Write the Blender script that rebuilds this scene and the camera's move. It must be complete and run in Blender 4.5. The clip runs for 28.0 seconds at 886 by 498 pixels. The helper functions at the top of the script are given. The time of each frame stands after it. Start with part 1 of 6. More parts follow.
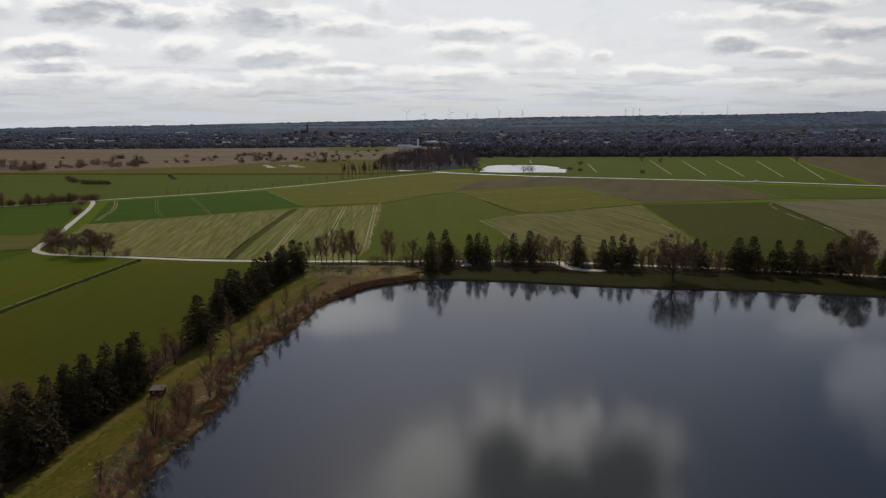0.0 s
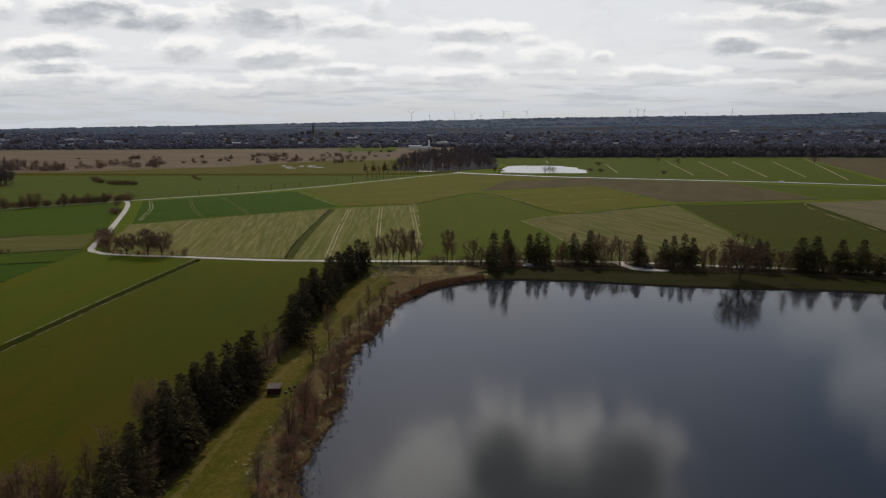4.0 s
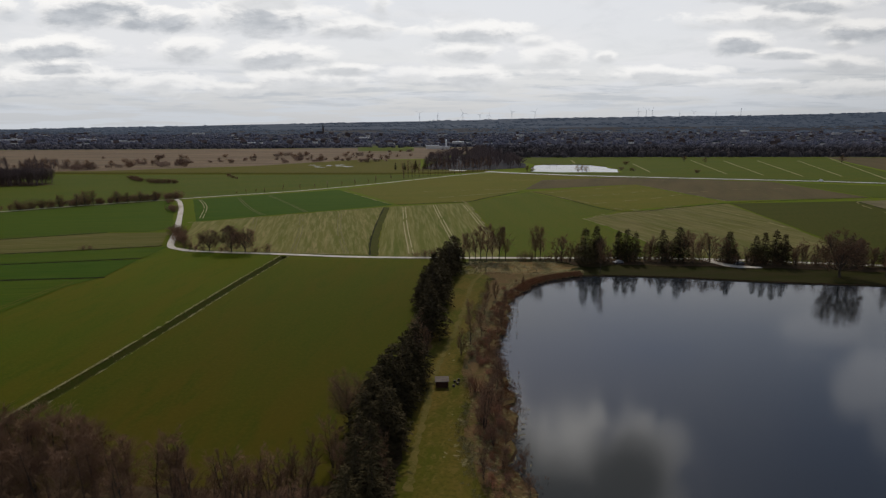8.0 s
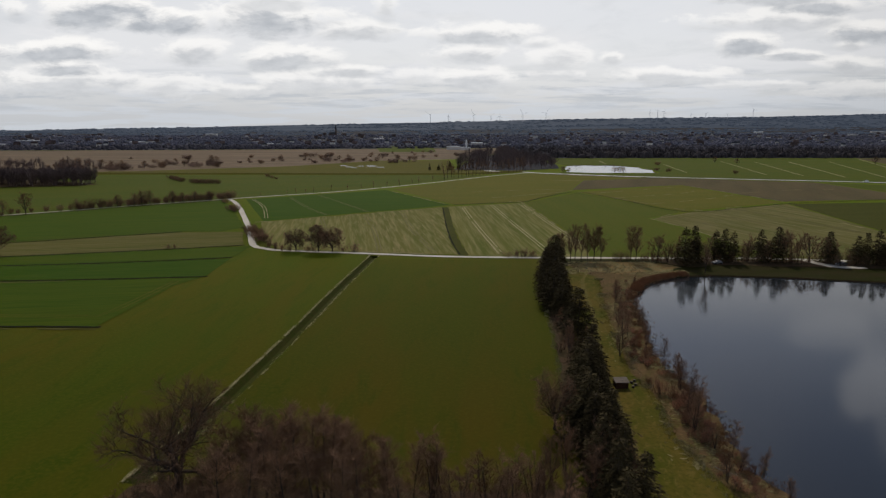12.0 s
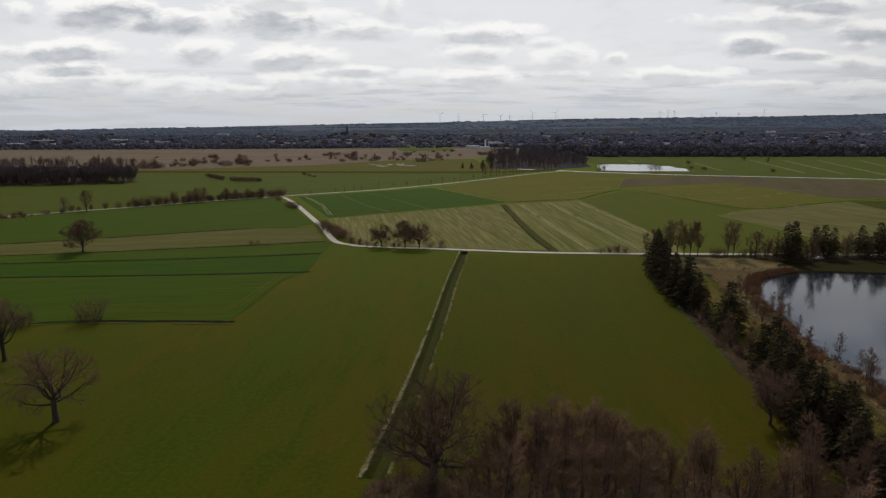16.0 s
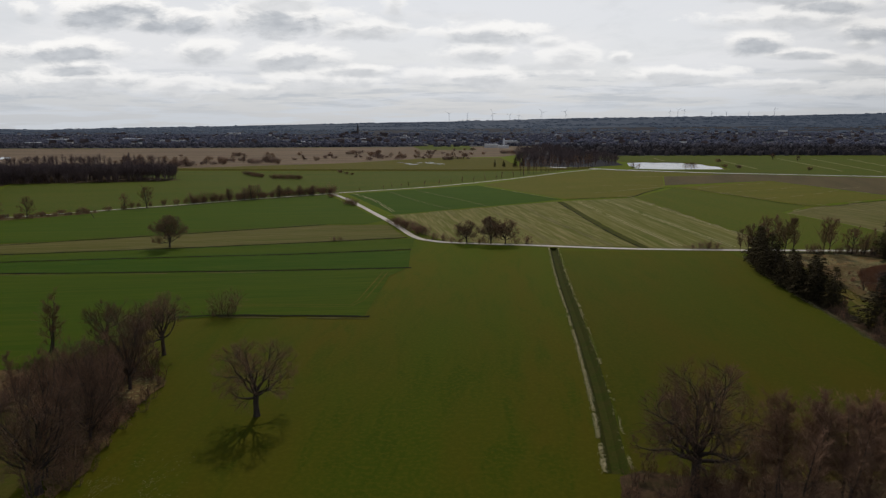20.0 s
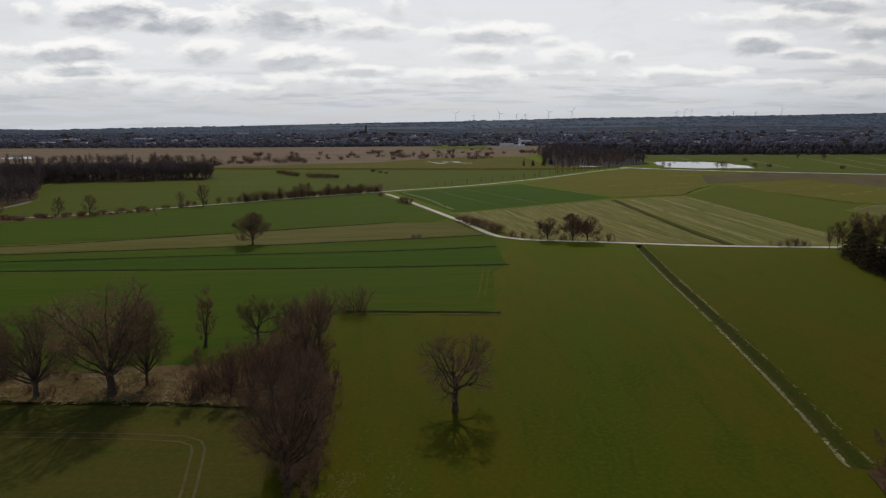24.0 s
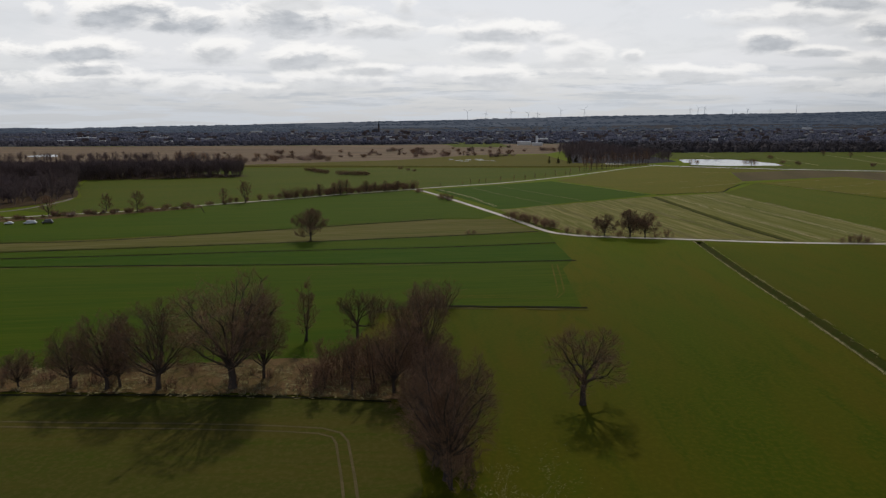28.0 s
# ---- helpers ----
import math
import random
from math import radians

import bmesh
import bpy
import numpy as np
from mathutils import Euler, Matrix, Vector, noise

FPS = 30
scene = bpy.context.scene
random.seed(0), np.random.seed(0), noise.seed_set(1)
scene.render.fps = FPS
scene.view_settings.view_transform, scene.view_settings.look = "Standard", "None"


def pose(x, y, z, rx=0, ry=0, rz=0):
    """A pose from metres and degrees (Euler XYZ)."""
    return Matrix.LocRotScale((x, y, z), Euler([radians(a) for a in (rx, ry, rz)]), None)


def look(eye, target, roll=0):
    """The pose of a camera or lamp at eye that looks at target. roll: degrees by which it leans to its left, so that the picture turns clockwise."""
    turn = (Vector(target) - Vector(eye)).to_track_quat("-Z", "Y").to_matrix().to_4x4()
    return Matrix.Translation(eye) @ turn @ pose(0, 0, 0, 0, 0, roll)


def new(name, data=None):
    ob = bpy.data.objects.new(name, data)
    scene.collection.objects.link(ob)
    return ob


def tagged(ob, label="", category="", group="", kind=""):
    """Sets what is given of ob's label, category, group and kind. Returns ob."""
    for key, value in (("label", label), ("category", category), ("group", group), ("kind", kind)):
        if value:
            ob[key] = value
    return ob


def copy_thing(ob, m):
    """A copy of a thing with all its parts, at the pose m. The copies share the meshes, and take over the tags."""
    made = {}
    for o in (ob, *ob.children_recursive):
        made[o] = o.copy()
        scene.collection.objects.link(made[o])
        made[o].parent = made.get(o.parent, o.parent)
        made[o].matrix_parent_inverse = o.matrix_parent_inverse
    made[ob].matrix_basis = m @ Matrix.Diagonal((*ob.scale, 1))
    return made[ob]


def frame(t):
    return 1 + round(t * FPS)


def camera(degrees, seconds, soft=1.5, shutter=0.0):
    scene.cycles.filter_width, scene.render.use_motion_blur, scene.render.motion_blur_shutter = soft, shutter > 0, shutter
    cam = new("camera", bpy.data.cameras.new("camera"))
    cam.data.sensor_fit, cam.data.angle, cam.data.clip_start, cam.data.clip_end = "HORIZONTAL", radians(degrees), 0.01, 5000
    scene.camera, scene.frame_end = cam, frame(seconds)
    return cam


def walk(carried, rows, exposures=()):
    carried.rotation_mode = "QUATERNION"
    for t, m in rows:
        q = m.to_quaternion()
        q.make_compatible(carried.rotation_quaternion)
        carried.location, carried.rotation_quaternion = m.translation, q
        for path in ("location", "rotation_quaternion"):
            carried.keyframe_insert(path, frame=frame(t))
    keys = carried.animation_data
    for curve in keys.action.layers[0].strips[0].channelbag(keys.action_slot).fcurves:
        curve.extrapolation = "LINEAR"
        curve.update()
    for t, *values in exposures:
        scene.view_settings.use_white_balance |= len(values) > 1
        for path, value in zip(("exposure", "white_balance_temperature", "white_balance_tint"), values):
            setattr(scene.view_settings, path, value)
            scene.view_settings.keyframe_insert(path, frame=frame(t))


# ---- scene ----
cam = camera(70.0, 28.0, soft=1.3, shutter=0.25)
walk(cam, [
    (0, pose(-0.00, -0.00, 60.00, 78.903, 0.027, 0.000)),
    (1, pose(-4.59, -0.07, 60.24, 78.878, 0.017, 0.032)),
    (2, pose(-10.58, -0.23, 60.37, 78.912, 0.013, 0.061)),
    (3, pose(-17.90, -0.46, 60.21, 78.955, 0.011, 0.083)),
    (4, pose(-25.98, -0.68, 59.71, 78.975, 0.009, 0.096)),
    (5, pose(-34.58, -0.88, 59.04, 78.972, 0.012, 0.110)),
    (6, pose(-43.79, -0.99, 58.50, 78.985, 0.019, 0.157)),
    (7, pose(-53.50, -1.03, 58.21, 78.999, 0.020, 0.247)),
    (8, pose(-63.47, -0.98, 58.08, 79.008, 0.015, 0.361)),
    (9, pose(-73.42, -0.81, 57.95, 79.022, 0.005, 0.488)),
    (10, pose(-83.18, -0.41, 57.77, 79.057, -0.010, 0.636)),
    (11, pose(-92.69, 0.23, 57.44, 79.100, -0.017, 0.758)),
    (12, pose(-102.25, 1.08, 56.86, 79.126, -0.010, 0.858)),
    (13, pose(-111.87, 1.96, 56.13, 79.134, -0.001, 0.947)),
    (14, pose(-121.58, 2.72, 55.38, 79.137, 0.006, 1.044)),
    (15, pose(-131.33, 3.19, 54.76, 79.143, 0.014, 1.153)),
    (16, pose(-140.83, 3.40, 54.32, 79.142, 0.023, 1.244)),
    (17, pose(-150.21, 3.50, 53.92, 79.113, 0.024, 1.351)),
    (18, pose(-159.46, 3.66, 53.57, 79.095, 0.017, 1.462)),
    (19, pose(-168.90, 3.96, 53.12, 79.096, 0.015, 1.548)),
    (20, pose(-178.44, 4.21, 52.51, 79.090, 0.024, 1.603)),
    (21, pose(-187.70, 4.37, 51.93, 79.084, 0.037, 1.663)),
    (22, pose(-196.96, 4.44, 51.54, 79.096, 0.042, 1.711)),
    (23, pose(-205.98, 4.35, 51.28, 79.104, 0.049, 1.725)),
    (24, pose(-214.89, 4.13, 51.04, 79.101, 0.065, 1.745)),
    (25, pose(-223.83, 3.85, 50.78, 79.093, 0.087, 1.832)),
    (26, pose(-231.59, 3.66, 50.53, 79.055, 0.110, 2.044)),
    (27, pose(-235.60, 3.63, 50.28, 79.010, 0.120, 2.315)),
    (28, pose(-236.58, 3.62, 49.96, 78.965, 0.122, 2.535)),
], exposures=[(0, 0.0), (28, 0.0)])

# ---- world, sun ----
SUN_ELEV, SUN_AZ = radians(42), radians(-2)      # azimuth from +y, to the right
world = bpy.data.worlds.new("world")
scene.world = world
world.use_nodes = True


class Nodes:
    """Short hand for a node tree."""

    def __init__(self, tree):
        self.tree = tree
        tree.nodes.clear()

    def add(self, kind, **inputs):
        n = self.tree.nodes.new(kind)
        for k, v in inputs.items():
            self.put(n.inputs[int(k[1:])] if k[0] == "i" and k[1:].isdigit() else n.inputs[k.replace("_", " ")], v)
        return n

    def put(self, socket, v):
        if isinstance(v, bpy.types.Node):
            v = v.outputs[0]
        if isinstance(v, bpy.types.NodeSocket):
            self.tree.links.new(v, socket)
        elif isinstance(v, tuple) and len(v) == 3 and len(socket.default_value) == 4:
            socket.default_value = (*v, 1)
        else:
            socket.default_value = v

    def math(self, op, a, b=0.0, clamp=False):
        n = self.add("ShaderNodeMath", i0=a, i1=b)
        n.operation, n.use_clamp = op, clamp
        return n

    def vec(self, op, a, b=(0, 0, 0)):
        n = self.add("ShaderNodeVectorMath", i0=a, i1=b)
        n.operation = op
        return n

    def smooth(self, x, lo, hi, a=0.0, b=1.0):
        n = self.add("ShaderNodeMapRange", Value=x, From_Min=lo, From_Max=hi, To_Min=a, To_Max=b)
        n.interpolation_type = "SMOOTHSTEP"
        return n

    def noise(self, vector, scale, detail=4.0, rough=0.55, distortion=0.0):
        return self.add("ShaderNodeTexNoise", Vector=vector, Scale=scale, Detail=detail, Roughness=rough, Distortion=distortion)

    def mix(self, f, a, b, blend="MIX"):
        n = self.add("ShaderNodeMix")
        n.data_type, n.blend_type = "RGBA", blend
        self.put(n.inputs[0], f), self.put(n.inputs[6], a), self.put(n.inputs[7], b)
        return n.outputs[2]


def build_sky():
    k = Nodes(world.node_tree)
    way = k.add("ShaderNodeTexCoord").outputs["Generated"]
    s = k.add("ShaderNodeSeparateXYZ", i0=way)
    ahead = k.math("MAXIMUM", s.outputs[1], 0.08)
    u, v = k.math("DIVIDE", s.outputs[0], ahead), k.math("DIVIDE", s.outputs[2], ahead)
    uv = k.add("ShaderNodeCombineXYZ", i0=u, i1=v)
    sky = k.add("ShaderNodeTexSky")
    sky.sky_type, sky.sun_disc, sky.sun_elevation, sky.sun_rotation = "NISHITA", False, SUN_ELEV, SUN_AZ
    sky.air_density, sky.dust_density = 1.2, 2.0
    blue = k.vec("MULTIPLY", sky.outputs[0], (0.070, 0.0755, 0.090))
    # the layer of cloud, laid out on a flat ceiling over the land
    up = k.math("ADD", k.math("MAXIMUM", s.outputs[2], 0.0), 0.07)
    flat = k.add("ShaderNodeCombineXYZ", i0=k.math("DIVIDE", s.outputs[0], up), i1=k.math("DIVIDE", s.outputs[1], up))
    broad = k.noise(flat, 0.55, 5.0, 0.55).outputs[0]
    fine = k.noise(k.vec("MULTIPLY", flat, (1.0, 0.6, 1.0)), 1.5, 6.0, 0.6, 0.3).outputs[0]
    low = k.smooth(s.outputs[2], 0.20, 0.34, 1.0, 0.0)
    veil = k.math("ADD", k.math("MULTIPLY", low, 0.85), k.smooth(broad, 0.45, 0.70, 0.0, 0.5), True)
    white = k.mix(k.smooth(s.outputs[2], 0.0, 0.10), (0.655, 0.69, 0.74), (0.882, 0.89, 0.912))
    colour = k.mix(veil, blue, white)
    colour = k.mix(k.math("MULTIPLY", k.smooth(fine, 0.48, 0.72), k.math("MULTIPLY", low, 0.28)), colour, (0.62, 0.65, 0.68))
    # single clouds: centre and half size as slopes to the side and upwards
    wob = k.noise(k.vec("MULTIPLY", uv, (13.0, 32.0, 1.0)), 1.0, 9.0, 0.62, 0.25).outputs[0]
    wob = k.math("MULTIPLY", k.math("SUBTRACT", wob, 0.5), 3.1)
    grey, rim = None, None
    for cu, cv, a, b, depth in CLOUDS:
        off = k.vec("SUBTRACT", uv, (cu, cv, 0))
        d = k.vec("LENGTH", k.vec("MULTIPLY", off, (0.74 / a, 0.72 / b, 0)))
        d = k.math("ADD", d.outputs["Value"], wob)
        g = k.smooth(d, 1.22, 0.25, 0.0, depth)
        grey = g if grey is None else k.math("MAXIMUM", grey, g)
        d2 = k.vec("LENGTH", k.vec("MULTIPLY", k.vec("SUBTRACT", uv, (cu, cv + b * 0.95, 0)), (0.62 / a, 0.50 / b, 0)))
        w = k.smooth(k.math("ADD", d2.outputs["Value"], k.math("MULTIPLY", wob, 0.85)), 1.12, 0.55, 0.0, 0.35 + 0.7 * depth)
        rim = w if rim is None else k.math("MAXIMUM", rim, w)
    front = k.smooth(s.outputs[1], 0.1, 0.3)
    # thin layered banks low over the horizon
    bank = k.smooth(k.noise(k.vec("MULTIPLY", uv, (6.0, 74.0, 1.0)), 1.0, 8.0, 0.64, 0.3).outputs[0], 0.46, 0.64)
    band = k.math("MULTIPLY", k.smooth(v, 0.012, 0.035), k.smooth(v, 0.10, 0.065))
    colour = k.mix(k.math("MULTIPLY", k.math("MULTIPLY", bank, band), k.math("MULTIPLY", front, 0.68)), colour, (0.53, 0.57, 0.625))
    dim = k.smooth(u, 0.30, 0.75, 1.0, 0.84)
    colour = k.mix(k.math("MULTIPLY", rim, front), colour, (1.095, 1.08, 1.06))
    body = k.smooth(k.noise(k.vec("MULTIPLY", uv, (26.0, 70.0, 1.0)), 1.0, 6.0, 0.6, 0.2).outputs[0], 0.3, 0.7)
    colour = k.mix(k.math("MULTIPLY", grey, front), colour, k.mix(body, (0.43, 0.465, 0.515), (0.60, 0.63, 0.675)))
    colour = k.vec("MULTIPLY", colour, k.add("ShaderNodeCombineXYZ", i0=dim, i1=dim, i2=dim))
    # the tall cloud high before the sun: a bright edge round a dark middle
    wob2 = k.math("MULTIPLY", k.math("SUBTRACT", k.noise(k.vec("ADD", uv, (3.37, 1.21, 0.4)), 9.0, 9.0, 0.70, 0.7).outputs[0], 0.5), 1.7)
    halo = core = None
    for cu, cv, a, b, depth in ((0.155, 0.70, 0.295, 0.225, 1.0), (0.325, 0.58, 0.09, 0.115, 0.8), (-0.02, 0.62, 0.11, 0.13, 1.0), (0.71, 0.42, 0.07, 0.06, 0.27), (0.78, 0.50, 0.07, 0.06, 0.16), (0.62, 0.33, 0.07, 0.03, 0.14), (-0.17, 0.30, 0.10, 0.04, 0.40)):
        d = k.vec("LENGTH", k.vec("MULTIPLY", k.vec("SUBTRACT", uv, (cu, cv, 0)), (1 / a, 1 / b, 0)))
        w = k.smooth(k.math("ADD", d.outputs["Value"], wob2), 1.16, 0.70, 0.0, depth)
        halo = w if halo is None else k.math("MAXIMUM", halo, w)
    for cu, cv, a, b in ((0.100, 0.580, 0.062, 0.070), (0.21, 0.70, 0.20, 0.11), (0.20, 0.64, 0.11, 0.075), (0.312, 0.605, 0.082, 0.088)):
        d = k.vec("LENGTH", k.vec("MULTIPLY", k.vec("SUBTRACT", uv, (cu, cv, 0)), (1 / a, 1 / b, 0)))
        w = k.smooth(k.math("ADD", d.outputs["Value"], k.math("MULTIPLY", wob2, 0.6)), 1.45, 0.55)
        core = w if core is None else k.math("MAXIMUM", core, w)
    colour = k.mix(k.math("MULTIPLY", k.math("MULTIPLY", halo, k.smooth(u, 0.05, 0.45, 0.92, 0.75)), front), colour, (2.7, 2.62, 2.5))
    colour = k.mix(k.math("MULTIPLY", k.math("MULTIPLY", core, 0.92), front), colour, (0.32, 0.32, 0.30))
    out = k.add("ShaderNodeOutputWorld")
    k.put(out.inputs[0], k.add("ShaderNodeBackground", Color=colour, Strength=0.88))


CLOUDS = [
    (-0.5378, 0.1637, 0.0638, 0.0155, 0.9), (-0.4499, 0.15, 0.0684, 0.0109, 0.9), (-0.2796, 0.1531, 0.0747, 0.0137, 0.85), (-0.1483, 0.1385, 0.0456, 0.0082, 0.6),
    (-0.6124, 0.1084, 0.0775, 0.01, 0.85), (-0.598, 0.086, 0.041, 0.0082, 0.8), (-0.3895, 0.1066, 0.0383, 0.0109, 0.65), (-0.2613, 0.0966, 0.0638, 0.01, 0.75),
    (-0.1587, 0.0808, 0.0501, 0.0055, 0.6), (-0.601, 0.061, 0.0866, 0.0118, 0.6), (-0.4457, 0.0542, 0.0638, 0.0091, 0.45), (-0.3331, 0.0524, 0.0456, 0.0055, 0.45),
    (-0.2113, 0.0608, 0.0684, 0.0109, 0.55), (-0.2696, 0.1797, 0.0501, 0.01, 0.5), (-0.1007, 0.1716, 0.0128, 0.0146, 0.45), (-0.0596, 0.0716, 0.0365, 0.0073, 0.35),
    (-0.6602, 0.1678, 0.0182, 0.0109, 0.6), (0.0427, 0.1327, 0.0638, 0.0082, 0.7), (0.0224, 0.1039, 0.0383, 0.0082, 0.6)]
CLOUDS += [
    (0.1284, 0.1228, 0.0182, 0.0055, 0.4), (0.1472, 0.0923, 0.0383, 0.0118, 0.45), (0.0355, 0.0665, 0.0565, 0.0091, 0.6), (0.152, 0.0757, 0.0365, 0.0046, 0.4),
    (0.3336, 0.0706, 0.0684, 0.0073, 0.55), (0.4444, 0.1177, 0.031, 0.01, 0.85), (0.5032, 0.1037, 0.0383, 0.0046, 0.75), (0.4814, 0.1511, 0.082, 0.0091, 0.6),
    (0.5513, 0.1729, 0.0501, 0.0073, 0.8), (0.4697, 0.1849, 0.0729, 0.0055, 0.7), (0.628, 0.1348, 0.0638, 0.0091, 0.85), (0.6168, 0.0871, 0.0547, 0.0073, 0.6),
    (0.6001, 0.1185, 0.0182, 0.0046, 0.5), (0.2406, 0.0997, 0.0128, 0.0046, 0.5), (0.4677, 0.0604, 0.0729, 0.0046, 0.35), (0.6298, 0.052, 0.0547, 0.0073, 0.35)]
build_sky()

sun = new("sun", bpy.data.lights.new("sun", "SUN"))
sun.data.energy, sun.data.angle, sun.data.color = 2.4, radians(0.9), (1.0, 0.91, 0.79)
sun.matrix_world = look((math.sin(SUN_AZ) * math.cos(SUN_ELEV), math.cos(SUN_AZ) * math.cos(SUN_ELEV), math.sin(SUN_ELEV)), (0, 0, 0))


# ---- materials ----
def surface(name, a, b, c, large=40.0, small=1.5, turn=0.0, stretch=1.0, rough=0.9, bump=0.15, fine=0.5, gloss=0.02, vary=0.0, sheen=None, glow=None, blotch=None, island=0.0):
    """Two tones in broad patches, a third in fine grain, relief from the grain; blotch: a tone for spots of middle size. large, small: metres; stretch: how much longer
    the patches are along the direction turn (degrees from +x); vary: change from object to object."""
    m = bpy.data.materials.new(name)
    m.use_nodes = True
    k = Nodes(m.node_tree)
    co = k.add("ShaderNodeTexCoord").outputs["Object"]
    mp = k.add("ShaderNodeVectorRotate", Vector=co, Angle=radians(-turn))
    mp.rotation_type = "Z_AXIS"
    st = k.vec("MULTIPLY", mp, (1.0 / stretch, 1.0, 1.0))
    n1 = k.noise(st, 1.0 / large, 5.0, 0.6).outputs[0]
    n2 = k.noise(st if stretch > 8 else co, 1.0 / small, 4.0, 0.65).outputs[0]
    n3 = k.noise(co, 4.0 / small, 3.0, 0.6).outputs[0]
    col = k.mix(k.smooth(n1, 0.34, 0.66), a, b)
    if blotch:
        n4 = k.noise(k.vec("ADD", st, (17.0, 5.0, 3.0)), 6.0 / large, 5.0, 0.7, 0.6).outputs[0]
        col = k.mix(k.smooth(n4, 0.47, 0.68, 0.0, 0.75), col, blotch)
    col = k.mix(k.math("MULTIPLY", k.smooth(n2, 0.42, 0.70), fine), col, c)
    if vary:
        r = k.add("ShaderNodeObjectInfo").outputs["Random"]
        col = k.add("ShaderNodeHueSaturation", Value=k.smooth(r, 0, 1, 1 - vary, 1 + vary), Color=col)
    if island:
        r = k.add("ShaderNodeNewGeometry").outputs["Random Per Island"]
        col = k.add("ShaderNodeHueSaturation", Value=k.smooth(r, 0, 1, 1 - island, 1 + island), Color=col)
    bp = k.add("ShaderNodeBump", Strength=bump, Distance=small * 0.04, Height=k.math("ADD", n2, k.math("MULTIPLY", n3, 0.5)))
    p = k.add("ShaderNodeBsdfPrincipled", Base_Color=col, Roughness=rough, Normal=bp, Specular_IOR_Level=gloss)
    if sheen:
        k.put(p.inputs["Sheen Weight"], 1.0), k.put(p.inputs["Sheen Roughness"], 0.25), k.put(p.inputs["Sheen Tint"], sheen)
    if glow:
        k.put(p.inputs["Emission Color"], glow), k.put(p.inputs["Emission Strength"], 1.0)
    k.put(k.add("ShaderNodeOutputMaterial").inputs[0], p)
    return m


def water_mat(name, body, ripple, size):
    m = bpy.data.materials.new(name)
    m.use_nodes = True
    k = Nodes(m.node_tree)
    co = k.add("ShaderNodeTexCoord").outputs["Object"]
    h = k.noise(k.vec("MULTIPLY", co, (0.55, 2.2, 1.0)), 1.0 / size, 3.0, 0.5).outputs[0]
    calm = k.smooth(k.noise(co, 1.0 / 55.0, 3.0, 0.55).outputs[0], 0.35, 0.65, 0.15, 1.0)
    bp = k.add("ShaderNodeBump", Strength=k.math("MULTIPLY", calm, ripple), Distance=0.02, Height=h)
    p = k.add("ShaderNodeBsdfPrincipled", Base_Color=body, Roughness=0.06, IOR=1.333, Normal=bp)
    k.put(k.add("ShaderNodeOutputMaterial").inputs[0], p)
    return m


MEADOW = surface("meadow_grass", (0.05089, 0.04269, 0.002511), (0.03363, 0.04648, 0.001674), (0.06331, 0.05728, 0.003887), 34, 0.9, 88, 4.0, fine=0.55, bump=0.25, sheen=(0.1163, 0.1802, 0.000837), blotch=(0.02551, 0.03995, 0.001306))
MEADOW_DULL = surface("dull_meadow_grass", (0.04906, 0.03806, 0.00261), (0.03304, 0.03992, 0.00174), (0.06046, 0.04958, 0.00404), 34, 0.9, 88, 4.0, fine=0.55, bump=0.25, sheen=(0.1152, 0.1533, 0.00087), blotch=(0.02578, 0.0362, 0.001357))
CROP = surface("young_wheat", (0.02485, 0.05118, 0.001148), (0.03624, 0.05663, 0.00153), (0.04867, 0.06098, 0.00306), 10, 1.3, 10, 24, fine=0.85, bump=0.25, sheen=(0.02692, 0.04356, 0.000765), blotch=(0.02071, 0.04247, 0.001148))
CROP_DARK = surface("dense_wheat", (0.01657, 0.04356, 0.000765), (0.02485, 0.05118, 0.001148), (0.03728, 0.05663, 0.002295), 10, 1.3, 10, 18, fine=0.85, sheen=(0.02278, 0.04356, 0.000765), blotch=(0.02796, 0.05445, 0.001148))
DULL = surface("dull_grass", (0.052, 0.045, 0.008), (0.038, 0.042, 0.006), (0.066, 0.056, 0.014), 14, 1.0, 3, 8, fine=0.6, bump=0.25, sheen=(0.045, 0.048, 0.003), blotch=(0.032, 0.045, 0.004))
PALE = surface("sparse_crop", (0.1039, 0.1018, 0.022), (0.07208, 0.08374, 0.013), (0.212, 0.1823, 0.08), 12, 2.2, 94, 22, fine=0.52, blotch=(0.159, 0.1357, 0.05))
FALLOW = surface("fallow_grass", (0.0792, 0.0726, 0.0154), (0.0572, 0.0616, 0.0088), (0.1375, 0.1155, 0.0495), 14, 1.8, 12, 20, fine=0.5, blotch=(0.1078, 0.0946, 0.033))
PALE_C = surface("sparse_crop_slanted", (0.106, 0.1018, 0.024), (0.07632, 0.0848, 0.014), (0.2226, 0.1866, 0.085), 14, 2.2, 100, 15, fine=0.52, blotch=(0.1802, 0.1442, 0.06))
PALE_B = surface("thin_crop", (0.098, 0.090, 0.024), (0.066, 0.072, 0.014), (0.19, 0.156, 0.075), 14, 2.2, 106, 16, fine=0.52, blotch=(0.130, 0.108, 0.044))
PALE_W = surface("stubble_field", (0.112, 0.0944, 0.0496), (0.0784, 0.072, 0.0336), (0.176, 0.1504, 0.092), 14, 1.8, 110, 14, fine=0.55, blotch=(0.132, 0.1104, 0.0624))
OLIVE = surface("olive_pasture", (0.0654, 0.0594, 0.005525), (0.04687, 0.05346, 0.003825), (0.09592, 0.0693, 0.01275), 22, 2.2, 12, 6, fine=0.85, sheen=(0.0218, 0.0198, 0.0017), blotch=(0.06758, 0.06732, 0.0068))
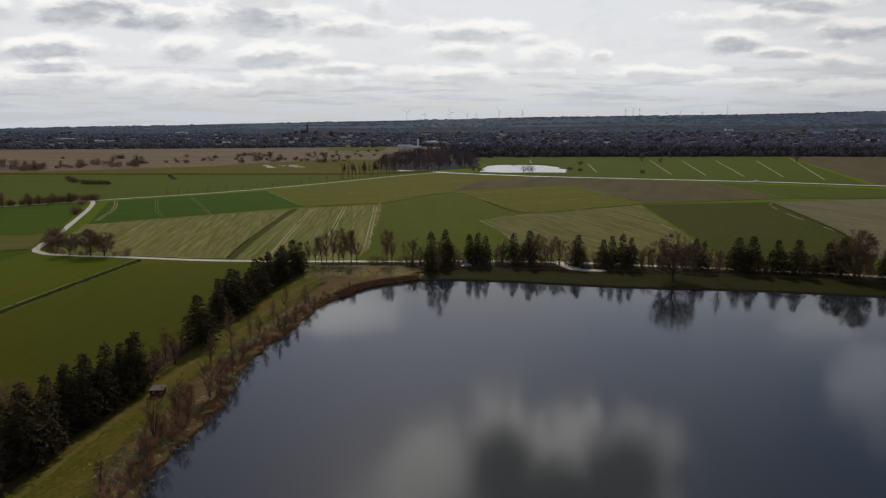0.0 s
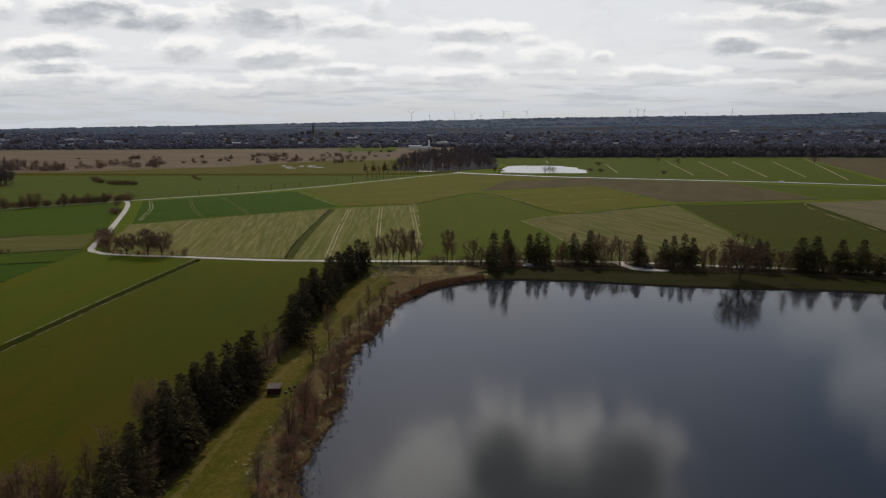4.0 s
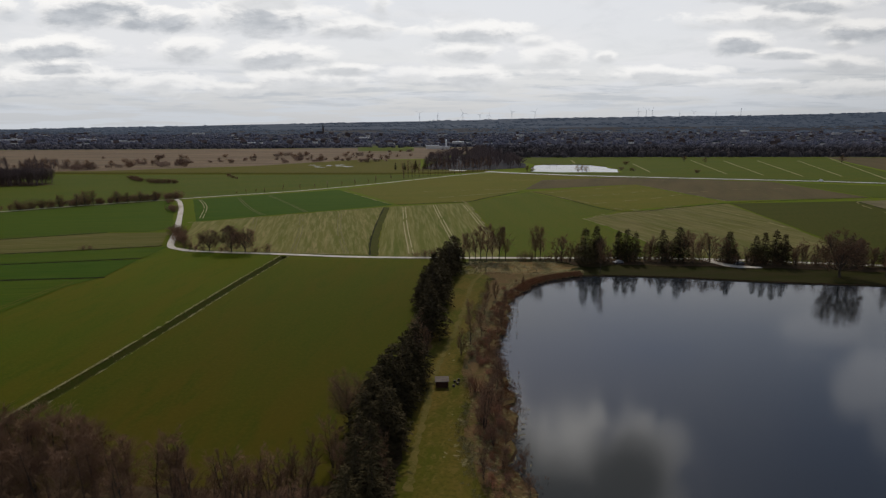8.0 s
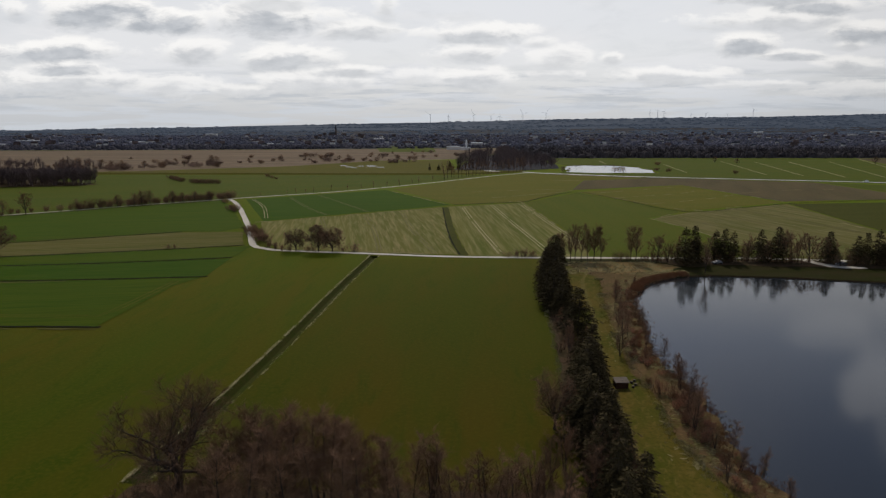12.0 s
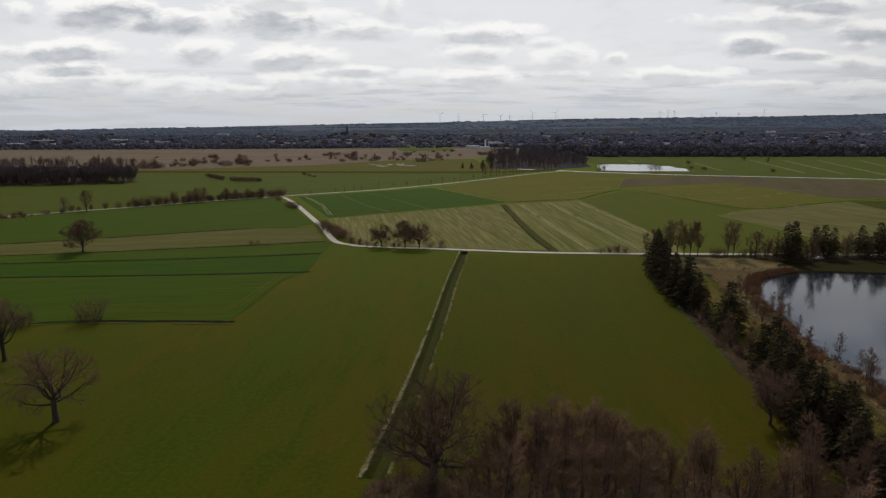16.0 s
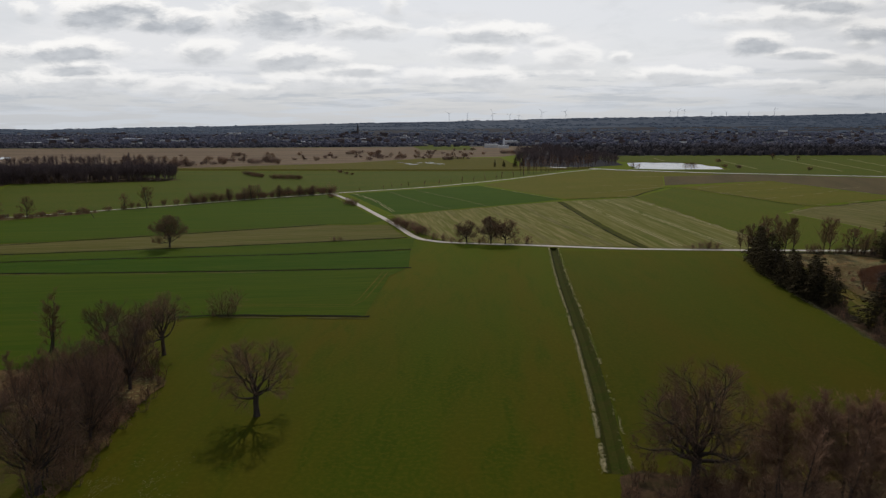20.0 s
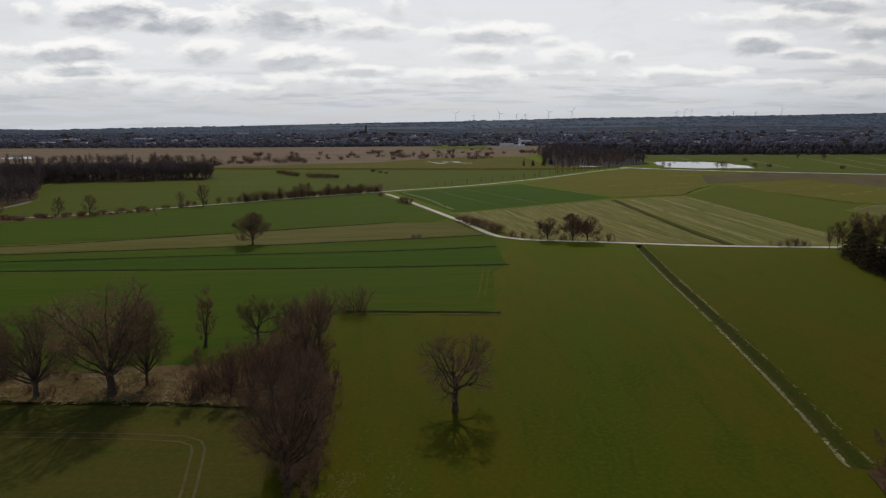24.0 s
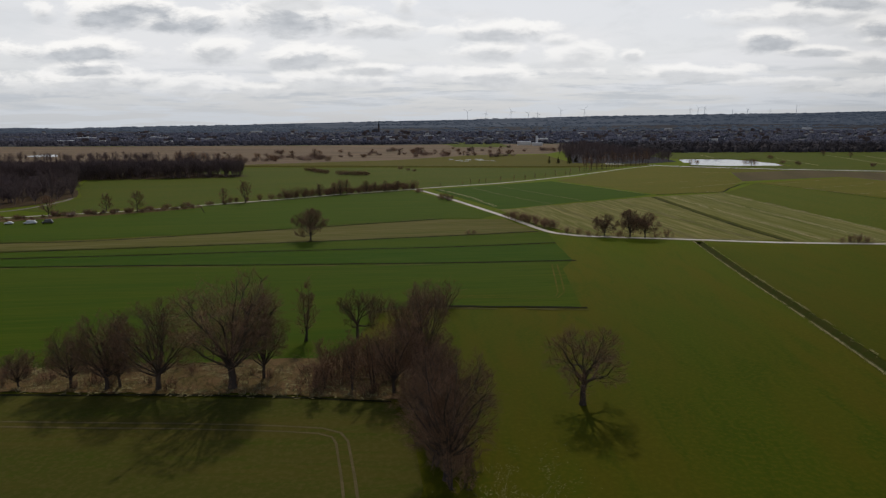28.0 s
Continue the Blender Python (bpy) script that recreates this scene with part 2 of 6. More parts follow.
# its own deep green, taken darker still for lens fall-off to the right
DEEP = surface("deep_green_pasture", (0.03706, 0.04208, 0.004335), (0.02965, 0.03703, 0.003613), (0.05559, 0.04712, 0.00867), 22, 2.2, 12, 6, fine=0.85, sheen=(0.01482, 0.01515, 0.001445))
LUSH = surface("lush_pasture", (0.03632, 0.05821, 0.004038), (0.05127, 0.06341, 0.004845), (0.07691, 0.07069, 0.01131), 26, 2.6, 20, 5, fine=0.85, sheen=(0.01923, 0.02287, 0.001615), blotch=(0.04273, 0.06861, 0.004038))
FRESH = surface("fresh_yellow_grass", (0.06758, 0.07326, 0.0068), (0.0872, 0.0792, 0.0085), (0.1145, 0.09108, 0.0187), 20, 2.0, 14, 6, fine=0.85, sheen=(0.01962, 0.0198, 0.0017), blotch=(0.06104, 0.07722, 0.0068))
GREEN = surface("even_green_crop", (0.047, 0.06445, 0.004038), (0.05768, 0.06861, 0.004845), (0.08332, 0.07692, 0.01131), 18, 1.8, 94, 8, fine=0.85, sheen=(0.02136, 0.02495, 0.001615), blotch=(0.04273, 0.06861, 0.004038))
SOIL = surface("ploughed_soil", (0.08232, 0.06292, 0.03011), (0.06076, 0.04831, 0.02342), (0.1078, 0.08763, 0.04349), 25, 1.8, 70, 6, fine=0.5, blotch=(0.07252, 0.06516, 0.02509))
REEDLAND = surface("dry_reed_land", (0.150, 0.106, 0.068), (0.098, 0.070, 0.046), (0.20, 0.155, 0.105), 45, 6, 0, 7, fine=0.5, blotch=(0.085, 0.072, 0.036))
GRAVEL = surface("pale_gravel", (0.46, 0.42, 0.35), (0.37, 0.335, 0.27), (0.26, 0.235, 0.18), 6, 0.8, bump=0.08, fine=0.45, rough=0.75, gloss=0.08)
WORN = surface("worn_lane", (0.22, 0.20, 0.17), (0.17, 0.155, 0.13), (0.12, 0.11, 0.08), 5, 0.8, fine=0.5)
ASPHALT = surface("grey_asphalt", (0.46, 0.44, 0.41), (0.40, 0.385, 0.36), (0.34, 0.325, 0.30), 12, 1.0, bump=0.03, rough=0.5, gloss=0.3)
BANK = surface("bank_grass", (0.0529, 0.056, 0.006), (0.0943, 0.068, 0.013), (0.0322, 0.038, 0.005), 8, 0.8, 75, 2, fine=0.55, blotch=(0.115, 0.082, 0.02))
BRUSH_FLOOR = surface("dry_brush_floor", (0.09126, 0.05513, 0.02553), (0.05746, 0.04643, 0.01337), (0.2113, 0.1393, 0.06807), 5.0, 0.7, fine=0.38, blotch=(0.05746, 0.04062, 0.01702))
LITTER = surface("leaf_litter", (0.05152, 0.032, 0.01806), (0.03136, 0.026, 0.01032), (0.09856, 0.062, 0.03612), 4.0, 0.7, 4, 3, fine=0.5)
# dark floor; its slight blue cast carries the haze of the distance
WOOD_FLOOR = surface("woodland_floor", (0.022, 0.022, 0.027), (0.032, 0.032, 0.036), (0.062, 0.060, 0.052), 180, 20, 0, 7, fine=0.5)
PATH = surface("trodden_dry_grass", (0.1018, 0.08194, 0.02134), (0.06788, 0.06188, 0.0123), (0.1309, 0.1019, 0.03775), 4, 0.6, fine=0.55)
VERGE = surface("dark_verge_grass", (0.024, 0.023, 0.007), (0.034, 0.031, 0.009), (0.018, 0.020, 0.006), 9, 1.2, fine=0.5)
DITCH = surface("ditch_weeds", (0.034, 0.036, 0.006), (0.026, 0.036, 0.004), (0.052, 0.042, 0.012), 3, 0.6, fine=0.5)
DEADWOOD = surface("bleached_dead_wood", (0.26, 0.22, 0.17), (0.19, 0.16, 0.12), (0.32, 0.28, 0.22), 0.6, 0.1, fine=0.5)
STRAW = surface("pale_dry_grass", (0.30, 0.26, 0.15), (0.20, 0.18, 0.085), (0.36, 0.32, 0.20), 2.0, 0.4, fine=0.5)
RUT = surface("worn_track_soil", (0.090, 0.070, 0.034), (0.068, 0.056, 0.024), (0.06, 0.056, 0.016), 5, 0.6, fine=0.6)
RUTPALE = surface("pale_wheel_track", (0.15, 0.13, 0.062), (0.11, 0.102, 0.042), (0.075, 0.075, 0.022), 6, 0.8, fine=0.6)
REED = surface("brown_reed", (0.221, 0.108, 0.055), (0.286, 0.1584, 0.0825), (0.143, 0.0744, 0.0407), 3, 0.5, fine=0.5)
BARK = surface("dark_bark", (0.06279, 0.04784, 0.03887), (0.04634, 0.03737, 0.03139), (0.0897, 0.07176, 0.0583), 1.2, 0.15, fine=0.5, vary=0.15)
# near-black: shade inside the narrow ditches is put into these flat strips
DRAIN = surface("dark_drain_recess", (0.010, 0.010, 0.004), (0.007, 0.008, 0.003), (0.026, 0.026, 0.008), 5, 0.7, fine=0.5)
EDGE_PALE = surface("bleached_grass", (0.1725, 0.1132, 0.0475), (0.0966, 0.07161, 0.019), (0.2415, 0.1617, 0.0741), 4, 0.6, fine=0.5, blotch=(0.0828, 0.05082, 0.0209))
EDGE_DULL = surface("worn_field_edge", (0.082, 0.074, 0.022), (0.060, 0.062, 0.014), (0.115, 0.096, 0.036), 4, 0.5, fine=0.5)
EDGE = surface("withered_edge_grass", (0.17, 0.145, 0.070), (0.11, 0.100, 0.036), (0.24, 0.205, 0.11), 4, 0.5, fine=0.55)
TWIG = surface("bare_twigs", (0.2012, 0.117, 0.07065), (0.1529, 0.09455, 0.05961), (0.2482, 0.1467, 0.08611), 2.5, 0.4, fine=0.4, vary=0.2)
TWIG_FAR = surface("pale_far_twigs", (0.25, 0.172, 0.130), (0.20, 0.140, 0.108), (0.30, 0.205, 0.15), 6, 1.0, fine=0.4, vary=0.25)
TWIG_RED = surface("reddish_twigs", (0.3163, 0.157, 0.0946), (0.2444, 0.1268, 0.0792), (0.3881, 0.2053, 0.121), 2.5, 0.4, fine=0.4, vary=0.3)
NEEDLE = surface("spruce_needles", (0.03468, 0.02852, 0.01325), (0.04534, 0.03592, 0.01739), (0.05548, 0.03804, 0.01854), 1.6, 0.3, fine=0.4, vary=0.25)
WOODS = surface("far_bare_woods", (0.1344, 0.09856, 0.0896), (0.1008, 0.07616, 0.07168), (0.168, 0.1254, 0.1075), 45, 6, fine=0.5, island=0.3)
# woods turn paler and bluer with distance: haze mixed into the base colours
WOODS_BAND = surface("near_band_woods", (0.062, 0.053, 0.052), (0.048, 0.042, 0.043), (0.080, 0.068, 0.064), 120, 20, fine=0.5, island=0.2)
WOODS_MID = surface("haze_tinged_edge_woods", (0.078, 0.072, 0.080), (0.062, 0.058, 0.067), (0.096, 0.088, 0.092), 150, 25, fine=0.5, island=0.18)
WOODS_FAR = surface("haze_blued_woods", (0.0976, 0.09882, 0.1235), (0.07808, 0.08052, 0.1033), (0.122, 0.1183, 0.1336), 160, 25, fine=0.5, island=0.16)
# the faint blue emission stands in for haze over the ridge
HILL = surface("haze_glow_hills", (0.014, 0.019, 0.026), (0.050, 0.056, 0.062), (0.030, 0.036, 0.044), 110, 26, 0, 8, fine=0.6, bump=0.0, glow=(0.025, 0.033, 0.048), blotch=(0.022, 0.027, 0.036))
# base darkened to hold tree shade that the thin crowns hardly cast
SHORE_GRASS = surface("shade_toned_shore_grass", (0.01672, 0.01766, 0.002257), (0.02508, 0.01957, 0.006772), (0.01207, 0.01432, 0.001806), 6, 0.9, 10, 3, fine=0.5, blotch=(0.0195, 0.02482, 0.002709))
LAKE = water_mat("lake_water", (0.012, 0.015, 0.018), 0.45, 0.5)
POND = water_mat("pond_water", (0.02, 0.025, 0.03), 0.25, 0.7)
PLASTER = surface("weathered_white_plaster", (0.52, 0.50, 0.47), (0.45, 0.43, 0.40), (0.36, 0.34, 0.31), 3, 0.4, vary=0.3)
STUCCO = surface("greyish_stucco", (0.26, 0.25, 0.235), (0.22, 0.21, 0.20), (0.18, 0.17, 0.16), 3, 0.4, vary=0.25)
SHEET = surface("pale_metal_roof", (0.62, 0.63, 0.64), (0.55, 0.56, 0.57), (0.45, 0.46, 0.47), 8, 1, rough=0.5)
# tile red with the grey of the town's haze mixed in
TILE = surface("haze_greyed_roof_tiles", (0.092, 0.064, 0.056), (0.078, 0.056, 0.051), (0.07, 0.054, 0.05), 4, 0.4, vary=0.3)
BRICK = surface("dark_brick", (0.095, 0.072, 0.064), (0.082, 0.064, 0.058), (0.12, 0.095, 0.082), 4, 0.4)
SLATE = surface("dark_slate", (0.045, 0.048, 0.052), (0.035, 0.038, 0.042), (0.07, 0.07, 0.075), 3, 0.4, rough=0.6)
PLANK = surface("dark_brown_boards", (0.055, 0.026, 0.016), (0.040, 0.020, 0.013), (0.08, 0.045, 0.03), 0.8, 0.1)
FELT = surface("weathered_grey_roofing", (0.143, 0.1216, 0.1001), (0.1073, 0.08866, 0.07436), (0.2002, 0.1716, 0.143), 0.8, 0.1)
STEEL = surface("pale_painted_steel", (0.62, 0.63, 0.65), (0.58, 0.59, 0.61), (0.5, 0.5, 0.52), 10, 2, rough=0.45)
PAINT_DARK = surface("black_car_paint", (0.018, 0.018, 0.020), (0.014, 0.014, 0.016), (0.03, 0.03, 0.03), 1, 0.2, rough=0.25, gloss=0.5, bump=0.0)
PAINT_GREY = surface("grey_car_paint", (0.14, 0.14, 0.145), (0.12, 0.12, 0.125), (0.16, 0.16, 0.16), 1, 0.2, rough=0.4, gloss=0.4, bump=0.0)
PAINT_SILVER = surface("silver_car_paint", (0.50, 0.51, 0.52), (0.46, 0.47, 0.48), (0.4, 0.4, 0.4), 1, 0.2, rough=0.3, gloss=0.5, bump=0.0)
RUBBER = surface("tyre_rubber", (0.02, 0.02, 0.02), (0.016, 0.016, 0.016), (0.03, 0.03, 0.03), 0.4, 0.1)
GLASS = surface("dark_window_glass", (0.012, 0.014, 0.016), (0.010, 0.012, 0.014), (0.015, 0.016, 0.018), 1, 0.3, rough=0.05, gloss=0.6, bump=0.0)


# ---- mesh building ----
import itertools

from mathutils.geometry import delaunay_2d_cdt


class Geo:
    """Collects points and faces of one mesh."""

    def __init__(self):
        self.v, self.f = [], []

    def face(self, *pts):
        n = len(self.v)
        self.v += [tuple(p) for p in pts]
        self.f.append(tuple(range(n, n + len(pts))))

    def tube(self, path, radii, sides=5, cap=False):
        n, m = len(self.v), len(path)
        for i, (p, r) in enumerate(zip(path, radii)):
            d = (path[min(i + 1, m - 1)] - path[max(i - 1, 0)]).normalized()
            a = d.orthogonal().normalized()
            b = d.cross(a)
            for j in range(sides):
                w = 2 * math.pi * j / sides
                self.v.append(tuple(p + (a * math.cos(w) + b * math.sin(w)) * r))
        for i in range(m - 1):
            for j in range(sides):
                q, e = n + i * sides, (j + 1) % sides
                self.f.append((q + j, q + e, q + sides + e, q + sides + j))
        if cap:
            self.f.append(tuple(n + (m - 1) * sides + j for j in range(sides)))
            self.f.append(tuple(n + j for j in reversed(range(sides))))

    def spike(self, p, tip, r):
        d = tip - p
        a = d.orthogonal().normalized() * r
        b = d.normalized().cross(a)
        n = len(self.v)
        self.v += [tuple(p + a), tuple(p - a * 0.5 + b * 0.87), tuple(p - a * 0.5 - b * 0.87), tuple(tip)]
        self.f += [(n, n + 1, n + 3), (n + 1, n + 2, n + 3), (n + 2, n, n + 3)]

    def box(self, x0, y0, z0, x1, y1, z1, taper=0.0):
        n, t = len(self.v), taper
        self.v += [(x0, y0, z0), (x1, y0, z0), (x1, y1, z0), (x0, y1, z0), (x0 + t, y0 + t, z1), (x1 - t, y0 + t, z1), (x1 - t, y1 - t, z1), (x0 + t, y1 - t, z1)]
        self.f += [tuple(n + i for i in q) for q in ((3, 2, 1, 0), (4, 5, 6, 7), (0, 1, 5, 4), (1, 2, 6, 5), (2, 3, 7, 6), (3, 0, 4, 7))]

    def mesh(self, name, mat, smooth=False):
        me = bpy.data.meshes.new(name)
        me.from_pydata(self.v, [], self.f)
        me.materials.append(mat)
        if smooth:
            me.polygons.foreach_set("use_smooth", [True] * len(me.polygons))
        me.update()
        return me


def part(name, geo, mat, parent=None, label="", smooth=False):
    ob = new(name, geo.mesh(name, mat, smooth))
    ob.parent = parent
    return tagged(ob, label)


def thing(name, label, category, group="", kind=""):
    return tagged(new(name), label, category, group, kind)


def spline(pts, step):
    """Points along a smooth line through pts."""
    ps = [Vector((*p, 0)) if len(p) == 2 else Vector(p) for p in pts]
    out = []
    for i in range(len(ps) - 1):
        p0, p1, p2, p3 = ps[max(i - 1, 0)], ps[i], ps[i + 1], ps[min(i + 2, len(ps) - 1)]
        n = max(1, int((p2 - p1).length / step))
        for j in range(n):
            t = j / n
            out.append(0.5 * ((2 * p1) + (p2 - p0) * t + (2 * p0 - 5 * p1 + 4 * p2 - p3) * t * t + (3 * p1 - p0 - 3 * p2 + p3) * t ** 3))
    return out + [ps[-1]]


def ribbon(geo, pts, width, z, step=6.0, rough=0.12, smooth=True):
    """A strip of uneven edges along a line; width may be a number or one number a point of the line."""
    line = spline(pts, step) if smooth else [Vector((*p, 0)) for p in pts]
    n, m = len(geo.v), len(line)
    for i, p in enumerate(line):
        d = line[min(i + 1, m - 1)] - line[max(i - 1, 0)]
        side = Vector((-d.y, d.x, 0)).normalized() * width / 2
        for s in (-1, 1):
            q = p + side * s * (1 + random.uniform(-rough, rough))
            geo.v.append((q.x, q.y, z))
        if i:
            q = n + 2 * i
            geo.f.append((q - 2, q - 1, q + 1, q))


def edge_walk(pts, step, wobble):
    """A closed outline with many uneven points."""
    out = []
    for i, a in enumerate(pts):
        b = pts[(i + 1) % len(pts)]
        n = max(1, int(math.dist(a, b) / step))
        for j in range(n):
            t = j / n
            k = wobble if 0 < j else 0
            out.append((a[0] + (b[0] - a[0]) * t + random.uniform(-k, k), a[1] + (b[1] - a[1]) * t + random.uniform(-k, k)))
    return out


def fill(ring):
    """Points and triangles of the area inside a closed outline."""
    v, _, f, _, _, _ = delaunay_2d_cdt([Vector(p) for p in ring], [(i, (i + 1) % len(ring)) for i in range(len(ring))], [], 0, 0.001)
    keep = []
    for t in f:
        c = sum((v[i] for i in t), Vector((0, 0))) / len(t)
        if inside(c, ring):
            keep.append(t if (v[t[1]] - v[t[0]]).cross(v[t[2]] - v[t[0]]) > 0 else t[::-1])
    return v, keep


def patch(name, pts, z, mat, label, category, step=8.0, wobble=0.35, kind="structure"):
    """A flat piece of land with an uneven outline."""
    g = Geo()
    v, g.f = fill(edge_walk(pts, step, wobble))
    g.v = [(p.x, p.y, z) for p in v]
    return tagged(part(name, g, mat), label, category, "", kind)


def inside(p, poly):
    x, y, hit = p[0], p[1], False
    for (x0, y0), (x1, y1) in zip(poly, poly[1:] + poly[:1]):
        if (y0 > y) != (y1 > y) and x < (x1 - x0) * (y - y0) / (y1 - y0) + x0:
            hit = not hit
    return hit


# ---- the land ----
SHORE = [(-47, 85), (-49, 91), (-51.5, 96), (-52.3, 105), (-50.8, 113), (-49.8, 122), (-49.6, 134), (-50.6, 147), (-50.8, 160), (-47.4, 174), (-44.8, 190), (-42.6, 205),
         (-37, 218), (-30, 231), (-20, 239), (-12, 243), (4, 244), (26, 241.5), (47, 237), (68, 232.5), (88, 230), (108, 228), (128, 225), (146, 221),
         (158, 218.5), (230, 196), (300, 150), (315, 60), (250, -60), (100, -110), (20, -70), (-30, 20)]
POND_EDGE = [(48, 826), (46, 846), (57, 868), (52, 884), (62, 930), (70, 968), (84, 982), (102, 988), (118, 980), (138, 986), (155, 972), (160, 950), (170, 936), (165, 905), (172, 880), (164, 848), (158, 815), (120, 818), (84, 813), (62, 820)]
DITCH_LINE = [(-137.3, 280.5), (-142.3, 226), (-145.5, 182), (-148.2, 147), (-150.7, 121), (-152.7, 104), (-153.9, 94)]


def shore_outline():
    out = []
    for p in spline(SHORE + SHORE[:1], 2.2)[:-1]:
        near = p.x < -25 and p.y > 80
        k = 0.9 if near else 0.4
        out.append((p.x + random.uniform(-k, k) + (0.8 * math.sin(p.y * 0.55) if near else 0), p.y + random.uniform(-k, k)))
    return out


def strip_outline(line, half):
    left, right = [], []
    for i, p in enumerate(line):
        d = line[min(i + 1, len(line) - 1)] - line[max(i - 1, 0)]
        s = Vector((-d.y, d.x, 0)).normalized() * half
        left.append((p.x + s.x, p.y + s.y)), right.append((p.x - s.x, p.y - s.y))
    return left + right[::-1]


LAKE_EDGE = shore_outline()
DITCH_PATH = spline(DITCH_LINE, 5.0)
DITCH_EDGE = strip_outline(DITCH_PATH, 1.8)


def build_ground():
    """One sheet to the horizon, open where the lake, the pond and the ditch lie."""
    pts, edges = [], []
    for ring in ([(-9000, -4000), (9000, -4000), (9000, 6500), (-9000, 6500)], LAKE_EDGE, POND_EDGE, DITCH_EDGE):
        n = len(pts)
        pts += [Vector(p) for p in ring]
        edges += [(n + i, n + (i + 1) % len(ring)) for i in range(len(ring))]
    grid = [(x, y) for x in range(-600, 500, 50) for y in range(40, 1000, 50)]
    pts += [Vector(p) for p in grid]
    v, _, f, _, _, _ = delaunay_2d_cdt(pts, edges, [], 0, 0.001)
    keep = []
    for t in f:
        c = sum((v[i] for i in t), Vector((0, 0))) / len(t)
        if not any(inside(c, r) for r in (LAKE_EDGE, POND_EDGE, DITCH_EDGE)):
            keep.append(t)
    g = Geo()
    g.v, g.f = [(p.x, p.y, 0.0) for p in v], keep
    tagged(part("ground", g, MEADOW), "wide olive-green meadow grass reaching to the horizon", "meadow", "", "structure")
    # banks down to the water
    for name, ring, drop, mat, label in (("lake_bank", LAKE_EDGE, 1.0, LITTER, "low earthy bank round the lake"), ("pond_bank", POND_EDGE, 1.0, BANK, "low grassy bank round the pond")):
        g, m = Geo(), len(ring)
        cx, cy = sum(p[0] for p in ring) / m, sum(p[1] for p in ring) / m
        for x, y in ring:
            d = Vector((cx - x, cy - y)).normalized()
            g.v += [(x, y, 0.0), (x + d.x * 0.9, y + d.y * 0.9, -drop)]
        for i in range(m):
            j = (i + 1) % m
            g.f.append((2 * i, 2 * j, 2 * j + 1, 2 * i + 1))
        tagged(part(name, g, mat), label, "bank", "", "structure")
    for name, ring, z, mat, label in (("lake", LAKE_EDGE, -0.45, LAKE, "still dark lake water mirroring trees and clouds"), ("pond", POND_EDGE, -0.4, POND, "small bright pond mirroring the pale sky")):
        g = Geo()
        v, g.f = fill(ring)
        g.v = [(p.x, p.y, z) for p in v]
        tagged(part(name, g, mat), label, "water", "", "structure")
    # the ditch: a V of weeds below the meadow
    g, m = Geo(), len(DITCH_PATH)
    left, right = DITCH_EDGE[:m], DITCH_EDGE[m:][::-1]
    for i, p in enumerate(DITCH_PATH):
        g.v += [(*left[i], 0.0), (p.x * 0.62 + left[i][0] * 0.38, p.y, -1.15), (p.x * 0.62 + right[i][0] * 0.38, p.y, -1.15), (*right[i], 0.0)]
        if i:
            q = 4 * i
            g.f += [(q - 4 + j, q - 3 + j, q + 1 + j, q + j) for j in range(3)]
    g.f += [(3, 2, 1, 0), (4 * m - 4, 4 * m - 3, 4 * m - 2, 4 * m - 1)]
    tagged(part("ditch", g, DITCH), "overgrown drainage ditch cutting across the meadow", "ditch", "", "structure")


build_ground()

# ---- fields ----
ROAD_A = [(-283, 508), (-272, 489), (-254, 448), (-232, 392), (-215, 348), (-203.5, 314), (-196.5, 299.5), (-187, 293), (-171, 289.5), (-144, 285.5), (-118, 280.5),
          (-96, 278), (-67, 276.8), (-42, 276.6), (-9, 276.5), (19, 277), (44, 275.3), (61.5, 273), (78, 269.8), (101, 265.3), (123, 261), (145, 256.5), (165, 250.5), (178, 246.5), (240, 226), (330, 200)]
ROAD_B = [(-283, 508), (-296, 497), (-333, 468), (-366, 436), (-397, 410), (-423, 387), (-448, 367), (-474, 354), (-497, 340), (-560, 305), (-650, 250)]
ROAD_C = [(-283, 508), (-260, 527), (-204, 570), (-146, 635), (-100, 696), (-50, 765), (-5, 815)]
ROAD_D = [(-60, 852), (-10, 826), (12, 805), (60, 778), (110, 752), (170, 732), (231, 712), (343, 676), (440, 630), (600, 560), (800, 480)]
ROAD_E = [(-620, 300), (-560, 335), (-520, 362), (-511, 382), (-512, 409), (-520, 440), (-560, 500)]

LAYER = itertools.count()


def field(name, pts, mat, label):
    """A field of the plan; each lies a little above the one before."""
    patch(name, pts, 0.03 + 0.004 * next(LAYER), mat, label, "field")


field("wheat_field", [(-268, 506), (-164, 585), (-104, 471), (-219, 386)], CROP_DARK, "dark green winter wheat field beside the gravel track")
field("stubble_field", [(-219, 383), (-109, 458), (-105.5, 376), (-99, 283.5), (-140, 288), (-184, 295), (-203, 328)], PALE_C, "pale patchy field with worn straw-coloured streaks")
field("stubble_field", [(-106, 460), (-47, 486), (-37, 303), (-41, 279.5), (-95, 281), (-102.5, 376)], PALE, "pale striped field with tractor tracks")
field("green_field", [(-46, 487), (9, 566), (55, 434), (22, 402), (40, 300), (41, 278), (-39, 279.5), (-35, 303)], GREEN, "plain green field behind the row of trees")
field("green_field", [(10, 570), (125, 637), (152, 491), (57, 438)], FRESH, "yellow-green field bounded by thin dark ditches")
field("stubble_field", [(26, 402), (57, 430), (150, 480), (139, 378), (124, 268), (60, 277), (44, 285)], PALE_B, "pale beige-green field behind the spruces")
field("ploughed_field", [(8, 588), (41, 697), (128, 732), (280, 673), (286, 522), (155, 497), (127, 640)], SOIL, "bare brown ploughed field beside the main road")
